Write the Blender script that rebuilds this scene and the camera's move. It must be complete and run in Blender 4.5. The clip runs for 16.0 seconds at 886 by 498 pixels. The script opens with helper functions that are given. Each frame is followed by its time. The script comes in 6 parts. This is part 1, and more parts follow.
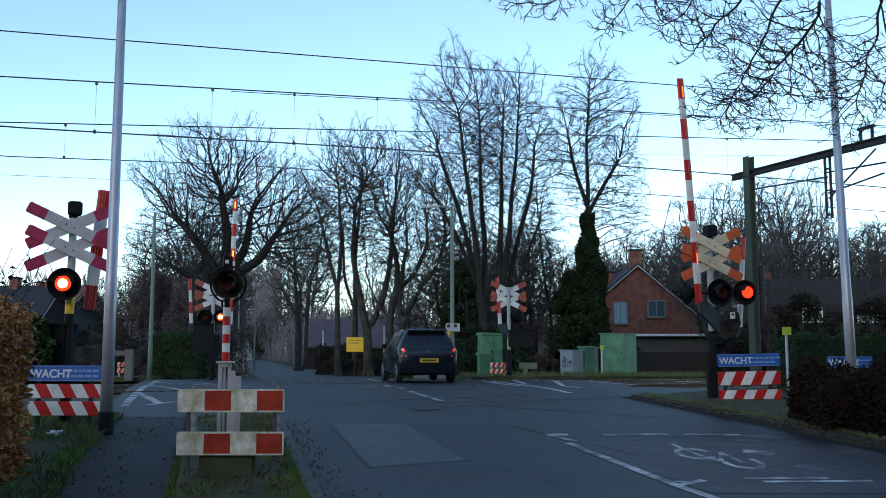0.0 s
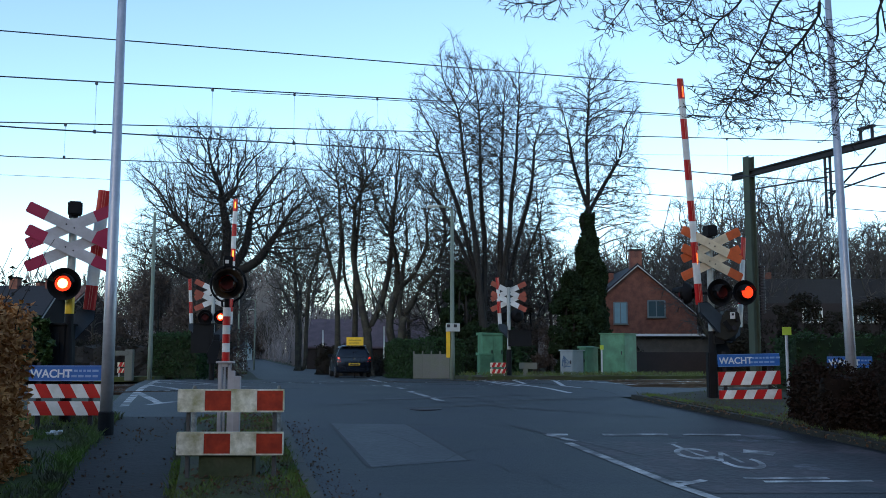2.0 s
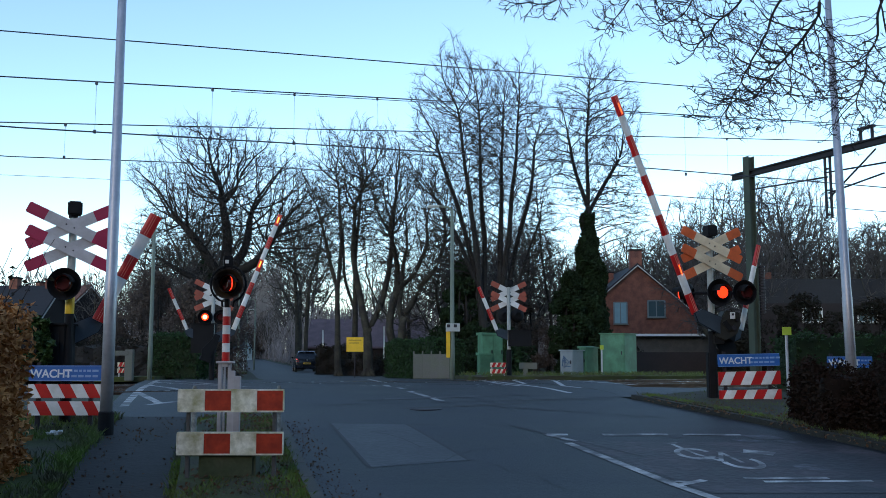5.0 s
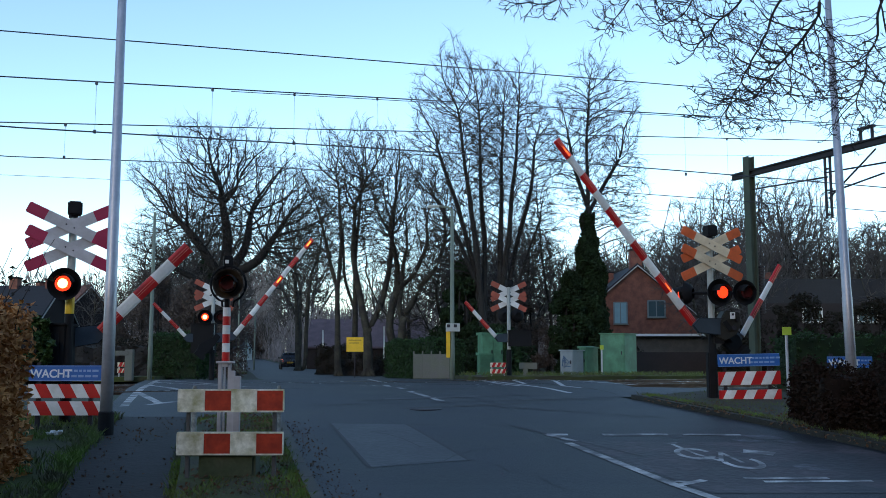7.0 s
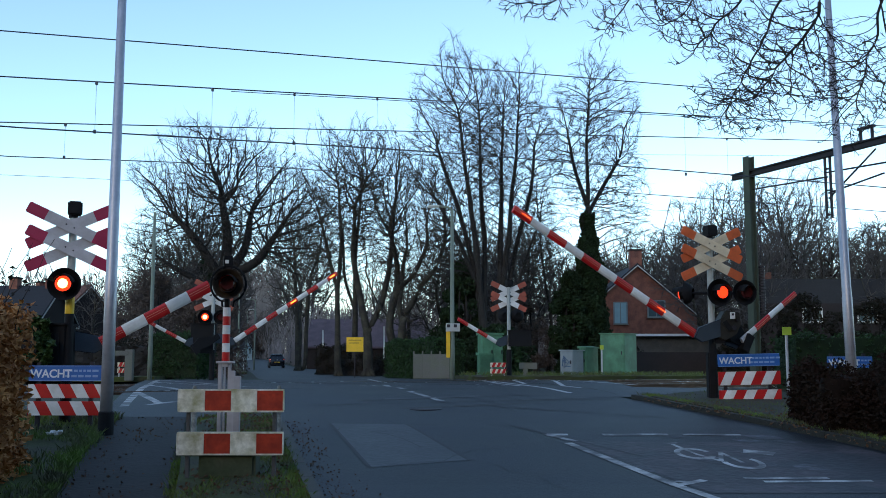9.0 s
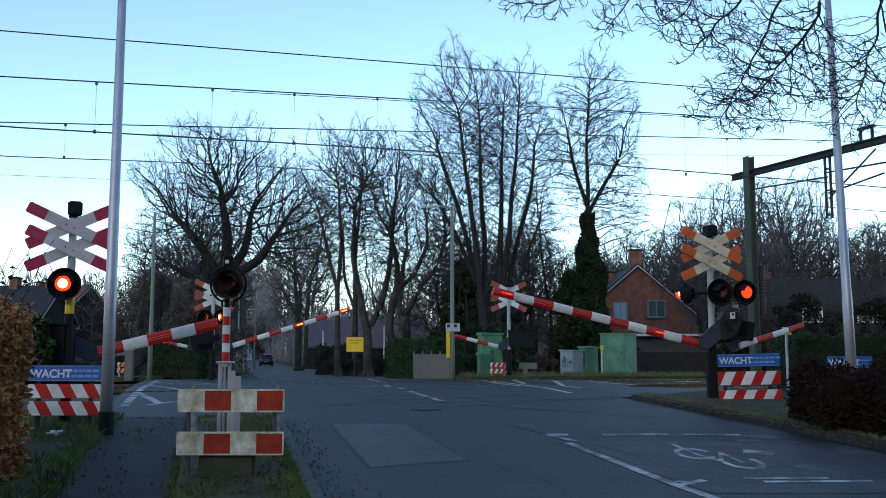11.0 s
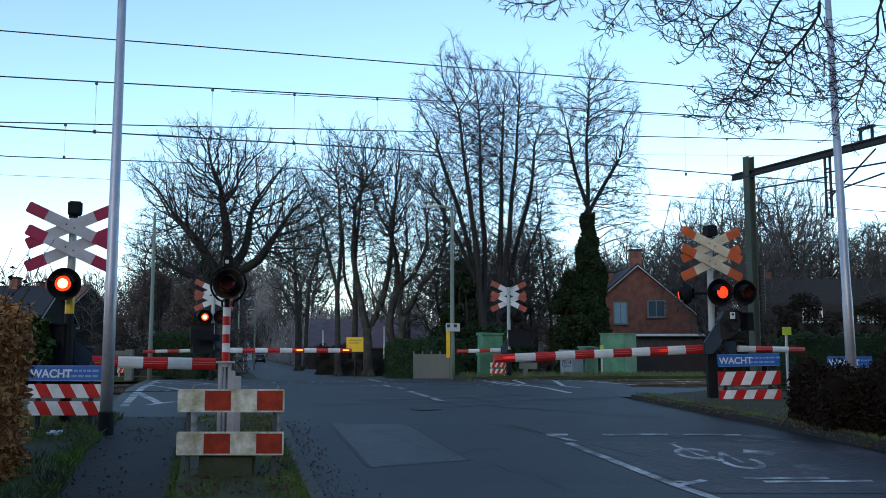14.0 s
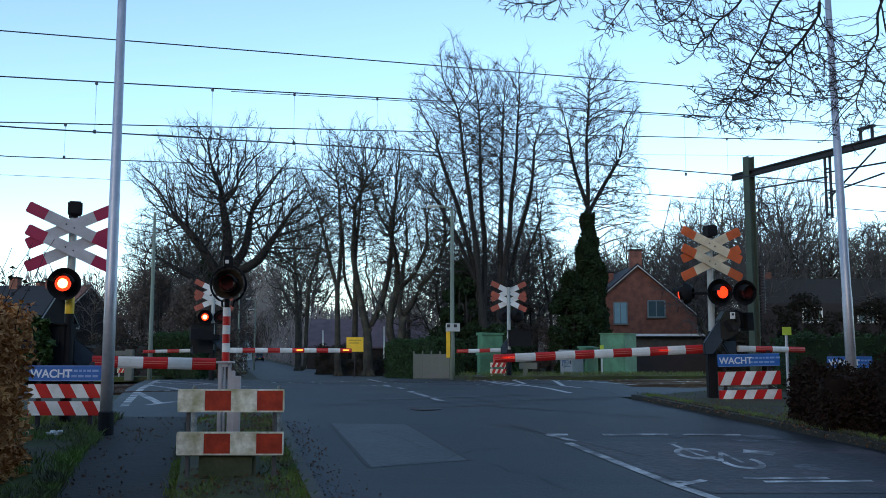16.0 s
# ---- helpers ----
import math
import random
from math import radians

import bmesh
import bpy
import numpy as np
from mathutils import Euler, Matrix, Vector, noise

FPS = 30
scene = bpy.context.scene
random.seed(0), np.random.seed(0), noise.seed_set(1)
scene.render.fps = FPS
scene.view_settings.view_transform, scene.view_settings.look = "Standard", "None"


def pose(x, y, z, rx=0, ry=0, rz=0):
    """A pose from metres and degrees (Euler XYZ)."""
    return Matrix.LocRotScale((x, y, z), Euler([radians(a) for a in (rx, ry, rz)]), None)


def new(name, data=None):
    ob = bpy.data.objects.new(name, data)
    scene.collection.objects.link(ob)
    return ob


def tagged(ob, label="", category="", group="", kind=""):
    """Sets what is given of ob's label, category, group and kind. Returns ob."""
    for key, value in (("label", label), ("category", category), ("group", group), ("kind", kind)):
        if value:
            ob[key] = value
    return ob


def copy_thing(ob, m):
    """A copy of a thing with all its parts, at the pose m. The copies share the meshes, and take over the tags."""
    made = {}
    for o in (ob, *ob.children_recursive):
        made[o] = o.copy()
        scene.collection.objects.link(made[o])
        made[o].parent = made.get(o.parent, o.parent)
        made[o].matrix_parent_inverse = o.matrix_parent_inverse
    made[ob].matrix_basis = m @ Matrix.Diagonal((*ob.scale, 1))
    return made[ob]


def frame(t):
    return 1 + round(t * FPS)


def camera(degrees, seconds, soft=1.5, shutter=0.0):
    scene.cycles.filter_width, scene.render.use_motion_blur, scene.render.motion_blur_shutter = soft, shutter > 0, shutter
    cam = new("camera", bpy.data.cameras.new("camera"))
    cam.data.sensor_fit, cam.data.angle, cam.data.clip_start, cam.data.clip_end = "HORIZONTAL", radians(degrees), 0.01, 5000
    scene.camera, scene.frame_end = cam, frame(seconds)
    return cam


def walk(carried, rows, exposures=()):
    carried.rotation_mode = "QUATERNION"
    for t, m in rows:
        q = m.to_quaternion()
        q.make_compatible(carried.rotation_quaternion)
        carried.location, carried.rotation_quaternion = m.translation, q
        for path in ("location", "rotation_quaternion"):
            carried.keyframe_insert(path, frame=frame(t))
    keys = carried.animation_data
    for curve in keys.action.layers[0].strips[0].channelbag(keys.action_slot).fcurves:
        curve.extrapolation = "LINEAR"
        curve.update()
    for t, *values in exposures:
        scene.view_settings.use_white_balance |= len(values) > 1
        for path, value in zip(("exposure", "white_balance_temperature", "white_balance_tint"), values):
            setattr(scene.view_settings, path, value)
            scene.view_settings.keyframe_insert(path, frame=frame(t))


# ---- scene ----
cam = camera(50, 16.0, soft=0.9)
EYE = pose(0, 0, 1.55, 96.35, 0, 0)
walk(cam, [(0.0, EYE), (16.0, EYE)], exposures=[(0.0, 1.08, 6750, 1), (16.0, 1.08, 6750, 1)])

# ---- light ----
SUN_ELEVATION, SUN_TURN = 22.0, 205.0
world = bpy.data.worlds.new("sky")
scene.world = world
world.use_nodes = True
_n, _l = world.node_tree.nodes, world.node_tree.links
_sky = _n.new("ShaderNodeTexSky")
_sky.sky_type = "NISHITA"
_sky.sun_disc = False
_sky.sun_elevation, _sky.sun_rotation = radians(SUN_ELEVATION), radians(SUN_TURN)
_sky.air_density, _sky.dust_density, _sky.ozone_density = 0.85, 0.15, 2.0
_l.new(_sky.outputs[0], _n["Background"].inputs[0])
_n["Background"].inputs[1].default_value = 0.15
sun_data = bpy.data.lights.new("sun", "SUN")
sun_data.energy, sun_data.angle, sun_data.color = 0.25, radians(12), (1.0, 0.72, 0.45)
sun = new("sun", sun_data)
_a, _e = radians(SUN_TURN), radians(SUN_ELEVATION)
_sd = Vector((math.sin(_a) * math.cos(_e), math.cos(_a) * math.cos(_e), math.sin(_e)))
sun.matrix_world = Matrix.Translation(_sd * 50) @ _sd.to_track_quat("Z", "Y").to_matrix().to_4x4()


# ---- materials ----
def material(name, colour, rough=0.7, metal=0.0, vary=0.35, scale=6.0, bump=0.2, fine=60.0, second=None, glow=0.0, stain=0.0, spec=0.5):
    """Grain and blotches at two scales on a base colour; second: the colour of the blotches."""
    m = bpy.data.materials.new(name)
    m.use_nodes = True
    nd, ln = m.node_tree.nodes, m.node_tree.links
    b = nd["Principled BSDF"]
    b.inputs["Metallic"].default_value = metal
    b.inputs["Specular IOR Level"].default_value = spec
    co = nd.new("ShaderNodeTexCoord")
    info = nd.new("ShaderNodeObjectInfo")
    n1, n2 = nd.new("ShaderNodeTexNoise"), nd.new("ShaderNodeTexNoise")
    n1.inputs["Scale"].default_value, n1.inputs["Detail"].default_value = scale, 5
    n2.inputs["Scale"].default_value, n2.inputs["Detail"].default_value = fine, 3
    ln.new(co.outputs["Object"], n1.inputs["Vector"])
    ln.new(co.outputs["Object"], n2.inputs["Vector"])
    sec = second or tuple(c * (1 - vary) for c in colour)
    ramp = nd.new("ShaderNodeValToRGB")
    ramp.color_ramp.elements[0].position, ramp.color_ramp.elements[1].position = 0.38 + stain * 0.1, 0.66
    ramp.color_ramp.elements[0].color, ramp.color_ramp.elements[1].color = (*sec, 1), (*colour, 1)
    ln.new(n1.outputs["Fac"], ramp.inputs[0])
    val = nd.new("ShaderNodeMapRange")
    val.inputs["To Min"].default_value, val.inputs["To Max"].default_value = 1 - vary, 1 + vary
    ln.new(n2.outputs["Fac"], val.inputs["Value"])
    own = nd.new("ShaderNodeMapRange")
    own.inputs["To Min"].default_value, own.inputs["To Max"].default_value = 0.88, 1.1
    ln.new(info.outputs["Random"], own.inputs["Value"])
    mul = nd.new("ShaderNodeMath")
    mul.operation = "MULTIPLY"
    ln.new(val.outputs[0], mul.inputs[0])
    ln.new(own.outputs[0], mul.inputs[1])
    mix = nd.new("ShaderNodeVectorMath")
    mix.operation = "SCALE"
    ln.new(ramp.outputs[0], mix.inputs[0])
    ln.new(mul.outputs[0], mix.inputs["Scale"])
    ln.new(mix.outputs[0], b.inputs["Base Color"])
    rr = nd.new("ShaderNodeMapRange")
    rr.inputs["To Min"].default_value, rr.inputs["To Max"].default_value = max(0.03, rough - 0.12), min(1, rough + 0.12)
    ln.new(n1.outputs["Fac"], rr.inputs["Value"])
    ln.new(rr.outputs[0], b.inputs["Roughness"])
    if bump:
        bp = nd.new("ShaderNodeBump")
        bp.inputs["Strength"].default_value, bp.inputs["Distance"].default_value = bump, 0.01
        ln.new(n2.outputs["Fac"], bp.inputs["Height"])
        ln.new(bp.outputs[0], b.inputs["Normal"])
    if glow:
        b.inputs["Emission Color"].default_value = (*colour, 1)
        b.inputs["Emission Strength"].default_value = glow
    return m


ASPHALT = material("asphalt", (0.024, 0.028, 0.037), 0.6, vary=0.8, scale=0.7, fine=38, bump=0.8, second=(0.0085, 0.0098, 0.0125), spec=0.42)
ASPHALT_NEW = material("asphalt_patch", (0.036, 0.038, 0.045), 0.6, vary=0.6, scale=1.3, fine=14, bump=0.8, second=(0.03, 0.031, 0.036))
ASPHALT_PALE = material("scuffed_asphalt", (0.085, 0.085, 0.1), 0.7, vary=0.9, scale=5, fine=16, bump=0.9, second=(0.03, 0.03, 0.036))
ASPHALT_DARK = material("asphalt_path", (0.019, 0.018, 0.018), 0.85, vary=0.6, scale=1.2, fine=18, bump=0.8, second=(0.015, 0.013, 0.014))
REDPAVE = material("worn_red_asphalt", (0.06, 0.048, 0.055), 0.66, vary=0.9, scale=2.2, fine=12, bump=1.0, second=(0.02, 0.019, 0.023))
TAR = material("tar_joint", (0.027, 0.027, 0.029), 0.7, vary=0.3, scale=8)
LINE = material("road_paint", (0.5, 0.5, 0.5), 0.7, vary=0.5, scale=3.5, fine=26, second=(0.1, 0.1, 0.105), stain=0.3)
LINEFRESH = material("fresh_road_paint", (0.6, 0.6, 0.6), 0.7, vary=0.25, scale=5, fine=40, second=(0.3, 0.3, 0.31))
SOIL = material("soil", (0.03, 0.025, 0.015), 0.95, vary=0.4, scale=0.7, fine=18, bump=0.8, second=(0.024, 0.035, 0.012))
GRASSBASE = material("turf", (0.05, 0.066, 0.012), 0.95, vary=0.45, scale=1.3, fine=25, bump=0.9, second=(0.03, 0.027, 0.015))
BLADE = material("grass_blade", (0.11, 0.18, 0.02), 0.7, vary=0.4, scale=2.0, bump=0, second=(0.06, 0.058, 0.024))
LITTER = material("dead_leaf", (0.13, 0.068, 0.032), 0.85, vary=0.4, scale=3.0, bump=0, second=(0.09, 0.05, 0.03))
SHRUBTWIG = material("brown_shrub_twigs", (0.026, 0.014, 0.011), 0.9, vary=0.5, scale=4, bump=0, second=(0.02, 0.014, 0.01), spec=0.15)
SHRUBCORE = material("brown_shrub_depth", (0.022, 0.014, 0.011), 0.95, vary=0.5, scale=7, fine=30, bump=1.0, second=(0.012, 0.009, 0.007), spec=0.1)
TURFDRY = material("worn_turf", (0.034, 0.038, 0.014), 0.95, vary=0.5, scale=1.6, fine=25, bump=0.9, second=(0.024, 0.02, 0.013))
KERBDARK = material("dirty_kerb_concrete", (0.022, 0.022, 0.018), 0.95, vary=0.5, scale=3, fine=40, bump=0.8, second=(0.018, 0.018, 0.014))
KERB = material("kerb_concrete", (0.075, 0.072, 0.068), 0.9, vary=0.3, scale=3, fine=50, bump=0.5, second=(0.055, 0.058, 0.045))
BALLAST = material("ballast", (0.055, 0.043, 0.036), 0.95, vary=0.5, scale=6, fine=22, bump=1.0)
RAIL = material("rail_steel", (0.16, 0.11, 0.085), 0.45, metal=0.6, vary=0.3, scale=5)
RAILTOP = material("rail_head", (0.5, 0.5, 0.52), 0.25, metal=1.0, vary=0.1, scale=5, bump=0)
BARK = material("bark", (0.024, 0.021, 0.02), 0.95, vary=0.45, scale=3.0, fine=14, bump=0.8, second=(0.016, 0.014, 0.013))
BARKGREEN = material("mossy_bark", (0.055, 0.05, 0.036), 0.95, vary=0.45, scale=2.0, fine=14, bump=0.8, second=(0.021, 0.019, 0.016))
TWIG = material("twig", (0.036, 0.03, 0.029), 0.9, vary=0.3, scale=1.0, bump=0)
# twig colour lifted to imitate haze on the farther trees
TWIGFAR = material("hazed_far_twig", (0.085, 0.075, 0.074), 0.9, vary=0.3, scale=0.6, bump=0)
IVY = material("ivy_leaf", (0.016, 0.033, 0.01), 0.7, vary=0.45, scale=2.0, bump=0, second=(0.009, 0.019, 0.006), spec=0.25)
HEDGE = material("hedge_leaf", (0.026, 0.06, 0.017), 0.7, vary=0.45, scale=2.5, bump=0, second=(0.014, 0.034, 0.01), spec=0.25)
BEECH = material("withered_beech_leaf", (0.6, 0.28, 0.09), 0.8, vary=0.45, scale=4, bump=0, second=(0.36, 0.15, 0.05))
DARKLEAF = material("dark_shrub_leaf", (0.024, 0.018, 0.014), 0.8, vary=0.45, scale=3, bump=0, second=(0.014, 0.015, 0.009), spec=0.2)
WHITE = material("white_enamel", (0.8, 0.79, 0.78), 0.45, vary=0.1, scale=5, fine=30, bump=0.03, second=(0.68, 0.66, 0.63))
BOOMWHITE = material("white_reflective", (0.82, 0.81, 0.79), 0.4, vary=0.08, scale=6, fine=30, bump=0.02, second=(0.7, 0.69, 0.66))
DIRTYPOST = material("weathered_white_post", (0.4, 0.4, 0.38), 0.8, vary=0.4, scale=9, fine=30, bump=0.2, second=(0.13, 0.13, 0.115))
LEGGREY = material("dull_steel_leg", (0.11, 0.11, 0.115), 0.6, metal=0.3, vary=0.3, scale=6, fine=30, bump=0.1)
# distance haze mixed into the twig colour of the far woods
HAZEWOOD = material("haze_paled_twigs", (0.23, 0.21, 0.22), 1.0, vary=0.3, scale=0.05, bump=0, spec=0.1)
# white darkened for the shade on the footpath cross; the island mount shares it
GREYWHITE = material("white_enamel_shaded", (0.55, 0.53, 0.56), 0.5, vary=0.1, scale=5, fine=30, bump=0.03, second=(0.44, 0.42, 0.44))
THICKET = material("thicket_twigs", (0.12, 0.095, 0.085), 0.9, vary=0.4, scale=2, bump=0, second=(0.075, 0.06, 0.056), spec=0.2)
# ivy green brightened as if lit, for the leaves at the dark drive
IVYLIT = material("lit_ivy_leaf", (0.05, 0.1, 0.022), 0.5, vary=0.4, scale=4, bump=0, second=(0.028, 0.06, 0.014))
FRAMEGREY = material("blue_grey_window_frame", (0.14, 0.18, 0.2), 0.6, vary=0.1, scale=4, bump=0)
# white warmed to cream for low sun on the road cross
CREAM = material("sunlit_cream_enamel", (0.78, 0.66, 0.47), 0.5, vary=0.12, scale=5, fine=30, bump=0.03, second=(0.66, 0.53, 0.36))
# board red dimmed to crimson for the shade on the footpath cross
CRIMSON = material("shaded_crimson_enamel", (0.4, 0.01, 0.07), 0.45, vary=0.15, scale=5, bump=0.03)
RED = material("red_reflective", (0.56, 0.014, 0.014), 0.4, vary=0.15, scale=6, bump=0.03)
# faded red pushed to orange, the warm sun put into the colour
ORANGE = material("faded_sunlit_orange", (0.72, 0.14, 0.04), 0.5, vary=0.18, scale=6, bump=0.03)
DULLRED = material("dull_orange_red", (0.42, 0.1, 0.06), 0.6, vary=0.2, scale=6, bump=0.03)
REDPALE = material("pale_red_streak", (0.8, 0.3, 0.22), 0.35, vary=0.1, scale=5, bump=0)
BRICKRED = material("brick_red_board", (0.5, 0.05, 0.02), 0.65, vary=0.3, scale=6, fine=30, bump=0.05, second=(0.3, 0.03, 0.014), spec=0.3)
BOARDWHITE = material("algae_stained_white", (0.84, 0.8, 0.68), 0.6, vary=0.18, scale=7, fine=28, bump=0.06, second=(0.36, 0.33, 0.16), stain=-0.6)
BLUE = material("blue_sign_enamel", (0.03, 0.14, 0.46), 0.4, vary=0.1, scale=4, bump=0)
LETTER = material("pale_lettering", (0.72, 0.76, 0.8), 0.5, vary=0.05, bump=0)
LETTERDIM = material("pale_blue_lettering", (0.25, 0.38, 0.62), 0.5, vary=0.05, bump=0)
GALV = material("galvanised_steel", (0.48, 0.48, 0.53), 0.45, metal=0.55, vary=0.15, scale=4, fine=20, bump=0.05)
POSTGREY = material("pale_grey_post", (0.45, 0.47, 0.46), 0.55, vary=0.15, scale=4, bump=0.04)
CONCPOLE = material("concrete_mast", (0.17, 0.2, 0.175), 0.85, vary=0.2, scale=2, bump=0.2, second=(0.15, 0.18, 0.14))
MASTGREEN = material("green_grey_mast", (0.06, 0.08, 0.06), 0.75, vary=0.2, scale=2, bump=0.2)
STEELDARK = material("dark_steel", (0.03, 0.026, 0.034), 0.6, metal=0.3, vary=0.2, scale=4)
BLACK = material("black_housing", (0.012, 0.012, 0.014), 0.75, vary=0.25, scale=5, bump=0.05, spec=0.2)
DRIVEOLIVE = material("dark_olive_casting", (0.03, 0.027, 0.018), 0.6, metal=0.2, vary=0.4, scale=7, fine=25, bump=0.2, second=(0.014, 0.013, 0.01))
BLUEGREY = material("blue_grey_steel", (0.06, 0.076, 0.1), 0.55, metal=0.3, vary=0.2, scale=5, bump=0.05)
DISH = material("smoky_lamp_dish", (0.05, 0.035, 0.022), 0.3, vary=0.3, scale=6, bump=0, second=(0.045, 0.035, 0.03))
YELLOW = material("yellow_sign", (0.8, 0.48, 0.02), 0.5, vary=0.12, scale=4, bump=0)
LIME = material("yellow_green_plate", (0.5, 0.62, 0.06), 0.5, vary=0.1, scale=4, bump=0)
CABGREEN = material("green_cabinet", (0.1, 0.26, 0.15), 0.55, vary=0.15, scale=2.5, fine=14, bump=0.05, second=(0.065, 0.16, 0.09))
SCRAWL = material("blue_spray_paint", (0.05, 0.12, 0.24), 0.6, vary=0.3, scale=6, bump=0)
CABGREY = material("grey_cabinet", (0.3, 0.34, 0.36), 0.6, vary=0.15, scale=2.5, bump=0.05)
CONCRETE = material("weathered_concrete", (0.16, 0.158, 0.15), 0.9, vary=0.25, scale=2.5, fine=30, bump=0.3, second=(0.15, 0.16, 0.13))
MOSSCONC = material("mossy_concrete", (0.09, 0.095, 0.06), 0.95, vary=0.35, scale=3, fine=25, bump=0.6, second=(0.05, 0.065, 0.03))
BRICKWALL = material("red_brick", (0.21, 0.085, 0.058), 0.9, vary=0.3, scale=2, fine=9, bump=0.3, second=(0.13, 0.048, 0.036))
WINGWALL = material("grey_brown_brick", (0.09, 0.075, 0.066), 0.9, vary=0.3, scale=2, fine=9, bump=0.3)
BRICKDARK = material("dark_brick", (0.028, 0.02, 0.02), 0.9, vary=0.3, scale=2, fine=9, bump=0.3)
TILE = material("dark_roof_tile", (0.02, 0.02, 0.026), 0.75, vary=0.3, scale=1.2, fine=8, bump=0.5)
TILERED = material("red_roof_tile", (0.13, 0.055, 0.042), 0.8, vary=0.3, scale=1.2, fine=8, bump=0.5)
TILEPLUM = material("plum_roof_tile", (0.12, 0.085, 0.1), 0.85, vary=0.3, scale=1.2, fine=8, bump=0.5)
PLASTER = material("white_trim", (0.7, 0.7, 0.68), 0.6, vary=0.1, scale=4, bump=0)
TRIMGREY = material("greyed_white_trim", (0.36, 0.36, 0.36), 0.6, vary=0.2, scale=4, bump=0)
PANE = material("window_glass", (0.06, 0.1, 0.12), 0.08, vary=0.15, scale=1, bump=0)
BLIND = material("pale_blue_blind", (0.2, 0.34, 0.4), 0.5, vary=0.15, scale=2, bump=0)
CARBODY = material("dark_blue_car_paint", (0.008, 0.011, 0.02), 0.25, metal=0.2, vary=0.1, scale=3, bump=0)
CARGLASS = material("car_window", (0.012, 0.016, 0.022), 0.06, vary=0.1, scale=2, bump=0)
TYRE = material("tyre_rubber", (0.02, 0.02, 0.02), 0.9, vary=0.2, scale=10)
RIM = material("alloy_rim", (0.4, 0.41, 0.43), 0.3, metal=0.9, vary=0.1, scale=6, bump=0)
TAILRED = material("lit_tail_lamp", (0.9, 0.04, 0.02), 0.3, vary=0.1, scale=5, bump=0, glow=0.3)
PLATE = material("yellow_plate", (0.75, 0.5, 0.03), 0.5, vary=0.1, scale=5, bump=0)
LIT = material("lit_red_lens", (1.0, 0.03, 0.01), 0.3, vary=0.0, bump=0, glow=1.2)
LITCORE = material("lit_lamp_core", (1.0, 0.42, 0.11), 0.3, vary=0.0, bump=0, glow=5.0)
LITRED = material("lit_red_core", (1.0, 0.03, 0.008), 0.3, vary=0.0, bump=0, glow=1.4)
LENSDARK = material("unlit_red_lens", (0.07, 0.012, 0.012), 0.2, vary=0.2, scale=5, bump=0)
BOOMLIT = material("lit_orange_boom_lamp", (1.0, 0.2, 0.03), 0.3, vary=0.0, bump=0, glow=2.2)
WIRE = material("overhead_wire", (0.05, 0.055, 0.075), 0.6, metal=0.3, vary=0.1, bump=0)


# ---- builders ----
class Mesh:
    """Gathers tubes, boxes and faces, then becomes one mesh object."""

    def __init__(self):
        self.v, self.f, self.m, self.mats = [], [], [], []

    def slot(self, mat):
        if mat not in self.mats:
            self.mats.append(mat)
        return self.mats.index(mat)

    def add(self, vs, fs, mat):
        k, s = len(self.v), self.slot(mat)
        self.v.extend(vs)
        self.f.extend([tuple(i + k for i in f) for f in fs])
        self.m.extend([s] * len(fs))

    def box(self, c, s, mat, m=None):
        x, y, z = s[0] / 2, s[1] / 2, s[2] / 2
        vs = [Vector((a, b, d)) for d in (-z, z) for b in (-y, y) for a in (-x, x)]
        vs = [(m @ v if m else v) + Vector(c) for v in vs]
        self.add(vs, [(0, 2, 3, 1), (4, 5, 7, 6), (0, 1, 5, 4), (2, 6, 7, 3), (0, 4, 6, 2), (1, 3, 7, 5)], mat)

    def tube(self, pts, radii, mat, sides=8, cap=True):
        vs, fs = [], []
        n = len(pts)
        for i in range(n):
            a, b = pts[max(0, i - 1)], pts[min(n - 1, i + 1)]
            d = (Vector(b) - Vector(a)).normalized()
            u = d.cross(Vector((0, 0, 1)) if abs(d.z) < 0.9 else Vector((1, 0, 0))).normalized()
            w = d.cross(u)
            p, r = Vector(pts[i]), radii[i]
            for k in range(sides):
                an = 2 * math.pi * k / sides
                vs.append(p + u * (r * math.cos(an)) + w * (r * math.sin(an)))
        for i in range(n - 1):
            for k in range(sides):
                q = (k + 1) % sides
                fs.append((i * sides + k, i * sides + q, (i + 1) * sides + q, (i + 1) * sides + k))
        if cap:
            fs.append(tuple(range(sides - 1, -1, -1)))
            fs.append(tuple((n - 1) * sides + k for k in range(sides)))
        self.add(vs, fs, mat)

    def prism(self, outline, depth, mat, m):
        """A flat outline in x and z, thickened along y, in the frame m."""
        n = len(outline)
        vs = [m @ Vector((x, -depth / 2, z)) for x, z in outline] + [m @ Vector((x, depth / 2, z)) for x, z in outline]
        fs = [tuple(range(n)), tuple(range(2 * n - 1, n - 1, -1))]
        fs += [((i + 1) % n, i, i + n, (i + 1) % n + n) for i in range(n)]
        self.add(vs, fs, mat)

    def object(self, name, parent=None, label="", bevel=0.0, smooth=False):
        me = bpy.data.meshes.new(name)
        me.from_pydata([tuple(v) for v in self.v], [], self.f)
        for mat in self.mats:
            me.materials.append(mat)
        me.polygons.foreach_set("material_index", self.m)
        if bevel:
            bm = bmesh.new()
            bm.from_mesh(me)
            bmesh.ops.remove_doubles(bm, verts=bm.verts, dist=1e-5)
            edges = [e for e in bm.edges if len(e.link_faces) == 2 and e.calc_face_angle(0) > 0.6]
            bmesh.ops.bevel(bm, geom=edges, offset=bevel, segments=2, affect="EDGES", clamp_overlap=True)
            bm.to_mesh(me)
            bm.free()
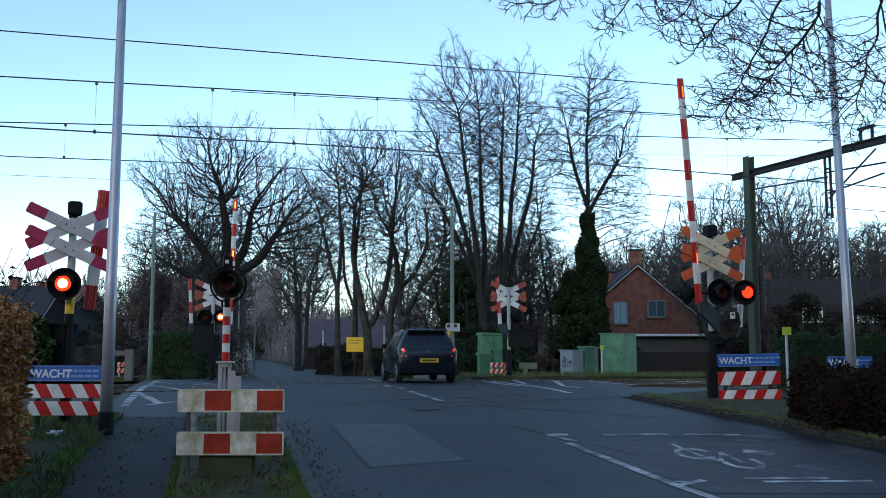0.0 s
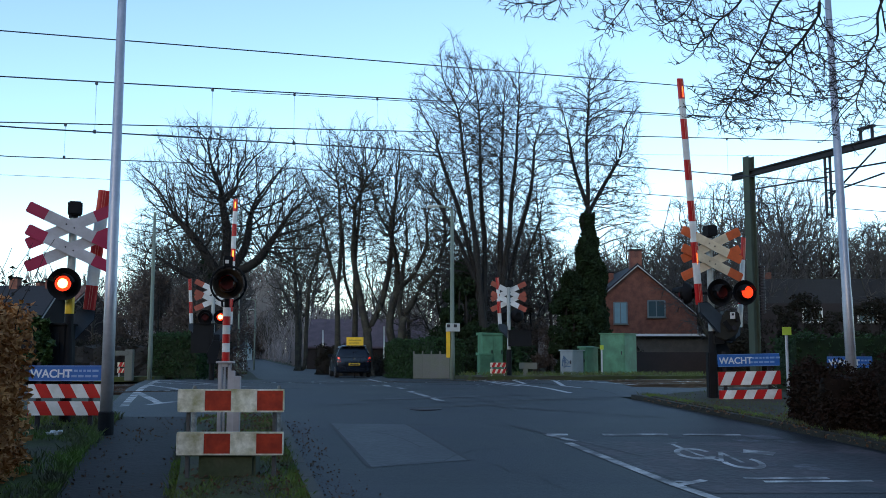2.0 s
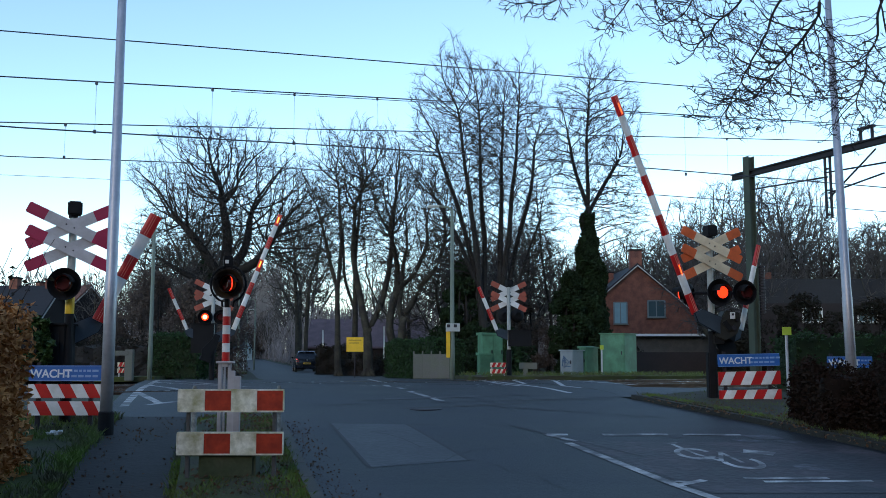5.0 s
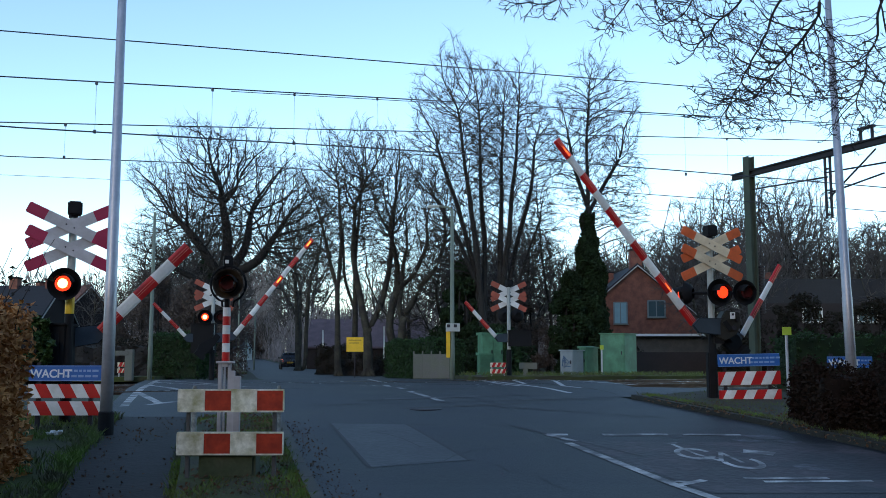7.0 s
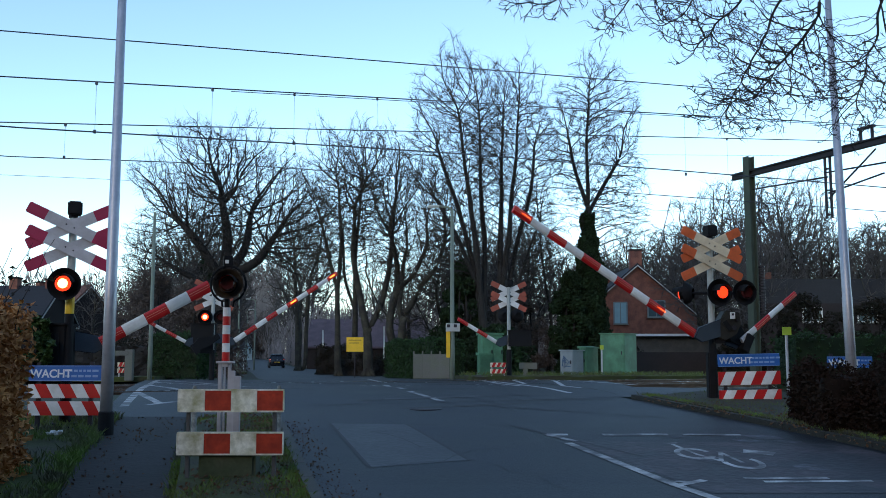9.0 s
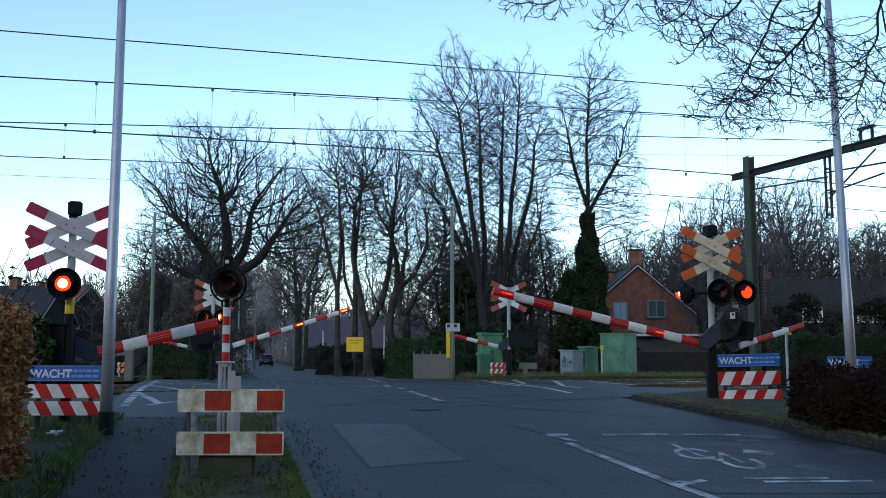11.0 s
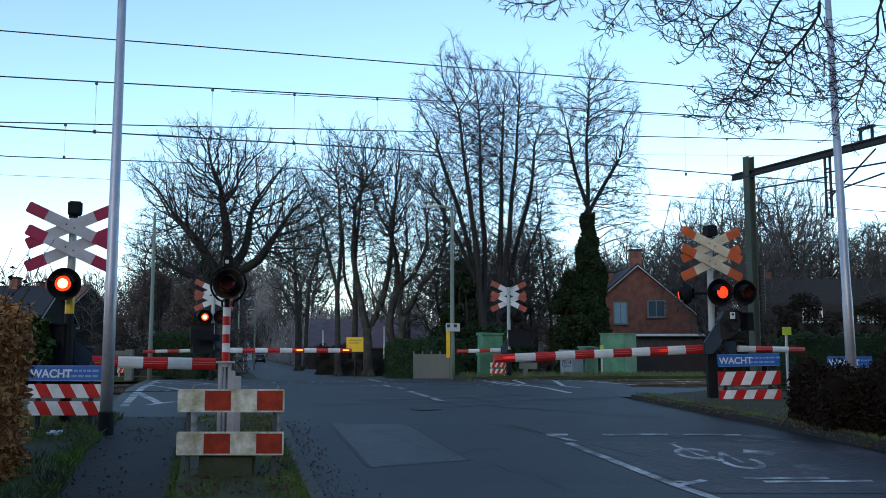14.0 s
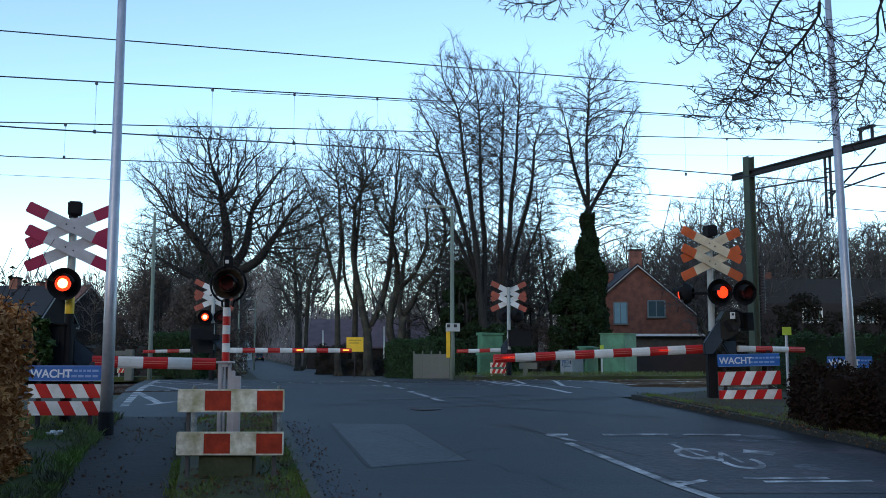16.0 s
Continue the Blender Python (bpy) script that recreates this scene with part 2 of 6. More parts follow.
        if smooth:
            me.polygons.foreach_set("use_smooth", [True] * len(me.polygons))
        me.update()
        ob = new(name, me)
        if parent:
            ob.parent = parent
        if label:
            tagged(ob, label)
        return ob


def empty(name, m, label="", category="", group=""):
    e = new(name)
    e.empty_display_size = 0.2
    e.matrix_basis = m
    return tagged(e, label, category, group)


PROFILE = [(-60, 0), (0, 0), (6, .05), (10, .22), (14, .5), (18, .68), (20, .745), (22, .785), (27, .775), (32, .74), (38, .6), (45, .48), (60, .36), (79, .28), (102, .13), (130, .08), (160, .15), (185, .25), (250, .6), (400, 1.2), (700, 1.5), (5000, 1.5)]


def ground_z(y):
    """The rise of the land to the railway and down again behind it."""
    for (a, u), (b, v) in zip(PROFILE, PROFILE[1:]):
        if y <= b:
            return u + (v - u) * (y - a) / (b - a)
    return 0.0


YS = sorted({-60, -20, -5, *range(0, 60), *range(60, 130, 5), 150, 200, 300, 500, 900, 1600, 3000, 4800})


def sheet(name, left, right, y0, y1, lift, mat, cuts=6, thick=0.0, label="", rough=0.0, seed=1):
    """A strip of ground between two lines x = a(y) and x = b(y), draped on the land."""
    rng = random.Random(seed)
    ys = [y0] + [y for y in YS if y0 + 0.05 < y < y1 - 0.05] + [y1]
    me = Mesh()
    vs, fs = [], []
    for y in ys:
        a, b = left(y), right(y)
        for k in range(cuts + 1):
            edge = k in (0, cuts)
            vs.append(Vector((a + (b - a) * k / cuts, y, ground_z(y) + lift + (0 if edge else rng.uniform(-rough, rough)))))
    w = cuts + 1
    for i in range(len(ys) - 1):
        for k in range(cuts):
            fs.append((i * w + k, i * w + k + 1, (i + 1) * w + k + 1, (i + 1) * w + k))
    if thick:
        base = len(vs)
        rim = [i * w for i in range(len(ys))] + [(len(ys) - 1) * w + k for k in range(1, w)] + [i * w + cuts for i in range(len(ys) - 2, -1, -1)] + [k for k in range(cuts - 1, 0, -1)]
        vs += [vs[i] - Vector((0, 0, thick)) for i in rim]
        n = len(rim)
        fs += [(rim[i], rim[(i + 1) % n], base + (i + 1) % n, base + i) for i in range(n)]
    me.add(vs, fs, mat)
    return tagged(me.object(name), label, kind="structure")


def line(*pts):
    """x as a function of y through the given (y, x) points."""
    def at(y):
        if y <= pts[0][0]:
            p, q = pts[0], pts[1]
        elif y >= pts[-1][0]:
            p, q = pts[-2], pts[-1]
        else:
            p, q = next((p, q) for p, q in zip(pts, pts[1:]) if p[0] <= y <= q[0])
        return p[1] + (q[1] - p[1]) * (y - p[0]) / (q[0] - p[0])
    return at


# the road runs along (-0.215, 1), the railway along (0.92, 0.39)
TRACK = Vector((0.92, 0.39, 0)).normalized()
ACROSS = Vector((-0.39, 0.92, 0)).normalized()
ROAD_L = line((-60, 13.6), (9.34, -1.27), (13.3, -2.21), (17, -2.89), (60, -11.9), (400, -88))
ROAD_R = line((-60, 26), (9.0, 6.4), (11.96, 5.48), (13.84, 4.83), (15.64, 4.37), (18.96, 3.52), (20.5, 3.6), (36, 1.0), (60, -5.6), (400, -81.5))

# ---- ground and roads ----
me = Mesh()
xs = [-4800, -1500, -500, -200, -100, -60, -40, -25, -15, -8, -4, 0, 4, 8, 15, 25, 40, 60, 100, 200, 500, 1500, 4800]
gv = [Vector((x, y, ground_z(y) - (0.2 if 20 < y < 33 else 0.03))) for y in YS for x in xs]
w = len(xs)
me.add(gv, [(i * w + k, i * w + k + 1, (i + 1) * w + k + 1, (i + 1) * w + k) for i in range(len(YS) - 1) for k in range(w - 1)], SOIL)
tagged(me.object("ground"), "dark winter soil and thin grass beside the road", kind="structure")
sheet("road", ROAD_L, ROAD_R, -60, 400, 0.0, ASPHALT, label="grey-blue worn asphalt road over the level crossing")
PATH_L = line((-60, 14), (9.34, -3.77), (11.2, -4.28), (15.24, -5.15), (17, -5.9), (31, -9.6))
PATH_R = line((-60, 15.2), (9.34, -2.6), (11.96, -3.26), (15.24, -4.06))
PLATE_R = line((18.9, 3.4), (20.2, 6.8), (21.6, 7.6), (22.3, 4.5), (31, 5.0), (33, 6.5))
sheet("path", PATH_L, PATH_R, -60, 15.24, 0.02, ASPHALT_DARK, label="dark asphalt footpath beside the grass island")
sheet("crossing_surface", PATH_L, ROAD_L, 15.24, 31, 0.004, ASPHALT, cuts=4, label="asphalt of the crossing beside the carriageway")
sheet("crossing_surface", ROAD_R, PLATE_R, 19.0, 33, 0.004, ASPHALT, cuts=4, label="asphalt of the crossing beside the carriageway")
sheet("side_road", line((33, 1.0), (60, -5.8)), line((33, 8.0), (40, 4.0), (48, -1.5), (60, -5.2)), 33, 60, 0.006, ASPHALT, cuts=4, label="asphalt mouth of a side road behind the railway")

# raised grass verges with kerb edges
ISLE_L = line((8, -2.25), (9.34, -2.56), (11.96, -3.22), (14.6, -3.6), (15.2, -3.2))
ISLE_R = line((8, -1.05), (9.34, -1.33), (13.3, -2.27), (14.6, -2.62), (15.2, -3.0))
sheet("grass_verge", ISLE_L, ISLE_R, 5, 15.2, 0.1, GRASSBASE, cuts=5, thick=0.16, label="grass island between path and road", rough=0.02)
sheet("grass_verge", line((-60, 0), (9, -12), (16, -14)), line((-60, 13.5), (9.34, -3.82), (11.2, -4.33), (15.3, -5.25)), -20, 15.3, 0.04, GRASSBASE, cuts=16, thick=0.15, label="grass verge beside the footpath", rough=0.03)
VERGE_R = line((-60, 26.2), (9.0, 6.55), (11.96, 5.63), (13.84, 4.98), (15.64, 4.52), (18.4, 3.8), (19.2, 5.0), (20.2, 6.6))
sheet("grass_verge", VERGE_R, line((-60, 60), (20.2, 40)), -20, 20.2, 0.1, TURFDRY, cuts=22, thick=0.16, label="rough grass verge behind the kerb", rough=0.03)
sheet("grass_verge", line((30.2, 0.9), (33.5, 0.3)), line((30.2, 4.6), (33.5, 14)), 30.2, 33.5, 0.12, GRASSBASE, cuts=10, thick=0.18, label="grass strip beside the equipment cabinets", rough=0.03)
sheet("grass_verge", line((33.5, 6), (48, 4)), line((33.5, 40), (48, 50)), 33.5, 48, 0.1, GRASSBASE, cuts=14, thick=0.16, label="grass strip beside the equipment cabinets", rough=0.03)
sheet("grass_verge", line((31.2, -30), (60, -40)), line((31.2, -9.4), (60, -13.4)), 31.2, 60, 0.1, GRASSBASE, cuts=10, thick=0.16, label="grass verge by the hedge", rough=0.03)
sheet("grass_verge", line((49, -1.6), (60, -5.2), (300, -57)), line((49, 8), (60, 2), (300, -50)), 49, 300, 0.1, GRASSBASE, cuts=6, thick=0.16, label="grass verge under the avenue trees", rough=0.02)
sheet("grass_verge", line((60, -22), (300, -74)), line((60, -12.3), (300, -66.5)), 60, 300, 0.1, GRASSBASE, cuts=6, thick=0.16, label="grass verge under the avenue trees", rough=0.02)


def kerb(edge, y0, y1, lift, count, width=0.12, mat=KERB):
    """Kerb stones laid end to end along an edge; each is a stone of its own."""
    row = empty("kerb", pose(0, 0, 0))
    tagged(row, "worn grey concrete kerb stones along the verge", kind="structure")
    step = (y1 - y0) / count
    for i in range(count):
        ya, yb = y0 + i * step + 0.004, y0 + (i + 1) * step - 0.004
        a, b = Vector((edge(ya), ya, ground_z(ya))), Vector((edge(yb), yb, ground_z(yb)))
        d = (b - a).normalized()
        s = Vector((d.y, -d.x, 0)).normalized() * width / 2
        me = Mesh()
        vs = [p + q + Vector((0, 0, h)) for h in (-0.06, lift) for p, q in ((a, -s), (a, s), (b, s), (b, -s))]
        me.add(vs, [(0, 3, 2, 1), (4, 5, 6, 7), (0, 1, 5, 4), (1, 2, 6, 5), (2, 3, 7, 6), (3, 0, 4, 7)], mat)
        me.object("kerb_stone", row)


kerb(line((5, -0.25), (9.34, -1.27), (13.3, -2.21), (14.6, -2.56)), 5, 14.6, 0.115, 12)
kerb(line((9.0, 6.47), (11.96, 5.55), (13.84, 4.9), (15.64, 4.44), (18.6, 3.7)), 9, 18.6, 0.085, 12, mat=KERBDARK)


# ---- road markings and patches ----
def marking(name, corners, mat, lift, label, bits=1):
    """A flat painted quadrilateral on the road; corners go round it."""
    me = Mesh()
    a, b, c, d = [Vector((x, y, 0)) for x, y in corners]
    vs, fs = [], []
    for i in range(bits + 1):
        for k in range(bits + 1):
            p = a.lerp(b, k / bits).lerp(d.lerp(c, k / bits), i / bits)
            vs.append(Vector((p.x, p.y, ground_z(p.y) + lift)))
    w = bits + 1
    fs = [(i * w + k, i * w + k + 1, (i + 1) * w + k + 1, (i + 1) * w + k) for i in range(bits) for k in range(bits)]
    me.add(vs, fs, mat)
    return tagged(me.object(name), label, kind="structure")


def stripe(x0, y0, x1, y1, width, mat=LINE, lift=0.0065, name="road_marking", label="worn white painted line on the asphalt"):
    d = Vector((x1 - x0, y1 - y0)).normalized() * width / 2
    s = (d.y, -d.x)
    n = max(1, int(abs(y1 - y0) / 0.35))
    return marking(name, [(x0 - s[0], y0 - s[1]), (x0 + s[0], y0 + s[1]), (x1 + s[0], y1 + s[1]), (x1 - s[0], y1 - s[1])], mat, lift, label, n + 2)


# centre dashes
for x0, y0, x1, y1 in ((-3.02, 35.2, -1.76, 27.2), (-1.5, 24.4, -1.3, 23.2), (-1.05, 22.3, -0.86, 21.6), (-0.72, 20.7, -0.3, 19.1), (-0.21, 18.8, -0.02, 18.0)):
    stripe(x0, y0, x1, y1, 0.13)
# cycle waiting box
marking("worn_surface", [(1.7, 12.75), (2.65, 9.5), (6.0, 9.5), (5.15, 12.6)], REDPAVE, 0.003, "faded reddish cycle lane surface", 14)
stripe(1.63, 12.6, 2.6, 9.2, 0.12)
stripe(1.43, 13.3, 1.75, 12.75, 0.1)
stripe(1.43, 13.3, 1.72, 13.28, 0.16)
stripe(2.2, 13.28, 3.1, 13.3, 0.16)
stripe(3.3, 13.3, 4.1, 13.28, 0.13)
stripe(3.2, 10.3, 4.1, 10.32, 0.1)
stripe(3.35, 10.12, 4.5, 10.16, 0.09)
stripe(2.35, 9.9, 2.75, 10.2, 0.1)
stripe(2.3, 10.15, 2.6, 10.1, 0.08)


def ring(cx, cy, r, gap0, gap1, stretch):
    me = Mesh()
    n = 26
    vs, fs = [], []
    for i in range(n + 1):
        a = radians(gap0 + (gap1 - gap0) * i / n)
        for q in (r - 0.035, r + 0.035):
            x, y = cx + q * math.cos(a), cy + q * math.sin(a) * stretch
            vs.append(Vector((x, y, ground_z(y) + 0.0065)))
    fs = [(2 * i, 2 * i + 1, 2 * i + 3, 2 * i + 2) for i in range(n)]
    me.add(vs, fs, LINE)
    tagged(me.object("road_marking"), "worn white bicycle symbol on the asphalt", kind="structure")


ring(3.07, 11.8, 0.2, 20, 330, 1.7)
ring(3.47, 11.2, 0.2, 170, 400, 1.7)
for q in ((3.07, 11.8, 3.25, 11.3), (3.25, 11.3, 3.43, 11.95), (2.96, 12.5, 3.07, 11.85), (3.47, 11.2, 3.4, 11.95), (2.92, 12.55, 3.06, 12.6)):
    stripe(*q, 0.055, name="road_marking", label="worn white bicycle symbol on the asphalt")
marking("road_marking", [(3.68, 11.85), (3.76, 12.1), (4.1, 11.9), (3.98, 11.66)], LINE, 0.0065, "worn white bicycle symbol on the asphalt", 2)
rng = random.Random(31)
for i in range(9):
    x, y = rng.uniform(2.1, 4.6), rng.uniform(10.4, 13.0)
    w_, d_ = rng.uniform(0.12, 0.4), rng.uniform(0.15, 0.4)
    marking("worn_surface", [(x, y), (x + w_, y + rng.uniform(-0.1, 0.1)), (x + w_ * rng.uniform(0.7, 1.2), y + d_), (x + rng.uniform(-0.15, 0.1), y + d_)], ASPHALT_PALE, 0.0048 + 0.0001 * i, "pale scuffed patch of the cycle lane", 3)
# repaired patch with tar edges, joints, manhole covers
marking("asphalt_patch", [(-1.68, 14.48), (-0.54, 14.34), (0.31, 11.38), (-0.82, 10.92)], ASPHALT_NEW, 0.004, "paler repaired patch of asphalt", 12)
for q in ((-1.71, 14.48, -0.82, 10.88), (-0.54, 14.34, 0.31, 11.36), (-0.5, 14.36, -0.1, 14.3), (1.0, 14.2, 2.4, 11.6), (0.9, 17.0, 3.6, 15.2), (-2.6, 17.2, 3.4, 18.6)):
    stripe(*q, 0.05, TAR, 0.0055, "tar_joint", "dark tar joint in the asphalt")
for x, y in ((-0.3, 16.6),):
    me = Mesh()
    me.tube([(x, y, ground_z(y) - 0.02), (x, y, ground_z(y) + 0.006)], [0.28, 0.28], STEELDARK, 20)
    tagged(me.object("manhole_cover"), "round dark iron manhole cover in the road", kind="structure")
# seams and worn streaks across the carriageway along the rails
rng = random.Random(12)
for i in range(10):
    c = rng.uniform(15.5, 29)
    s0 = rng.uniform(4, 9)
    a, b = ACROSS * c + TRACK * s0, ACROSS * c + TRACK * (s0 + rng.uniform(1.5, 5))
    stripe(a.x, a.y, b.x, b.y, rng.uniform(0.05, 0.3), (TAR if i % 3 else ASPHALT_NEW), 0.0045 + 0.0002 * i, "tar_joint", "dark seam across the asphalt of the crossing")
for i in range(7):
    x, y = rng.uniform(-1.5, 4), rng.uniform(9.5, 16)
    d = Vector((rng.gauss(0, 1), rng.gauss(0, 1), 0)).normalized()
    for k in range(4):
        e = (d + Vector((rng.gauss(0, 0.4), rng.gauss(0, 0.4), 0))).normalized() * 0.4
        stripe(x, y, x + e.x, y + e.y, 0.015, TAR, 0.0055, "road_crack", "fine dark crack in the asphalt")
        x, y = x + e.x, y + e.y
# hatched lines of the cycle crossings
for q in ((-5.64, 17.0, -8.9, 30.0), (-5.3, 17.3, -3.9, 20.0), (-8.9, 30.0, -5.6, 24.5), (-7.6, 24.5, -4.9, 19.6), (-8.2, 27.0, -4.6, 22.8), (-6.6, 20.6, -5.2, 17.6)):
    stripe(*q, 0.15, lift=0.008, label="white hatched line of the cycle crossing")
for q in ((0.59, 33.0, 1.17, 29.0), (0.94, 33.0, 1.49, 25.5), (1.49, 25.5, 1.93, 23.5), (2.18, 34.0, 2.17, 25.5), (1.47, 28.0, 2.67, 20.1), (3.52, 31.0, 2.95, 23.5), (2.95, 23.5, 3.19, 22.0), (3.65, 31.0, 4.9, 24.3)):
    stripe(*q, 0.12, LINEFRESH, lift=0.008, label="white hatched line of the cycle crossing")


# ---- railway ----
def along(c, s, z):
    p = ACROSS * c + TRACK * s
    return Vector((p.x, p.y, z))


def track(c):
    t = empty("railway_track", pose(0, 0, 0), "rusty steel rails on sleepers and brown ballast", "railway track", "railway tracks")
    me = Mesh()
    rows = []
    for s in range(-120, 181, 5):
        rows.append([along(c + o, s, z) for o, z in ((-2.6, 0.1), (-1.7, 0.64), (1.7, 0.64), (2.6, 0.1))])
    vs = [p for r in rows for p in r]
    me.add(vs, [(i * 4 + k, i * 4 + k + 1, i * 4 + k + 5, i * 4 + k + 4) for i in range(len(rows) - 1) for k in range(3)], BALLAST)
    me.object("ballast_bed", t)
    for o in (-0.7175, 0.7175):
        me = Mesh()
        for lo, hi, wd, mat in ((0.625, 0.65, 0.14, RAIL), (0.65, 0.74, 0.03, RAIL), (0.74, 0.775, 0.075, RAIL), (0.776, 0.782, 0.06, RAILTOP)):
            q = [along(c + o + a * wd / 2, s, z) for s in (-120, 180) for z in (lo, hi) for a in (-1, 1)]
            me.add(q, [(0, 1, 3, 2), (4, 6, 7, 5), (0, 4, 5, 1), (2, 3, 7, 6), (0, 2, 6, 4), (1, 5, 7, 3)], mat)
        me.object("rail", t)
    turn = Matrix.Rotation(math.atan2(0.39, 0.92), 3, "Z")
    base = None
    for i in range(40):
        s = 13.5 + i * 0.62
        if base is None:
            me = Mesh()
            me.box((0, 0, 0), (0.25, 2.5, 0.12), CONCRETE)
            me.box((0, -0.7175, 0.062), (0.2, 0.3, 0.03), RAIL)
            me.box((0, 0.7175, 0.062), (0.2, 0.3, 0.03), RAIL)
            ob = me.object("sleeper", t)
            base = ob.data
        else:
            ob = new("sleeper", base)
            ob.parent = t
        ob.matrix_basis = Matrix.Translation(along(c, s, 0.605)) @ turn.to_4x4()


track(22.1)
track(25.8)


# ---- overhead line ----
def wire(pts, r, name="overhead_wire", label="dark overhead railway wire"):
    me = Mesh()
    out = []
    for i in range(25):
        u = i / 24 * (len(pts) - 1)
        k = min(int(u), len(pts) - 2)
        out.append(Vector(pts[k]).lerp(Vector(pts[k + 1]), u - k))
    me.tube(out, [r] * len(out), WIRE, 5)
    return tagged(me.object(name), label, "wire", "overhead wires")


def span(c, sz, r):
    """A wire over the track at distance c, through (s, z) stations."""
    return wire([along(c, s, z) for s, z in sz], r)


def station(c, x):
    """The run along the track at which x is reached."""
    return (x - ACROSS.x * c) / TRACK.x


A0, A1 = station(22.1, -9.56), station(22.1, 8.3)
B0, B1 = station(25.8, -11.12), station(25.8, 11.62)


def mess(c, x):
    return {22.1: 7.97 + (x + 1.69) * 0.0577 + (0.0 if x > -1.69 else 0.0), 25.8: 8.1 + (x + 1.4) * 0.078}[c]


for c in (22.1, 25.8):
    span(c, [(station(c, x), mess(c, x)) for x in (-40, -9, 0, 9, 16)], 0.016)
    if c == 22.1:
        span(c, [(station(c, x), mess(c, x) - 0.05) for x in (-5, 0, 9, 16)], 0.009)
        span(c - 0.08, [(station(c, x), z) for x, z in ((-45, 6.1), (-9.5, 6.4), (-0.6, 6.69), (7, 6.79), (14, 6.85), (45, 6.9))], 0.017)
    else:
        span(c, [(station(c, x), z) for x, z in ((-45, 6.3), (-11.07, 6.48), (-5.5, 6.74), (7.44, 6.8), (14.8, 6.84), (45, 6.9))], 0.014)
span(19.0, [(station(19.0, x), z) for x, z in ((-40, 6.2), (-8.26, 7.55), (-2.2, 7.85), (7.5, 8.31), (20, 8.9))], 0.013)
span(28.0, [(station(28.0, x), z) for x, z in ((-40, 5.6), (-12, 6.39), (-9.75, 6.46), (8, 6.7), (30, 6.9))], 0.006)
span(26.6, [(station(26.6, x), z) for x, z in ((-8, 7.55), (0, 7.75), (15, 9.0))], 0.006)
for c, x in ((22.1, -7.75), (22.1, -5.4), (22.1, -3.6), (22.1, -1.65), (22.1, 7.0), (25.8, -9.7), (25.8, -1.4), (25.8, 5.6), (25.8, 9.8)):
    s = station(c, x)
    top, low = mess(c, x), (6.69 + min(0, x + 0.6) * 0.033 if c == 22.1 else 6.74 + min(0, x + 5.5) * 0.047)
    me = Mesh()
    me.tube([along(c, s, low), along(c, s, top)], [0.0035, 0.0035], WIRE, 4)
    me.box(along(c, s, top - 0.03), (0.05, 0.05, 0.08), WIRE)
    me.box(along(c, s, low + 0.03), (0.05, 0.05, 0.08), WIRE)
    tagged(me.object("dropper"), "thin dropper wire with clamps", "wire", "droppers")

# catenary portal
MAST = Vector((12.42, 38.0, 0))
portal = empty("catenary_portal", pose(0, 0, 0), "green-grey railway mast with a dark steel portal beam", "catenary portal")
me = Mesh()
hm = Matrix.Rotation(math.atan2(0.39, 0.92), 3, "Z")
for o in (-0.14, 0.14):
    me.box(MAST + Vector((0, 0, 4.9)) + hm @ Vector((o, 0, 0)), (0.03, 0.34, 9.3), MASTGREEN, hm)
me.box(MAST + Vector((0, 0, 4.9)), (0.28, 0.04, 9.28), MASTGREEN, hm)
me.object("mast", portal, bevel=0.004)
me = Mesh()
for o, zz in ((0, 8.96),):
    me.box(MAST - ACROSS * 7.5 + Vector((0, 0, zz)), (0.2, 17.0, 0.05), STEELDARK, hm)
    me.box(MAST - ACROSS * 7.5 + Vector((0, 0, zz - 0.1)), (0.04, 17.0, 0.2), STEELDARK, hm)
    me.box(MAST - ACROSS * 7.5 + Vector((0, 0, zz - 0.21)), (0.2, 17.0, 0.04), STEELDARK, hm)
me.object("beam", portal, "dark steel beam")
for k in (4.17, 7.9, 11.5):
    me = Mesh()
    p = MAST - ACROSS * k
    for o in (-0.12, 0.12):
        me.box(p + ACROSS * o + Vector((0, 0, 7.65)), (0.07, 0.07, 2.35), STEELDARK, hm)
    for z in (6.6, 7.5, 8.3):
        me.box(p + Vector((0, 0, z)), (0.06, 0.3, 0.06), STEELDARK, hm)
    me.object("drop_post", portal)
    me = Mesh()
    me.tube([p + Vector((0, 0, 8.0)), p - TRACK * 0.5 + ACROSS * 3.4 + Vector((0, 0, 8.05))], [0.035, 0.03], STEELDARK, 6)
    me.tube([p + Vector((0, 0, 7.2)), p - ACROSS * 2.2 + Vector((0, 0, 8.6))], [0.035, 0.03], STEELDARK, 6)
    me.tube([p + Vector((0, 0, 7.4)), p - ACROSS * 2.5 + Vector((0, 0, 7.7))], [0.035, 0.03], STEELDARK, 6)
    me.object("bracket", portal)
me = Mesh()
q = MAST - ACROSS * 6.0 + Vector((0, 0, 9.0))
me.box(q + ACROSS * 0.25 + Vector((0, 0, 0.2)), (0.08, 0.08, 0.4), STEELDARK, hm)
me.box(q - ACROSS * 0.25 + Vector((0, 0, 0.2)), (0.08, 0.08, 0.4), STEELDARK, hm)
me.box(q + Vector((0, 0, 0.42)), (0.14, 0.7, 0.1), STEELDARK, hm)
me.object("insulator_yoke", portal)
me = Mesh()
for z in [3.2 + 0.12 * i for i in range(16)]:
    p = MAST + TRACK * 0.45 + Vector((0, 0, z))
    me.tube([p, p + Vector((0, 0, 0.09))], [0.13, 0.13], STEELDARK, 10)
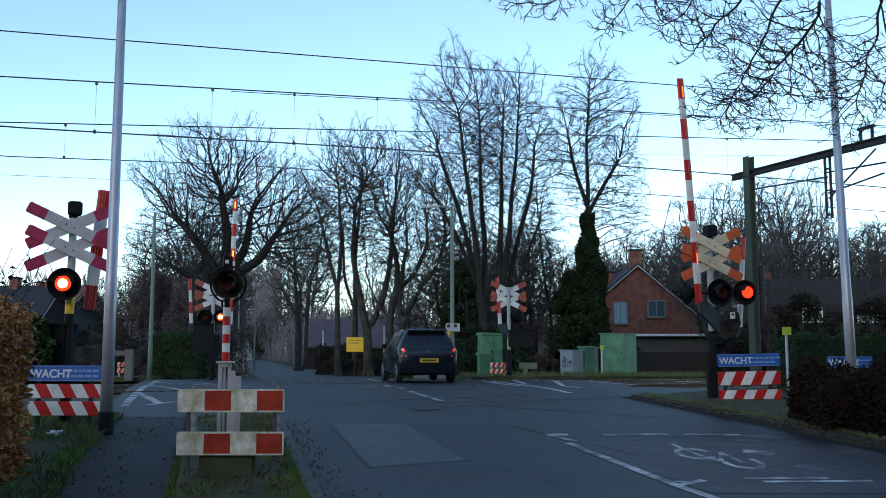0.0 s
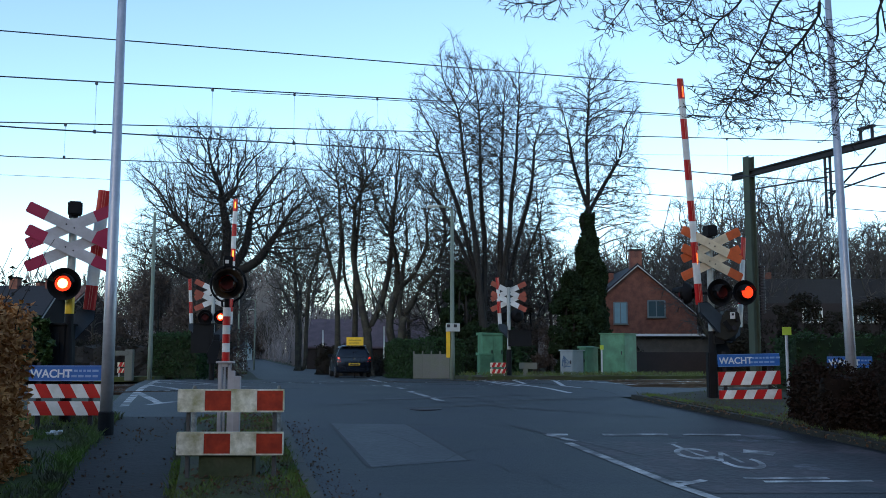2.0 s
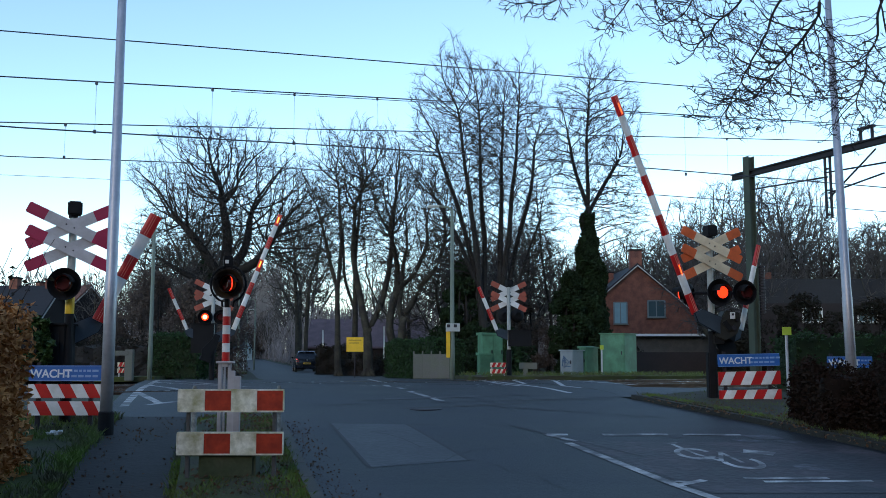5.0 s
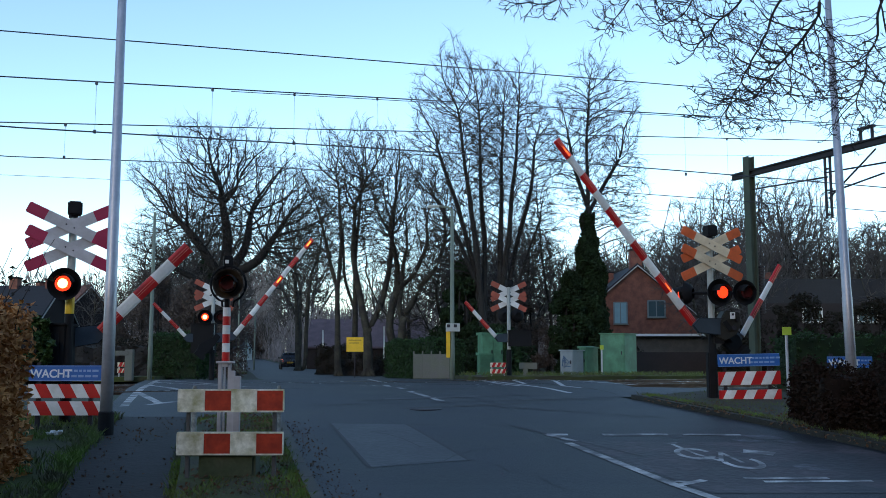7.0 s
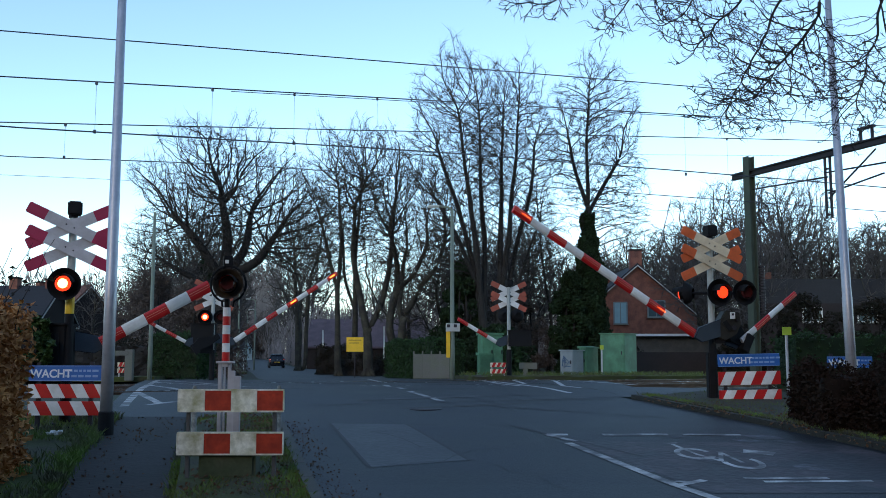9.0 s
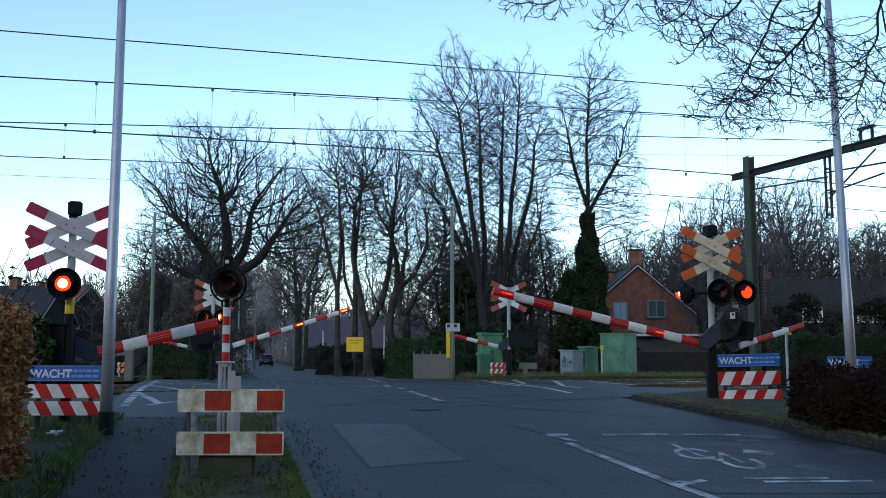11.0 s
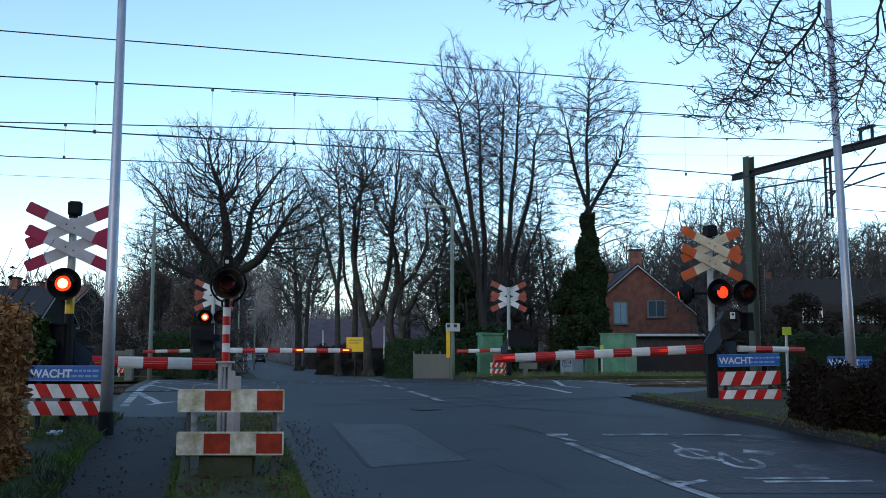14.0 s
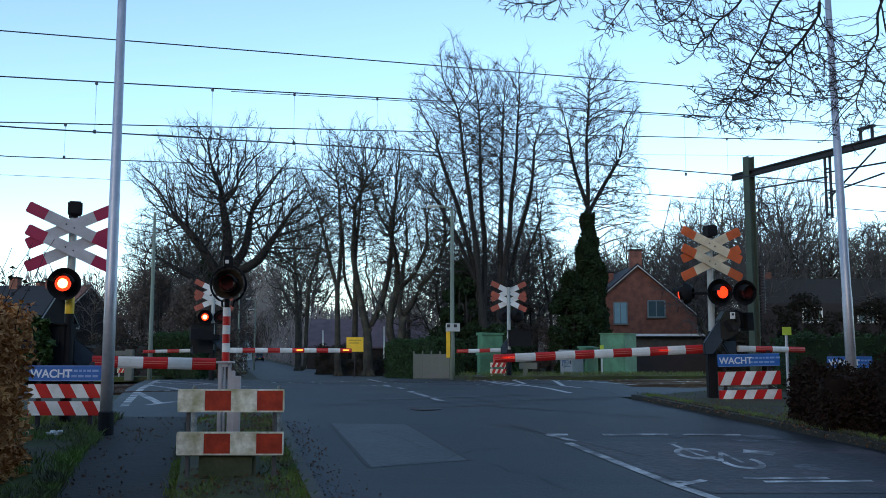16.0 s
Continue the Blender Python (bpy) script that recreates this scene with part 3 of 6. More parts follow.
me.tube([MAST + TRACK * 0.45 + Vector((0, 0, 3.1)), MAST + TRACK * 0.45 + Vector((0, 0, 7.8))], [0.015, 0.015], STEELDARK, 6)
me.object("tension_weights", portal)
me = Mesh()
wheel = [MAST + TRACK * 0.55 + Vector((0, 0, 7.3)) + TRACK * (0.42 * math.cos(a)) + Vector((0, 0, 0.42 * math.sin(a))) for a in [i * math.pi / 12 for i in range(25)]]
me.tube(wheel, [0.03] * 25, STEELDARK, 6, cap=False)
for a in (0, 1.05, 2.1):
    dv = TRACK * (0.42 * math.cos(a)) + Vector((0, 0, 0.42 * math.sin(a)))
    cpt = MAST + TRACK * 0.55 + Vector((0, 0, 7.3))
    me.tube([cpt - dv, cpt + dv], [0.015, 0.015], STEELDARK, 5)
me.object("tension_wheel", portal)

# ---- crossing signals ----
YAW = 12.4
BOOMS, LENSES = [], []


def disc(me, y, r, mat, n=28, rin=0.0):
    """A flat round face that looks along -y."""
    vs = [Vector((r * math.cos(2 * math.pi * i / n), y, r * math.sin(2 * math.pi * i / n))) for i in range(n)]
    me.add(vs, [tuple(range(n))], mat)


def signal_lamp(parent, x, y, z, yaw, dia, phase, hoop=False, back=BLACK, core=LITCORE):
    """A round signal lamp: dish, hood and a lens that turns its lit or its dark face forward."""
    r = dia / 2
    me = Mesh()
    prof = [(0.10, 0.10), (0.06, r * 0.75), (-0.02, r * 0.97), (-0.05, r), (-0.045, r * 0.93), (0.0, r * 0.82), (0.03, r * 0.6)]
    n = 32
    vs = [Vector((q * math.cos(2 * math.pi * i / n), yy, q * math.sin(2 * math.pi * i / n))) for yy, q in prof for i in range(n)]
    fs = [(k * n + i, k * n + (i + 1) % n, (k + 1) * n + (i + 1) % n, (k + 1) * n + i) for k in range(len(prof) - 1) for i in range(n)]
    me.add(vs[:n * 4], [f for f in fs if max(f) < n * 4], back)
    me.add(vs[n * 3:], [tuple(i - 3 * n for i in f) for f in fs if min(f) >= 3 * n], DISH if hoop else BLACK)
    me.add(vs[n * 6:n * 7], [tuple(range(n))], BLACK)
    lamp = me.object("lamp", parent, "round lamp with a dark dish", smooth=True)
    lamp.matrix_basis = pose(x, y, z, 0, 0, yaw)
    me = Mesh()
    vs = []
    for i in range(15):
        a = radians(10 + 160 * i / 14)
        for yy, q in ((-0.03, r * 0.62), (-0.26, r * 0.5), (-0.27, r * 0.52), (-0.03, r * 0.65)):
            vs.append(Vector((q * math.cos(a), yy, q * math.sin(a))))
    me.add(vs, [(i * 4 + k, i * 4 + (k + 1) % 4, i * 4 + 4 + (k + 1) % 4, i * 4 + 4 + k) for i in range(14) for k in range(4)], BLACK)
    me.object("hood", lamp, smooth=True)
    me = Mesh()
    lr = min(0.11, r * 0.5)
    vs = [Vector((q * math.cos(2 * math.pi * i / n), yy, q * math.sin(2 * math.pi * i / n))) for yy, q in ((-0.012, lr), (-0.03, lr * 0.9), (-0.04, lr * 0.62)) for i in range(n)]
    me.add(vs, [(k * n + i, k * n + (i + 1) % n, (k + 1) * n + (i + 1) % n, (k + 1) * n + i) for k in range(2) for i in range(n)], LIT)
    me.add(vs[2 * n:], [tuple(range(n))], core)
    vs = [Vector((q * math.cos(2 * math.pi * i / n), yy, q * math.sin(2 * math.pi * i / n))) for yy, q in ((-0.012, lr), (0.025, lr * 0.8)) for i in range(n)]
    me.add(vs, [(i, i + n, (i + 1) % n + n, (i + 1) % n) for i in range(n)] + [tuple(range(2 * n - 1, n - 1, -1))], LENSDARK)
    # black shroud added round the lens to block the glow of its turned-away face
    cup = Mesh()
    cv = [Vector((q * math.cos(2 * math.pi * i / n), yy, q * math.sin(2 * math.pi * i / n))) for yy, q in ((-0.125, lr * 1.12), (-0.125, lr * 1.04), (0.02, lr * 1.04), (0.02, lr * 1.12)) for i in range(n)]
    cup.add(cv, [(k * n + i, k * n + (i + 1) % n, (k + 1) * n + (i + 1) % n, (k + 1) * n + i) for k in range(3) for i in range(n)] + [tuple(range(2 * n, 3 * n))], BLACK)
    cup.object("lamp_cup", lamp, smooth=True)
    lens = me.object("lens", lamp, "red lens with a lit and a dark face")
    lens.location = (0, -0.13, 0)
    LENSES.append((lens, phase))
    if hoop:
        me = Mesh()
        pts = [Vector((1.12 * r * math.cos(a), 0.02, 1.12 * r * math.sin(a))) for a in [radians(-110 - 8.75 * i) for i in range(-2, 35)]]
        pts = [Vector((1.14 * r * math.cos(radians(a)), 0.02, 1.14 * r * math.sin(radians(a)) * 1.05)) for a in range(-70, 251, 10)]
        me.tube([Vector((0.06, 0.02, -1.5 * r))] + pts + [Vector((-0.06, 0.02, -1.5 * r))], [0.014] * (len(pts) + 2), BLACK, 6)
        me.object("guard_hoop", lamp)
    return lamp


def cross(parent, x, y, z, yaw, tip, body, length=1.3, slope=25):
    """Two crossed pairs of boards, one above the other, with coloured ends."""
    for zz in (0.165, -0.165):
        for sgn in (1, -1):
            me = Mesh()
            m = pose(x, y, z + zz, 0, 0, yaw) @ pose(0, -0.02 - 0.03 * (sgn > 0) - 0.004 * (zz > 0), 0, 0, sgn * slope, 0)
            h, cut = length / 2, length * 0.28
            me.prism([(-cut, -0.082), (cut, -0.082), (cut, 0.082), (-cut, 0.082)], 0.018, body, m)
            me.prism([(cut + 0.001, -0.082), (h - 0.02, -0.082), (h, -0.06), (h, 0.06), (h - 0.02, 0.082), (cut + 0.001, 0.082)], 0.018, tip, m)
            me.prism([(-h + 0.02, -0.082), (-cut - 0.001, -0.082), (-cut - 0.001, 0.082), (-h + 0.02, 0.082), (-h, 0.06), (-h, -0.06)], 0.018, tip, m)
            for bx in (-0.06, 0.06):
                me.box(m @ Vector((bx, -0.012, 0)), (0.02, 0.012, 0.02), STEELDARK, m.to_3x3())
            me.object("cross_board", parent)


def boom(parent, x, y, heading, length, fall, lamps=(), a=0.42, drop=0.40, wide=0.17, z=1.39, taper=0.12):
    """A striped boom on its crank; it points along its own x and turns about its own y."""
    me = Mesh()
    me.box((0.0, 0, 0), (0.18, 0.14, 0.18), BLACK)
    me.prism([(-0.12, 0.1), (0.12, 0.08), (a + 0.04, -drop + 0.1), (a + 0.04, -drop - 0.1), (a - 0.14, -drop - 0.1), (-0.12, -0.12)], 0.06, BLUEGREY, pose(0, 0.1, 0))
    if length > 2.5:
        me.prism([(-0.1, 0.12), (-0.5, 0.3), (-0.72, 0.22), (-0.72, -0.02), (-0.3, -0.1), (-0.1, -0.08)], 0.07, BLACK, pose(0, -0.14, 0))
        me.prism([(-0.66, 0.24), (-0.82, 0.24), (-0.82, -0.1), (-0.66, -0.1)], 0.2, BLACK, pose(0, -0.1, 0))
    arm = me.object("boom", parent, "striped red and white boom on a steel crank", bevel=0.008)
    arm.matrix_basis = pose(x, y, z, 0, 0, heading)
    n = max(3, round(length / 0.385))
    seg = length / n
    for i in range(n):
        x0, x1 = a + i * seg, a + (i + 1) * seg
        red = (n - 1 - i) % 2 == 0
        w0, w1 = wide * (1 - taper * i / n), wide * (1 - taper * (i + 1) / n)
        me = Mesh()
        k = 10
        vs = [Vector((xx, 0.032 * math.cos(2 * math.pi * j / k), -drop + ww / 2 * math.sin(2 * math.pi * j / k) * (1.0 if abs(math.sin(2 * math.pi * j / k)) < 0.9 else 0.97))) for xx, ww in ((x0, w0), (x1, w1)) for j in range(k)]
        fs = [(j, (j + 1) % k, (j + 1) % k + k, j + k) for j in range(k)] + [tuple(range(k - 1, -1, -1)), tuple(range(k, 2 * k))]
        me.add(vs, fs, (RED if red else BOOMWHITE))
        if red:
            for zz in (-0.012, 0.022):
                for yy in (-0.036, 0.036):
                    me.box(((x0 + x1) / 2, yy, -drop + zz), (seg * 0.94, 0.004, 0.006), REDPALE)
        me.object("red_band" if red else "white_band", arm)
    for u in lamps:
        me = Mesh()
        xx = a + length * u
        me.box((xx, 0, -drop + 0.01), (0.24, 0.08, (0.08 if heading < 90 else 0.035)), BOOMLIT)
        me.object("boom_lamp", arm, "lit orange boom lamp", bevel=0.02)
    BOOMS.append((arm, x, y, z, heading, fall))
    return arm


def signal(x, y, z0, label, post_mat, tip, body, crossdir, foot=1.0):
    s = empty("crossing_signal", pose(x, y, z0), label, "crossing signal", "level crossing signals")
    me = Mesh()
    me.tube([(0, 0, foot), (0, 0, 3.05)], [0.06, 0.055], post_mat, 14)
    me.object("post", s, smooth=False)
    me = Mesh()
    me.tube([(0, 0, -0.1), (0, 0, 0.06), (0, 0, 0.07), (0, 0, foot)], [0.2, 0.2, 0.085, 0.085 if foot < 1.2 else 0.062], BLACK, 14)
    me.object("post_foot", s)
    cross(s, 0, 0.075 * crossdir, 2.72, YAW, tip, body)
    me = Mesh()
    me.box((0.02, 0, 3.16), (0.2, 0.22, 0.2), BLACK, Matrix.Rotation(radians(20), 3, "Z"))
    me.tube([(0, 0, 3.0), (0, 0, 3.1)], [0.07, 0.07], STEELDARK, 10)
    me.object("bell", s, bevel=0.02)
    return s


def drive(s, x, y, w, h, z=1.3):
    me = Mesh()
    me.box((x, y, z), (w, 0.42, h), BLACK)
    me.box((x, y, z + h / 2 + 0.015), (w + 0.06, 0.48, 0.03), BLACK)
    me.box((x, y - 0.215, z), (w * 0.7, 0.012, h * 0.7), BLACK)
    me.object("barrier_drive", s, "black barrier drive box", bevel=0.015)


# signal by the footpath
sl = signal(-5.42, 13.8, 0.52, "railway signal with crimson and white cross boards, coloured as shaded, over the footpath", POSTGREY, CRIMSON, GREYWHITE, -1, foot=1.62)
me = Mesh()
me.tube([(0, 0, 1.62), (0, 0, 1.86)], [0.065, 0.065], YELLOW, 14)
me.object("yellow_band", sl)
signal_lamp(sl, -0.03, -0.14, 2.04, 12, 0.47, "path")
drive(sl, -0.22, 0.12, 0.4, 0.6, 1.15)
boom(sl, -0.17, 0.16, 24.4, 1.81, "left", a=0.45, drop=0.33, z=1.273, wide=0.185, taper=-0.08)
# signal at the near side of the carriageway
sr = signal(4.95, 17.55, 0.68, "railway signal with cross boards tinted sunlit orange-red and cream at the road", POSTGREY, ORANGE, CREAM, -1, foot=1.3)
signal_lamp(sr, 0.1, -0.16, 2.0, 14, 0.5, "road_b", core=LITRED)
signal_lamp(sr, 0.56, -0.16, 2.0, 10, 0.46, "road_a", core=LITRED)
signal_lamp(sr, -0.42, 0.0, 2.0, -118, 0.42, "road_b")
me = Mesh()
me.tube([(-0.42, 0, 2.0), (0.56, 0, 2.0)], [0.025, 0.025], BLACK, 8)
me.object("lamp_bracket", sr)
me = Mesh()
me.prism([(0.03, 1.2), (0.2, 1.12), (0.42, 1.24), (0.5, 1.44), (0.47, 1.64), (0.22, 1.68), (0.12, 1.5)], 0.34, DRIVEOLIVE, pose(0, 0.03, 0))
me.box((0.24, -0.16, 1.4), (0.12, 0.04, 0.22), BLACK, Matrix.Rotation(radians(-35), 3, "Y"))
me.tube([(0.36, -0.14, 1.36), (0.36, -0.18, 1.36)], [0.06, 0.06], STEELDARK, 14)
me.tube([(0.42, -0.14, 1.5), (0.42, -0.17, 1.5)], [0.04, 0.04], STEELDARK, 14)
me.box((0.1, 0.0, 1.16), (0.2, 0.2, 0.18), BLACK)
me.object("barrier_drive", sr, "dark olive cast barrier drive", bevel=0.02)
me = Mesh()
me.box((0.33, -0.2, 1.58), (0.085, 0.03, 0.12), WHITE)
me.box((0.33, -0.217, 1.6), (0.04, 0.006, 0.04), STEELDARK)
me.object("notice_plate", sr)
me = Mesh()
me.box((-0.03, 0.02, 0.45), (0.14, 0.2, 0.95), BLACK)
me.object("plinth", sr, bevel=0.02)
boom(sr, 0.14, 0.01, 203, 4.22, "road", lamps=(0.94, 0.2))
boom(sr, 0.374, 0.17, 26.6, 1.7, "right", wide=0.13, a=0.195, drop=0.235, z=1.217)
# pair at the far side
sf = signal(-7.25, 30.0, 0.7, "railway signal with orange-red and white boards behind the railway", POSTGREY, DULLRED, WHITE, 1)
signal_lamp(sf, -0.2, -0.16, 2.02, 10, 0.46, "road_b")
signal_lamp(sf, 0.28, -0.16, 2.02, 10, 0.44, "road_a")
drive(sf, -0.3, 0.1, 0.7, 0.9, 1.35)
boom(sf, 0.16, -0.16, 23, 4.0, "far", lamps=(0.95, 0.56))
boom(sf, -0.28, 0.16, 203, 1.45, "path", wide=0.12)
sg = signal(2.14, 31.0, 0.72, "railway signal with orange-red and white boards by the equipment cabinets", POSTGREY, DULLRED, WHITE, 1)
signal_lamp(sg, -0.12, 0.16, 2.1, 192, 0.44, "road_a")
signal_lamp(sg, 0.3, 0.16, 2.1, 192, 0.44, "road_b")
drive(sg, 0.35, 0.1, 0.75, 0.5, 1.35)
boom(sg, 0.11, 0.16, 203, 1.55, "path", wide=0.14)

# lamp on the striped island post
mid = empty("island_signal", pose(-2.5, 11.0, 0.38), "round warning lamp on a red and white striped post", "warning signal")
for i in range(6):
    me = Mesh()
    z = 1.097 + i * 0.1025
    me.tube([(0, 0, z), (0, 0, z + 0.1025)], [0.044, 0.044], (WHITE if i % 2 else RED), 14)
    me.object("post_band", mid)
me = Mesh()
me.tube([(0, 0, 1.7), (0, 0, 1.86)], [0.03, 0.03], BLACK, 10)
me.object("lamp_stem", mid)
signal_lamp(mid, 0.02, -0.05, 1.98, 8, 0.35, "island", hoop=True)
me = Mesh()
me.box((0, 0, 2.25), (0.1, 0.1, 0.12), BLACK, Matrix.Rotation(0.3, 3, "Z"))
me.box((0, 0, 2.17), (0.12, 0.06, 0.025), STEELDARK)
me.box((0, -0.055, 2.24), (0.05, 0.01, 0.05), WHITE, Matrix.Rotation(0.3, 3, "Z"))
me.object("light_sensor", mid, bevel=0.008)
for ox, oy, wd, top in ((-0.055, 0, 0.045, 1.08), (0.045, 0.02, 0.03, 1.08), (0.1, -0.06, 0.05, 0.99), (0.17, -0.12, 0.07, 0.93)):
    me = Mesh()
    me.box((ox, oy, top / 2 - 0.05), (wd, 0.06, top + 0.1), GALV)
    me.object("support_post", mid, bevel=0.006)
me = Mesh()
me.box((0.0, 0, 1.085), (0.2, 0.12, 0.025), GALV)
me.box((0.0, 0, 1.06), (0.07, 0.07, 0.06), GREYWHITE)
me.tube([(-0.005, -0.01, -0.05), (-0.005, -0.01, 1.06)], [0.014, 0.014], WHITE, 8)
me.object("mounting_plate", mid, bevel=0.005)
for ox in (-0.5, 0.52):
    b = empty("low_post", pose(-2.5 + ox, 11.6, 0.4), "short white weathered post by the island", "post", "low posts")
    me = Mesh()
    me.tube([(0, 0, -0.05), (0, 0, 0.72), (0, 0, 0.78)], [0.034, 0.034, 0.018], DIRTYPOST, 10)
    me.object("shaft", b)
blk = Mesh()
blk.box((-2.2, 9.98, 0.4), (0.58, 0.3, 0.32), MOSSCONC)
tagged(blk.object("concrete_block", bevel=0.03), "mossy dark concrete footing block behind the barricade", "block")

# barricade
bar = empty("barricade", pose(-2.16, 9.8, 0.27), "low barricade with stained red and white boards in the grass", "barricade")
for zz in (0.815, 0.385):
    for i in range(4):
        me = Mesh()
        me.box((-0.398 + i * 0.2655, 0, zz), (0.262, 0.03, 0.2), (BRICKRED if i % 2 else BOARDWHITE))
        me.object("board_panel", bar)
    me = Mesh()
    for dz in (-0.108, 0.108):
        me.box((0, 0, zz + dz), (1.075, 0.04, 0.016), BOARDWHITE)
    for dx in (-0.536, 0.536):
        me.box((dx, 0, zz), (0.012, 0.04, 0.2), BOARDWHITE)
    me.object("board_frame", bar)
for dx in (-0.44, 0.44):
    me = Mesh()
    me.box((dx, 0.045, 0.4), (0.04, 0.045, 0.9), LEGGREY)
    me.object("leg", bar, bevel=0.006)


# ---- warning boards with the sign ----
def words(text, size, mat, parent, m):
    cu = bpy.data.curves.new("words", "FONT")
    cu.body, cu.size, cu.extrude, cu.offset = text, size, 0.002, 0.004
    ob = new("words_curve", cu)
    dg = bpy.context.evaluated_depsgraph_get()
    me = bpy.data.meshes.new_from_object(ob.evaluated_get(dg))
    bpy.data.objects.remove(ob)
    me.materials.clear()
    me.materials.append(mat)
    o = new("lettering", me)
    o.parent = parent
    o.matrix_basis = m
    return o


def warning_fence(x0, x1, y, z0, boards, sign, slant, roll, label):
    f = empty("warning_fence", pose(x0, y, z0, 0, roll, 0), label, "warning fence", "warning fences")
    wd = x1 - x0
    for lo, hi in boards:
        n, h = 4, hi - lo
        me = Mesh()
        me.box((wd / 2, 0, (lo + hi) / 2), (wd, 0.025, h), RED)
        me.object("striped_board", f)
        pitch = wd / 3.05
        for i in range(-1, 4):
            a = i * pitch + 0.02
            q = [(a, lo), (a + pitch * 0.5, lo), (a + pitch * 0.5 + slant, hi), (a + slant, hi)]
            q = [(min(wd, max(0, px)), pz) for px, pz in q]
            if max(p[0] for p in q) - min(p[0] for p in q) < 0.05:
                continue
            me = Mesh()
            me.prism(q, 0.006, WHITE, pose(0, -0.017, 0))
            me.object("white_stripe", f)
    lo, hi = sign
    me = Mesh()
    me.box((wd / 2, -0.01, (lo + hi) / 2), (wd, 0.02, hi - lo), BLUE)
    sg_ = me.object("blue_sign", f, bevel=0.006)
    me = Mesh()
    for zz in (lo + 0.008, hi - 0.008):
        me.box((wd / 2, -0.023, zz), (wd - 0.02, 0.004, 0.006), LETTERDIM)
    me.object("sign_rim", sg_)
    words("WACHT", (hi - lo) * 0.72, LETTER, sg_, pose(0.025, -0.023, lo + (hi - lo) * 0.24, 90, 0, 0) @ Matrix.Diagonal((0.98, 1.0, 1.0, 1.0)))
    for k, (zz, frac) in enumerate(((0.66, 0.46), (0.32, 0.42))):
        x = wd * 0.5
        rng = random.Random(4 + k)
        me = Mesh()
        while x < wd * (0.5 + frac):
            l = rng.uniform(0.03, 0.09)
            me.box((x + l / 2, -0.022, lo + (hi - lo) * zz), (l, 0.004, (hi - lo) * 0.14), LETTERDIM)
            x += l + 0.02
        me.object("text_bars", sg_)
    for xx in (wd * 0.12, wd * 0.84):
        me = Mesh()
        me.box((xx, 0.05, hi / 2), (0.06, 0.05, hi + 0.1), STEELDARK)
        me.object("fence_post", f, bevel=0.006)


warning_fence(-5.83, -4.80, 13.5, 0.47, ((0.235, 0.43), (0.475, 0.67)), (0.71, 0.93), -0.11, 0, "slanted red and white boards under a blue sign by the footpath")
warning_fence(4.98, 6.10, 17.3, 0.67, ((0.01, 0.24), (0.33, 0.57)), (0.66, 0.885), 0.12, -1.2, "slanted red and white boards under a blue sign by the road")
warning_fence(6.62, 7.4, 16.5, 0.6, ((0.05, 0.28), (0.37, 0.6)), (0.72, 0.92), 0.12, 0, "slanted red and white boards under a blue sign behind the shrubs")


# ---- street lamps and poles ----
def pole(x, y, z0, h, r0, r1, mat, label, collar=True, arm=None, lean=0.0):
    p = empty("street_lamp" if arm else "pole", pose(x, y, z0, 0, lean, 0), label, "street lamp" if arm else "pole", "poles")
    me = Mesh()
    me.tube([(0, 0, -0.1), (0, 0, h * 0.2), (0, 0, h * 0.2 + 0.02), (0, 0, h)], [r0, r0 * 0.97, r0 * 0.9, r1], mat, 18)
    me.object("shaft", p, smooth=True)
    if collar:
        me = Mesh()
        me.tube([(0, 0, -0.1), (0, 0, 0.26), (0, 0, 0.28)], [r0 * 1.25, r0 * 1.22, r0 * 1.02], BLACK, 18)
        me.object("sleeve", p, "black base sleeve")
    if arm:
        me = Mesh()
        d = Vector((math.cos(radians(arm)), math.sin(radians(arm)), 0))
        me.tube([Vector((0, 0, h - 0.02)), d * 0.12 + Vector((0, 0, h + 0.1)), d * 0.45 + Vector((0, 0, h + 0.15))], [r1, r1 * 0.8, r1 * 0.8], mat, 8)
        me.object("arm", p)
        me = Mesh()
        me.box(d * 0.62 + Vector((0, 0, h + 0.15)), (0.42, 0.16, 0.08), POSTGREY, Matrix.Rotation(radians(arm), 3, "Z"))
        me.object("lamp_head", p, bevel=0.03)
    return p


pole(-4.62, 13.2, 0.5, 10.5, 0.086, 0.042, GALV, "tall galvanised steel pole with a black base sleeve")
pole(6.2, 14.5, 0.62, 9.0, 0.078, 0.036, GALV, "tall galvanised steel pole behind the dark shrubs", collar=False, lean=-1.0)
pole(-9.25, 30.2, 0.7, 5.4, 0.075, 0.045, CONCPOLE, "slim weathered lamp pole by the hedge", collar=False)
cp = pole(0.3, 31.0, 0.68, 5.6, 0.085, 0.05, CONCPOLE, "grey lamp pole with a small route plate", collar=False, arm=170)
me = Mesh()
me.box((0.02, -0.09, 1.75), (0.46, 0.03, 0.26), POSTGREY)
me.box((-0.12, -0.11, 1.8), (0.1, 0.012, 0.1), STEELDARK)
me.box((0.1, -0.11, 1.8), (0.1, 0.012, 0.1), STEELDARK)
me.object("route_plate", cp)
me = Mesh()
me.box((-0.13, -0.05, 1.2), (0.13, 0.09, 0.85), YELLOW)
me.object("yellow_panel", cp, bevel=0.01)
for i, (x, y, a) in enumerate(((-13.3, 62, 190), (-16.6, 84, 190), (-20.5, 104, 190), (-22.5, 112, 10), (-26, 128, 10), (-31.5, 150, 10))):
    pole(x if a == 190 else x - 0.5, y, 0.1, 6.2, 0.07, 0.04, CONCPOLE, "distant street lamp along the avenue", collar=False, arm=a - 10)


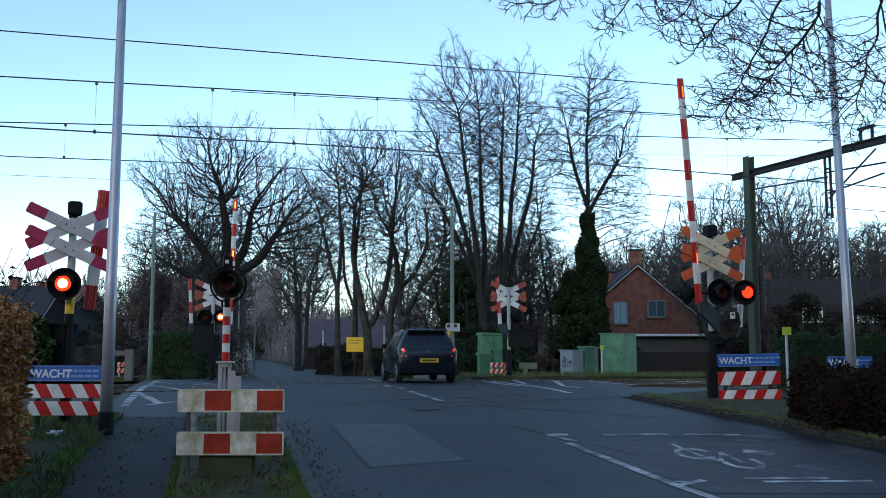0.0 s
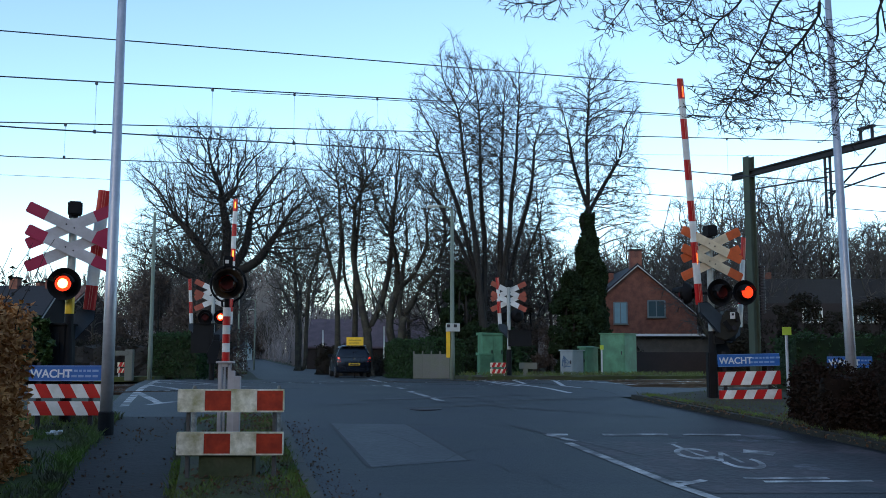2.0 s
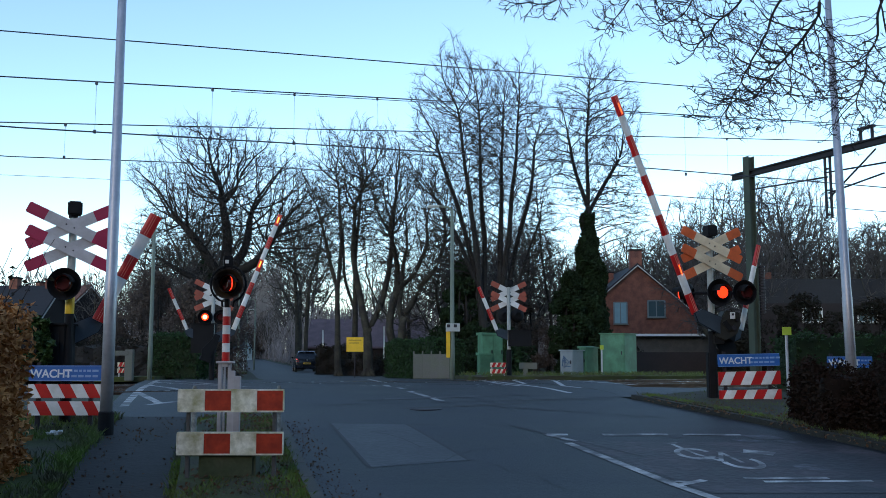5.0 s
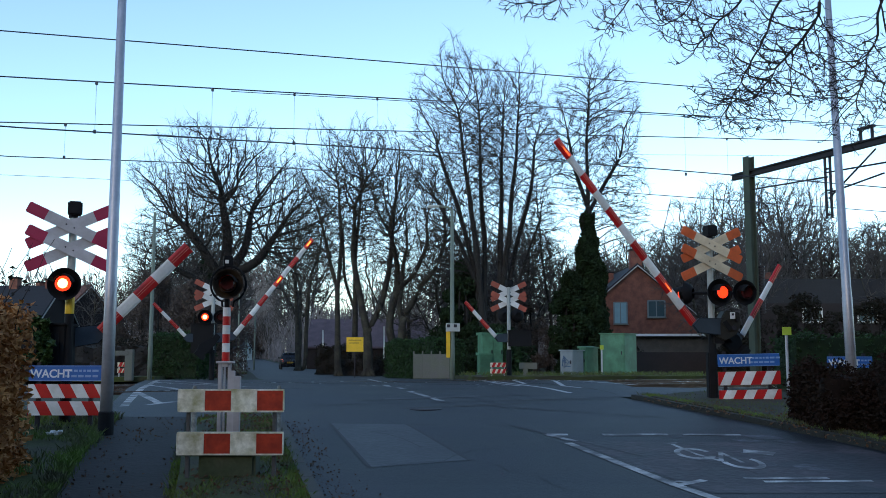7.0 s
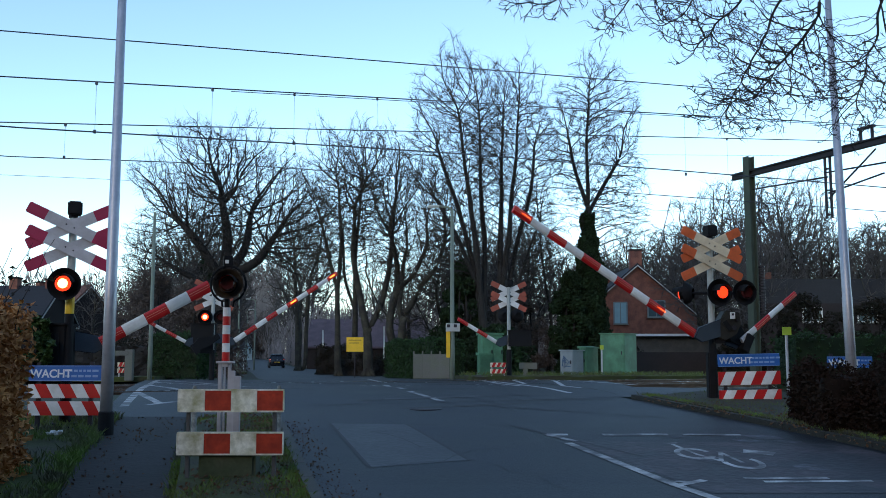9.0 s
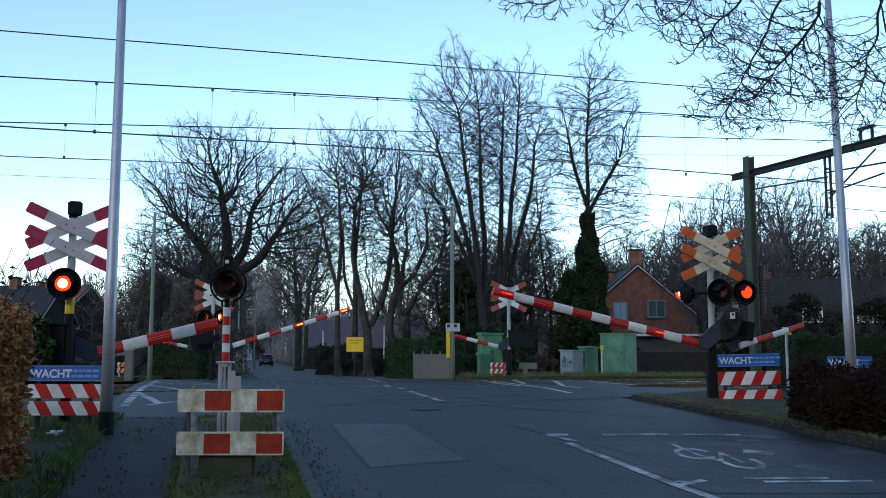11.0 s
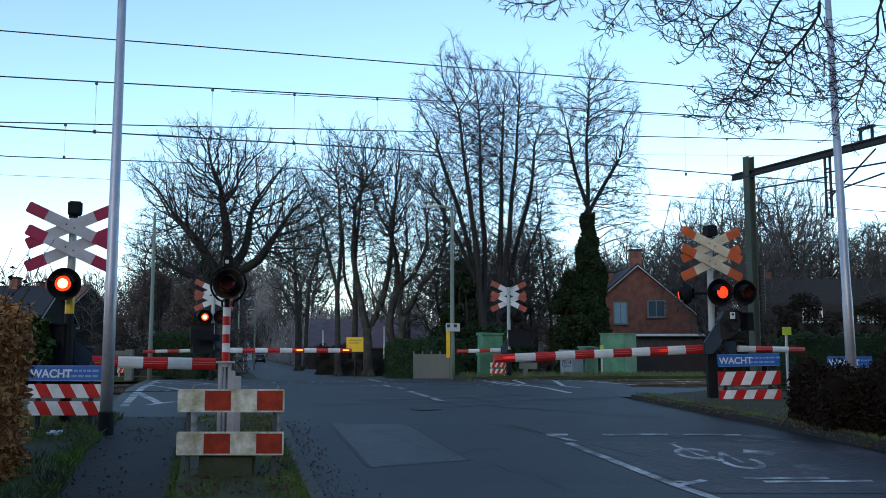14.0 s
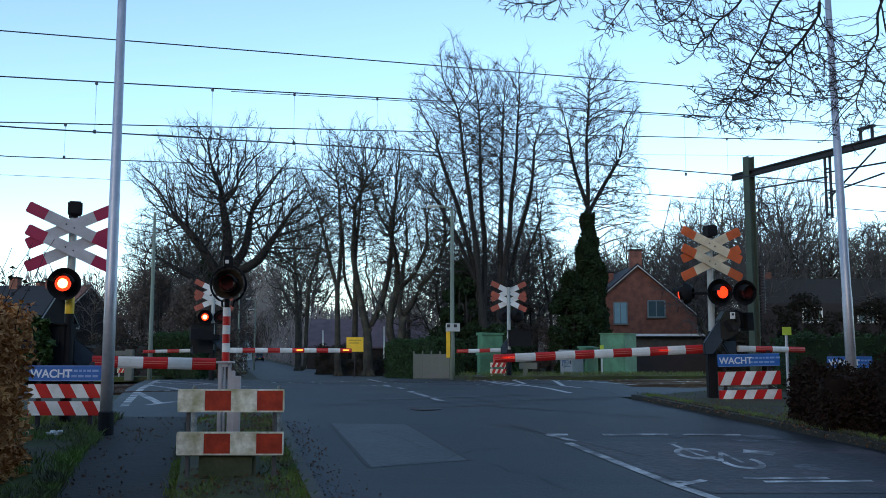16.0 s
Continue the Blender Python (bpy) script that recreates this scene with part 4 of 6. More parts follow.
# ---- cabinets, signs, fences ----
def cabinet(x, y, z0, w, d, h, mat, label, doors=2, slope=0.06, yaw=14):
    c = empty("equipment_cabinet", pose(x, y, z0, 0, 0, yaw), label, "cabinet", "equipment cabinets")
    me = Mesh()
    me.box((0, 0, h / 2), (w, d, h), mat)
    me.object("body", c, bevel=0.015)
    me = Mesh()
    me.prism([(-w / 2 - 0.04, h), (w / 2 + 0.04, h), (w / 2 + 0.04, h + slope), (-w / 2 - 0.04, h + slope * 1.6)], d + 0.08, mat, pose(0, 0, 0))
    me.object("roof", c)
    for i in range(doors):
        me = Mesh()
        dw = w / doors
        me.box((-w / 2 + dw * (i + 0.5), -d / 2 - 0.008, h * 0.5), (dw - 0.04, 0.016, h * 0.9), mat)
        dr = me.object("door", c, bevel=0.004)
        me = Mesh()
        me.box((-w / 2 + dw * (i + 0.88), -d / 2 - 0.03, h * 0.55), (0.03, 0.03, 0.14), STEELDARK)
        me.object("handle", dr)
    me = Mesh()
    me.box((0, 0, -0.1), (w + 0.06, d + 0.06, 0.24), CONCRETE)
    me.object("plinth", c)
    return c


cabinet(6.98, 38.0, 0.72, 1.07, 1.02, 1.64, CABGREEN, "tall green metal equipment cabinet by the railway", doors=1, slope=0.03, yaw=-38)
cabinet(5.88, 38.6, 0.72, 0.3, 0.95, 1.08, CABGREEN, "narrow green metal cabinet by the railway", doors=1, yaw=-42)
gc = cabinet(5.12, 38.0, 0.72, 0.62, 0.7, 0.98, CABGREY, "low pale blue-grey metal cabinet with scrawls on its door", doors=1, slope=0.03, yaw=-46)
rng = random.Random(8)
me = Mesh()
for k in range(5):
    q = [Vector((rng.uniform(-0.22, 0.22), -0.368, rng.uniform(0.25, 0.8))) for _ in range(4)]
    me.tube(q, [0.014] * 4, SCRAWL, 4)
me.object("scrawl", gc, "blue painted scrawls")
cabinet(1.7, 34.5, 0.9, 0.74, 0.7, 1.35, CABGREEN, "green cabinet behind the signal")
cabinet(1.45, 33.6, 0.78, 0.42, 0.35, 0.75, CABGREEN, "small dark green junction box", doors=1)
# concrete panel fence
pf = empty("panel_fence", pose(-0.9, 34.0, 0.72), "grey weathered concrete panel fence beside the hedge", "fence")
for i in range(4):
    me = Mesh()
    me.box((i * 0.31 + 0.02, -0.05 * i, 0.42), (0.29, 0.05, 0.86), CONCRETE)
    me.object("panel", pf, bevel=0.01)
for i in range(5):
    me = Mesh()
    me.box((i * 0.31 - 0.135, -0.05 * i + 0.02, 0.46), (0.05, 0.08, 1.0), CONCRETE)
    me.object("post", pf, bevel=0.008)


def board(name, x, y, z0, w, h, top, mat, label, bars=0, post=GALV):
    b = empty(name, pose(x, y, z0), label, "sign")
    me = Mesh()
    me.tube([(0, 0.03, -0.1), (0, 0.03, top)], [0.03, 0.03], post, 10)
    me.object("post", b)
    me = Mesh()
    me.box((0, 0, top - h / 2), (w, 0.025, h), mat)
    pl = me.object("plate", b, bevel=0.006)
    for i in range(bars):
        me = Mesh()
        me.box((-w * 0.05 * i, -0.015, top - h * (0.2 + 0.2 * i)), (w * (0.75 - 0.15 * i), 0.004, h * 0.04), STEELDARK)
        me.object("text_bar", pl)
    return b


board("yellow_sign", -4.15, 45.0, 0.55, 0.8, 0.68, 1.82, YELLOW, "square yellow notice board on a post by the trees", bars=2, post=STEELDARK)
board("marker_sign", 6.85, 19.0, 0.75, 0.18, 0.16, 1.35, LIME, "small yellow-green marker plate on a thin post")
board("marker_sign", 5.9, 35.5, 0.75, 0.14, 0.16, 1.15, LIME, "small yellow-green marker plate by the cabinet")
for x, y, h in ((-7.8, 62, 2.8), (-3.95, 64, 3.1), (-14.6, 70, 1.2)):
    me = Mesh()
    me.box((x, y, 0.35 + h / 2), (0.1, 0.1, h), PLASTER)
    tagged(me.object("white_post", bevel=0.02), "white painted post under the trees", "post", "white posts")
# low striped panels and bench by the far signals
for x, y, w in ((1.75, 30.4, 0.5), (-10.5, 31.5, 0.42)):
    b = empty("striped_barrier", pose(x, y, 0.75), "small red and white striped barrier by the path", "barrier", "striped barriers")
    for k in range(2):
        me = Mesh()
        me.box((0, 0, 0.28 + 0.2 * k), (w, 0.03, 0.14), BOARDWHITE)
        me.object("board", b)
        for i in range(3):
            me = Mesh()
            q = -w / 2 + w * (0.08 + 0.32 * i)
            me.prism([(q, 0.21 + 0.2 * k), (q + 0.09, 0.21 + 0.2 * k), (q + 0.15, 0.35 + 0.2 * k), (q + 0.06, 0.35 + 0.2 * k)], 0.006, RED, pose(0, -0.02, 0))
            me.object("red_stripe", b)
    for dx in (-w * 0.4, w * 0.4):
        me = Mesh()
        me.box((dx, 0.04, 0.25), (0.04, 0.04, 0.6), GALV)
        me.object("leg", b)
bn = empty("bench_rail", pose(2.85, 32.0, 0.76), "low grey concrete rail on two blocks", "rail")
for n_, c_, s_ in (("rail", (0, 0, 0.42), (0.6, 0.14, 0.22)), ("block", (-0.1, 0, 0.16), (0.16, 0.2, 0.4)), ("rail", (0.2, 0.1, 0.1), (0.9, 0.12, 0.1))):
    me = Mesh()
    me.box(c_, s_, CONCRETE)
    me.object(n_, bn, bevel=0.015)
bx = empty("bollard_box", pose(-10.16, 31.0, 0.72), "grey post box beside the far path", "box")
me = Mesh()
me.box((0, 0, 0.5), (0.25, 0.2, 1.0), CONCRETE)
me.object("body", bx, bevel=0.01)
me = Mesh()
me.box((-0.24, -0.06, 0.88), (0.5, 0.1, 0.16), CONCRETE)
me.object("plate", bx, bevel=0.01)


# ---- houses ----
def window(parent, x, y, z, w, h, yaw=0, pane=PANE, frame_mat=PLASTER):
    me = Mesh()
    m = Matrix.Rotation(radians(yaw), 3, "Z")
    for dx, dz, sx, sz in ((-w / 2, 0, 0.09, h), (w / 2, 0, 0.09, h), (0, h / 2, w, 0.09), (0, -h / 2, w, 0.09), (0, 0, 0.06, h)):
        me.box(Vector((x, y, z)) + m @ Vector((dx, -0.05, dz)), (sx, 0.1, sz), frame_mat, m)
    wn = me.object("window", parent)
    me = Mesh()
    me.box(Vector((x, y, z)) + m @ Vector((0, -0.02, 0)), (w - 0.08, 0.03, h - 0.08), pane, m)
    me.object("pane", wn)
    me = Mesh()
    me.box(Vector((x, y, z)) + m @ Vector((0, -0.1, -h / 2 - 0.06)), (w + 0.16, 0.16, 0.06), CONCRETE, m)
    me.object("sill", wn)


def gable_house(x, y, yaw, half, depth, eave, ridge, wall, roof, label, windows=(), chimneys=(), trim=True):
    """A house with its gable towards -y in its own frame."""
    h = empty("house", pose(x, y, 0, 0, 0, yaw), label, "house", "houses")
    me = Mesh()
    me.prism([(-half, -0.2), (half, -0.2), (half, eave), (0, ridge), (-half, eave)], depth, wall, pose(0, depth / 2, 0))
    me.object("wall", h)
    rise = (ridge - eave) / half
    for s in (-1, 1):
        me = Mesh()
        o = 0.35
        q = [(0, ridge + 0.04), (s * (half + o), eave - o * rise + 0.04), (s * (half + o), eave - o * rise + 0.22), (0, ridge + 0.22)]
        me.prism(q if s > 0 else q[::-1], depth + 0.5, roof, pose(0, depth / 2, 0))
        me.object("roof", h)
        if trim:
            me = Mesh()
            q = [(0, ridge + 0.0), (s * (half + o), eave - o * rise + 0.0), (s * (half + o), eave - o * rise + 0.09), (0, ridge + 0.09)]
            me.prism(q if s > 0 else q[::-1], 0.06, TRIMGREY, pose(0, -0.29, 0))
            me.object("barge_board", h)
            me = Mesh()
            me.box((s * (half + o), depth / 2, eave - o * rise), (0.14, depth + 0.5, 0.12), PLASTER)
            me.object("gutter", h)
    for wx, wz, ww, wh, pane in windows:
        window(h, wx, -0.01, wz, ww, wh, 0, pane, FRAMEGREY)
    for cx, cy, cz, cw, chh in chimneys:
        me = Mesh()
        me.box((cx, cy, cz + chh / 2), (cw, cw * 0.8, chh), BRICKWALL)
        ch = me.object("chimney", h)
        me = Mesh()
        me.box((cx, cy, cz + chh), (cw + 0.12, cw * 0.8 + 0.12, 0.1), BRICKDARK)
        me.object("chimney_cap", ch)
    return h


hr = gable_house(14.35, 70, 0, 4.3, 10, 4.4, 8.05, BRICKWALL, TILE, "red brick house with a steep dark tiled roof behind the railway",
                 windows=((-1.3, 4.6, 0.95, 1.55, BLIND), (1.35, 4.9, 1.25, 1.2, PANE)), chimneys=((0, 0.6, 7.4, 0.85, 1.9), (-1.3, 5.0, 6.4, 0.8, 1.6)))
me = Mesh()
me.box((2.2, -1.5, 1.3), (7.0, 3.0, 3.0), WINGWALL)
me.object("wing", hr)
me = Mesh()
me.box((2.2, -1.7, 2.86), (7.4, 3.6, 0.16), TILE)
me.box((2.2, -3.5, 2.92), (7.4, 0.08, 0.16), PLASTER)
me.object("wing_roof", hr)
gable_house(50.0, 74, 90, 5.0, 22, 3.3, 7.2, BRICKDARK, TILE, "dark house with a long low roof among bare trees", trim=False)
h2 = empty("house", pose(27.6, 66.0, 0.2), "dark brick house front with white window frames", "house", "houses")
me = Mesh()
me.box((0, 0.5, 2.4), (11, 1.0, 5.0), BRICKDARK)
me.object("wall", h2)
me = Mesh()
me.prism([(-5.9, 4.9), (5.9, 4.9), (5.6, 6.6), (-5.6, 6.6)], 1.4, TILE, pose(0, 0.9, 0))
me.object("roof", h2)
for wx in (-2.0, 1.8, 4.2):
    window(h2, wx, -0.02, 4.1, 1.3, 1.0)
me = Mesh()
me.box((-5.0, 0.7, 6.3), (0.8, 0.7, 1.6), BRICKWALL)
me.object("chimney", h2)
gable_house(-26.5, 65.2, 90, 3.2, 8, 3.7, 6.05, BRICKDARK, TILE, "brick house with a dark slate roof and white barge boards", windows=((-1.2, 2.4, 1.1, 1.2, PANE),), chimneys=((0, 0.5, 5.6, 0.6, 1.1), (0, 2.9, 5.6, 0.7, 1.2)))
gable_house(-27.6, 74, 58, 3.5, 9, 3.6, 6.75, BRICKDARK, TILERED, "brick house with a dull red tiled roof", chimneys=((0, 6.0, 6.2, 0.7, 1.2),))
gable_house(-2.0, 96, 90, 4.6, 11, 2.3, 4.9, BRICKDARK, TILEPLUM, "low house with a large plum-brown tiled roof behind the trees", windows=((-1, 2.2, 1.2, 1.2, PANE),), trim=False)
gable_house(-42, 205, 86, 4.0, 9, 2.6, 4.4, CABGREY, TILE, "distant pale house with white trim at the end of the avenue", windows=((-1, 2.4, 1.2, 1.2, PANE), (2, 2.4, 1.2, 1.2, PANE)))
wl = Mesh()
wl.box((12.6, 58, 0.95), (9.0, 0.25, 1.5), BRICKDARK)
tagged(wl.object("garden_wall", bevel=0.01), "low dark brick garden wall", "wall")


# ---- trees ----
def grow(rng, mesh, start, d, length, r0, r1, steps, wander, lift, mat, sides):
    """One bent, tapering limb; gives back its points and headings."""
    pts, dirs, rad = [Vector(start)], [Vector(d)], [r0]
    d = Vector(d)
    for i in range(steps):
        d = (d + Vector((rng.gauss(0, wander), rng.gauss(0, wander), rng.gauss(0, wander) + lift))).normalized()
        pts.append(pts[-1] + d * (length / steps))
        dirs.append(Vector(d))
        rad.append(r0 + (r1 - r0) * (i + 1) / steps)
    mesh.tube(pts, rad, mat, sides, cap=False)
    return pts, dirs, rad


def side(rng, d, lo, hi):
    """A heading that leaves d at lo to hi degrees, anywhere round it."""
    u = d.orthogonal().normalized()
    u.rotate(Matrix.Rotation(rng.uniform(0, 2 * math.pi), 3, d))
    a = radians(rng.uniform(lo, hi))
    return (d * math.cos(a) + u * math.sin(a)).normalized()


def colony(stems, blobs, n, step, kill, reach, lift, jitter, seed, wander=0.06, keep_on=0.55):
    """Branches that grow from the stems towards points of light strewn in the crown's masses.

    stems: lines of points, each but the first set on the nearest branch; blobs: (centre, radii, share, lowest).
    Gives the nodes and each one's parent."""
    rs = np.random.RandomState(seed)
    pos = np.zeros((40000, 3))
    par = np.full(40000, -1, dtype=int)
    cnt = 0
    for stem in stems:
        pts = [np.array(p, dtype=float) for p in stem]
        up = -1
        if cnt:
            d0 = np.linalg.norm(pos[:cnt] - pts[0], axis=1)
            if d0.min() < 1.0:
                up = int(d0.argmin())
        drift = np.zeros(3)
        for a, b in zip(pts, pts[1:]):
            k = max(1, int(np.linalg.norm(b - a) / step))
            for i in range(k + (b is pts[-1])):
                drift = drift * 0.9 + rs.normal(0, wander, 3) * step
                pos[cnt] = a + (b - a) * (i / k) + drift
                par[cnt] = up
                up = cnt
                cnt += 1
    shares = sum(b[2] for b in blobs)
    clouds = []
    for c, r, share, low in blobs:
        want = int(n * share / shares)
        q = rs.normal(0, 1, (want * 3, 3))
        q = q / np.linalg.norm(q, axis=1)[:, None] * (rs.random_sample(want * 3) ** 0.4)[:, None]
        lumps = 1 + 0.16 * np.sin(q[:, 0] * 7 + seed) * np.sin(q[:, 1] * 6 + 2 * seed) + 0.14 * np.sin(q[:, 2] * 9 + q[:, 0] * 5 + 3 * seed)
        q = q * lumps[:, None] * np.array(r) + np.array(c)
        clouds.append(q[q[:, 2] > low][:want])
    light = np.concatenate(clouds)
    best = np.full(len(light), 1e9)
    near = np.zeros(len(light), dtype=int)
    kids = np.zeros(40000, dtype=int)
    lo = 0
    for _ in range(170):
        if lo == cnt or not len(light):
            break
        dist = np.linalg.norm(light[:, None, :] - pos[None, lo:cnt, :], axis=2)
        j = dist.argmin(axis=1)
        dm = dist[np.arange(len(light)), j]
        hit = dm < best
        best[hit] = dm[hit]
        near[hit] = j[hit] + lo
        keep = (best > kill) & (kids[near] < 4)
        light, best, near = light[keep], best[keep], near[keep]
        act = best < reach
        if not act.any():
            break
        pull = light[act] - pos[near[act]]
        pull /= np.linalg.norm(pull, axis=1)[:, None]
        who, inv = np.unique(near[act], return_inverse=True)
        mean = np.zeros((len(who), 3))
        np.add.at(mean, inv, pull)
        mean /= np.linalg.norm(mean, axis=1)[:, None] + 1e-6
        back = pos[who] - pos[np.maximum(par[who], 0)]
        mean += back / step * keep_on
        mean += rs.normal(0, jitter, mean.shape) + np.array([0, 0, lift])
        mean /= np.linalg.norm(mean, axis=1)[:, None]
        lo = cnt
        m = min(len(who), 39999 - cnt)
        pos[cnt:cnt + m] = pos[who[:m]] + mean[:m] * step
        par[cnt:cnt + m] = who[:m]
        kids[who[:m]] += 1
        cnt += m
    return pos[:cnt], par[:cnt]


def limbs(pos, par, big, small, trunk_r, tip, bark, twig, rng, sprays=2, spray=0.6, young=3, lift=0.15, taper=1.3):
    """Tubes along the grown branches, thicker with what they bear, and thin sprays on the youngest."""
    n = len(pos)
    load = [0] * n
    kids = [[] for _ in range(n)]
    for i in range(n - 1, -1, -1):
        load[i] = max(1, load[i])
        if par[i] >= 0:
            load[par[i]] += load[i]
            kids[par[i]].append(i)
    power = math.log(trunk_r / tip) / math.log(max(load) + 1)
    p = [Vector(q) for q in pos]
    way = [0.0] * n
    for i in range(n):
        if par[i] >= 0:
            way[i] = way[par[i]] + (p[i] - p[par[i]]).length
    longest = max(way) * 1.02
    rad = [min(tip * l ** power, tip + trunk_r * (1 - w / longest) ** taper) for l, w in zip(load, way)]
    starts = [i for i in range(n) if par[i] < 0]
    vs, fs = [], []
    while starts:
        i = starts.pop()
        root = par[i] < 0
        chain = [i] if root else [par[i], i]
        while kids[i]:
            main = max(kids[i], key=lambda c: load[c])
            starts += [c for c in kids[i] if c != main]
            chain.append(main)
            i = main
        r = [rad[c] for c in chain]
        if not root:
            r[0] = min(r[0], r[1] * 1.25)
        pts = [p[c] for c in chain]
        for _ in range(4 if r[0] > tip * 7 else 1):
            pts = [pts[0]] + [pts[k - 1] * 0.25 + pts[k] * 0.5 + pts[k + 1] * 0.25 for k in range(1, len(pts) - 1)] + [pts[-1]]
        if len(pts) > 1:
            if r[0] > tip * 3.2:
                big.tube(pts, r, bark, 8 if r[0] > tip * 10 else 5, cap=False)
            else:
                small.tube(pts, r, twig, 3, cap=False)
        for k in range(1, len(chain)):
            if load[chain[k]] <= young:
                d = pts[k] - pts[k - 1]
                if d.length < 1e-5:
                    continue
                d.normalize()
                for s in range(sprays):
                    e = side(rng, d, 18, 62)
                    ln = spray * rng.uniform(0.5, 1.3)
                    at = pts[k - 1].lerp(pts[k], rng.random())
                    u = e.orthogonal().normalized() * tip * 0.85
                    w = e.cross(u)
                    e = (e + Vector((0, 0, rng.gauss(lift, 0.15)))).normalized()
                    b = len(vs)
                    vs += [at + u, at - u * 0.5 + w * 0.87, at - u * 0.5 - w * 0.87, at + e * ln]
                    fs += [(b, b + 1, b + 3), (b + 1, b + 2, b + 3), (b + 2, b, b + 3)]
    small.add(vs, fs, twig)


def bare_tree(x, y, stems, blobs, n, trunk_r, seed, label, step=0.23, kill=0.28, reach=2.4, lift=0.1, jitter=0.28, tip=0.0085, bark=None, twig=None, sprays=3, spray=0.5, young=3, wander=0.06, group="bare trees", flare=True):
    """A bare winter tree, its stems and crown given from its own foot."""
    rng = random.Random(seed)
    t = empty("tree", pose(x, y, ground_z(y) + 0.02), label, "tree", group)
    big, small = Mesh(), Mesh()
    pos, par = colony(stems, blobs, n, step, kill, reach, lift, jitter, seed, wander)
    bark, twig = bark or BARK, twig or TWIG
    limbs(pos, par, big, small, trunk_r, tip, bark, twig, rng, sprays, spray, young)
    if flare:
        for k in range(5):
            a = k * 1.26 + rng.random()
            big.tube([Vector((0, 0, 0.5)), Vector((math.cos(a) * trunk_r * 0.8, math.sin(a) * trunk_r * 0.8, 0.15)), Vector((math.cos(a) * trunk_r * 1.8, math.sin(a) * trunk_r * 1.8, -0.2))], [trunk_r * 0.6, trunk_r * 0.5, trunk_r * 0.2], bark, 5)
    big.object("trunk", t, smooth=True)
    small.object("crown", t)
    return t


# the broad old oak, its heavy limbs bent outwards
bare_tree(-12.0, 52, [[(0, 0, -0.3), (0.1, 0, 2.5), (-0.1, 0.1, 5.0)], [(-0.1, 0.1, 5.0), (-0.9, -0.4, 6.6), (-2.2, -0.8, 8.2)], [(-0.1, 0.1, 5.0), (0.1, 0.5, 7.4), (-0.2, 0.3, 9.4)], [(0, 0, 4.7), (0.9, -0.3, 5.7), (1.8, -0.6, 6.0), (2.5, -0.7, 7.0)],
                      [(-0.1, 0, 4.4), (-1.5, -0.3, 5.1), (-3.1, -0.5, 6.0)], [(0.1, 0.4, 5.4), (0.9, 1.4, 7.2), (1.0, 1.8, 9.0)]],
          [((-0.1, 0, 9.3), (5.2, 3.6, 5.0), 1.0, 4.6), ((-3.2, -0.4, 6.6), (2.3, 1.6, 1.7), 0.16, 4.4), ((4.0, -0.4, 8.6), (2.4, 1.8, 3.2), 0.3, 4.6)], 16900, 0.6, 3, "broad old oak with wide bare limbs beside the road",
          kill=0.24, jitter=0.42, lift=0.05, sprays=2, spray=0.5, wander=0.12)
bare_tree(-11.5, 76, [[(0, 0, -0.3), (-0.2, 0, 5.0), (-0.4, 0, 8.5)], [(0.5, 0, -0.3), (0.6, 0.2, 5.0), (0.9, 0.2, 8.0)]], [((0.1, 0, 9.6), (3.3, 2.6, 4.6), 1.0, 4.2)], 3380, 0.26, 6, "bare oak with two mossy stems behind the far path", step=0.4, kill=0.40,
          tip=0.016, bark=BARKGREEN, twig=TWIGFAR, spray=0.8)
# the row behind the yellow board
bare_tree(-5.45, 50, [[(0, 0, -0.3), (-0.1, 0, 4.0), (0.1, 0.1, 7.0), (-0.1, 0, 10.0)], [(0, 0, 4.0), (-0.7, 0.3, 6.5), (-1.2, 0.3, 9.0)]], [((-0.4, 0, 9.2), (2.2, 2.0, 4.3), 1.0, 4.4)], 3200, 0.18, 11, "slender bare tree with a mossy trunk", bark=BARKGREEN, kill=0.29)
bare_tree(-4.75, 51, [[(0, 0, -0.3), (0.1, 0, 3.2), (0.0, 0.1, 6.5), (0.3, 0, 10.4)], [(0.1, 0, 3.2), (-0.6, 0.2, 5.2), (-0.7, 0.4, 8.0)]], [((0.1, 0, 9.4), (2.2, 2.0, 4.3), 1.0, 4.6)], 3200, 0.19, 12, "slender bare tree with a mossy trunk", bark=BARKGREEN, kill=0.29)
bare_tree(-3.87, 49.5, [[(0, 0, -0.3), (-0.1, 0, 2.2), (-0.5, 0, 4.2), (-0.9, 0, 6.2), (-0.7, 0.2, 9.0)], [(-0.1, 0, 2.2), (0.6, 0.2, 3.4), (1.1, 0.3, 5.2), (1.2, 0.2, 7.8)]], [((0.1, 0, 9.0), (2.5, 2.1, 4.2), 1.0, 4.0)], 3200, 0.26, 13, "stout bare tree with a forked mossy trunk",
          bark=BARKGREEN, kill=0.29, jitter=0.34, wander=0.12)
bare_tree(-2.65, 49, [[(0, 0, -0.3), (0.1, 0, 1.8), (-0.2, 0, 3.2), (0.3, 0, 4.6), (0.0, 0.2, 7.4)], [(-0.1, 0, 2.8), (-1.0, 0, 3.7), (-1.5, 0.2, 5.6)], [(0.2, 0, 4.4), (1.3, 0.1, 5.1), (1.9, 0, 6.8)]], [((0.3, 0, 8.4), (2.6, 2.1, 4.2), 1.0, 3.6)], 3200, 0.26, 15, "crooked bare tree with a twisting trunk behind the hedge", bark=BARKGREEN, kill=0.29, jitter=0.4, wander=0.2)
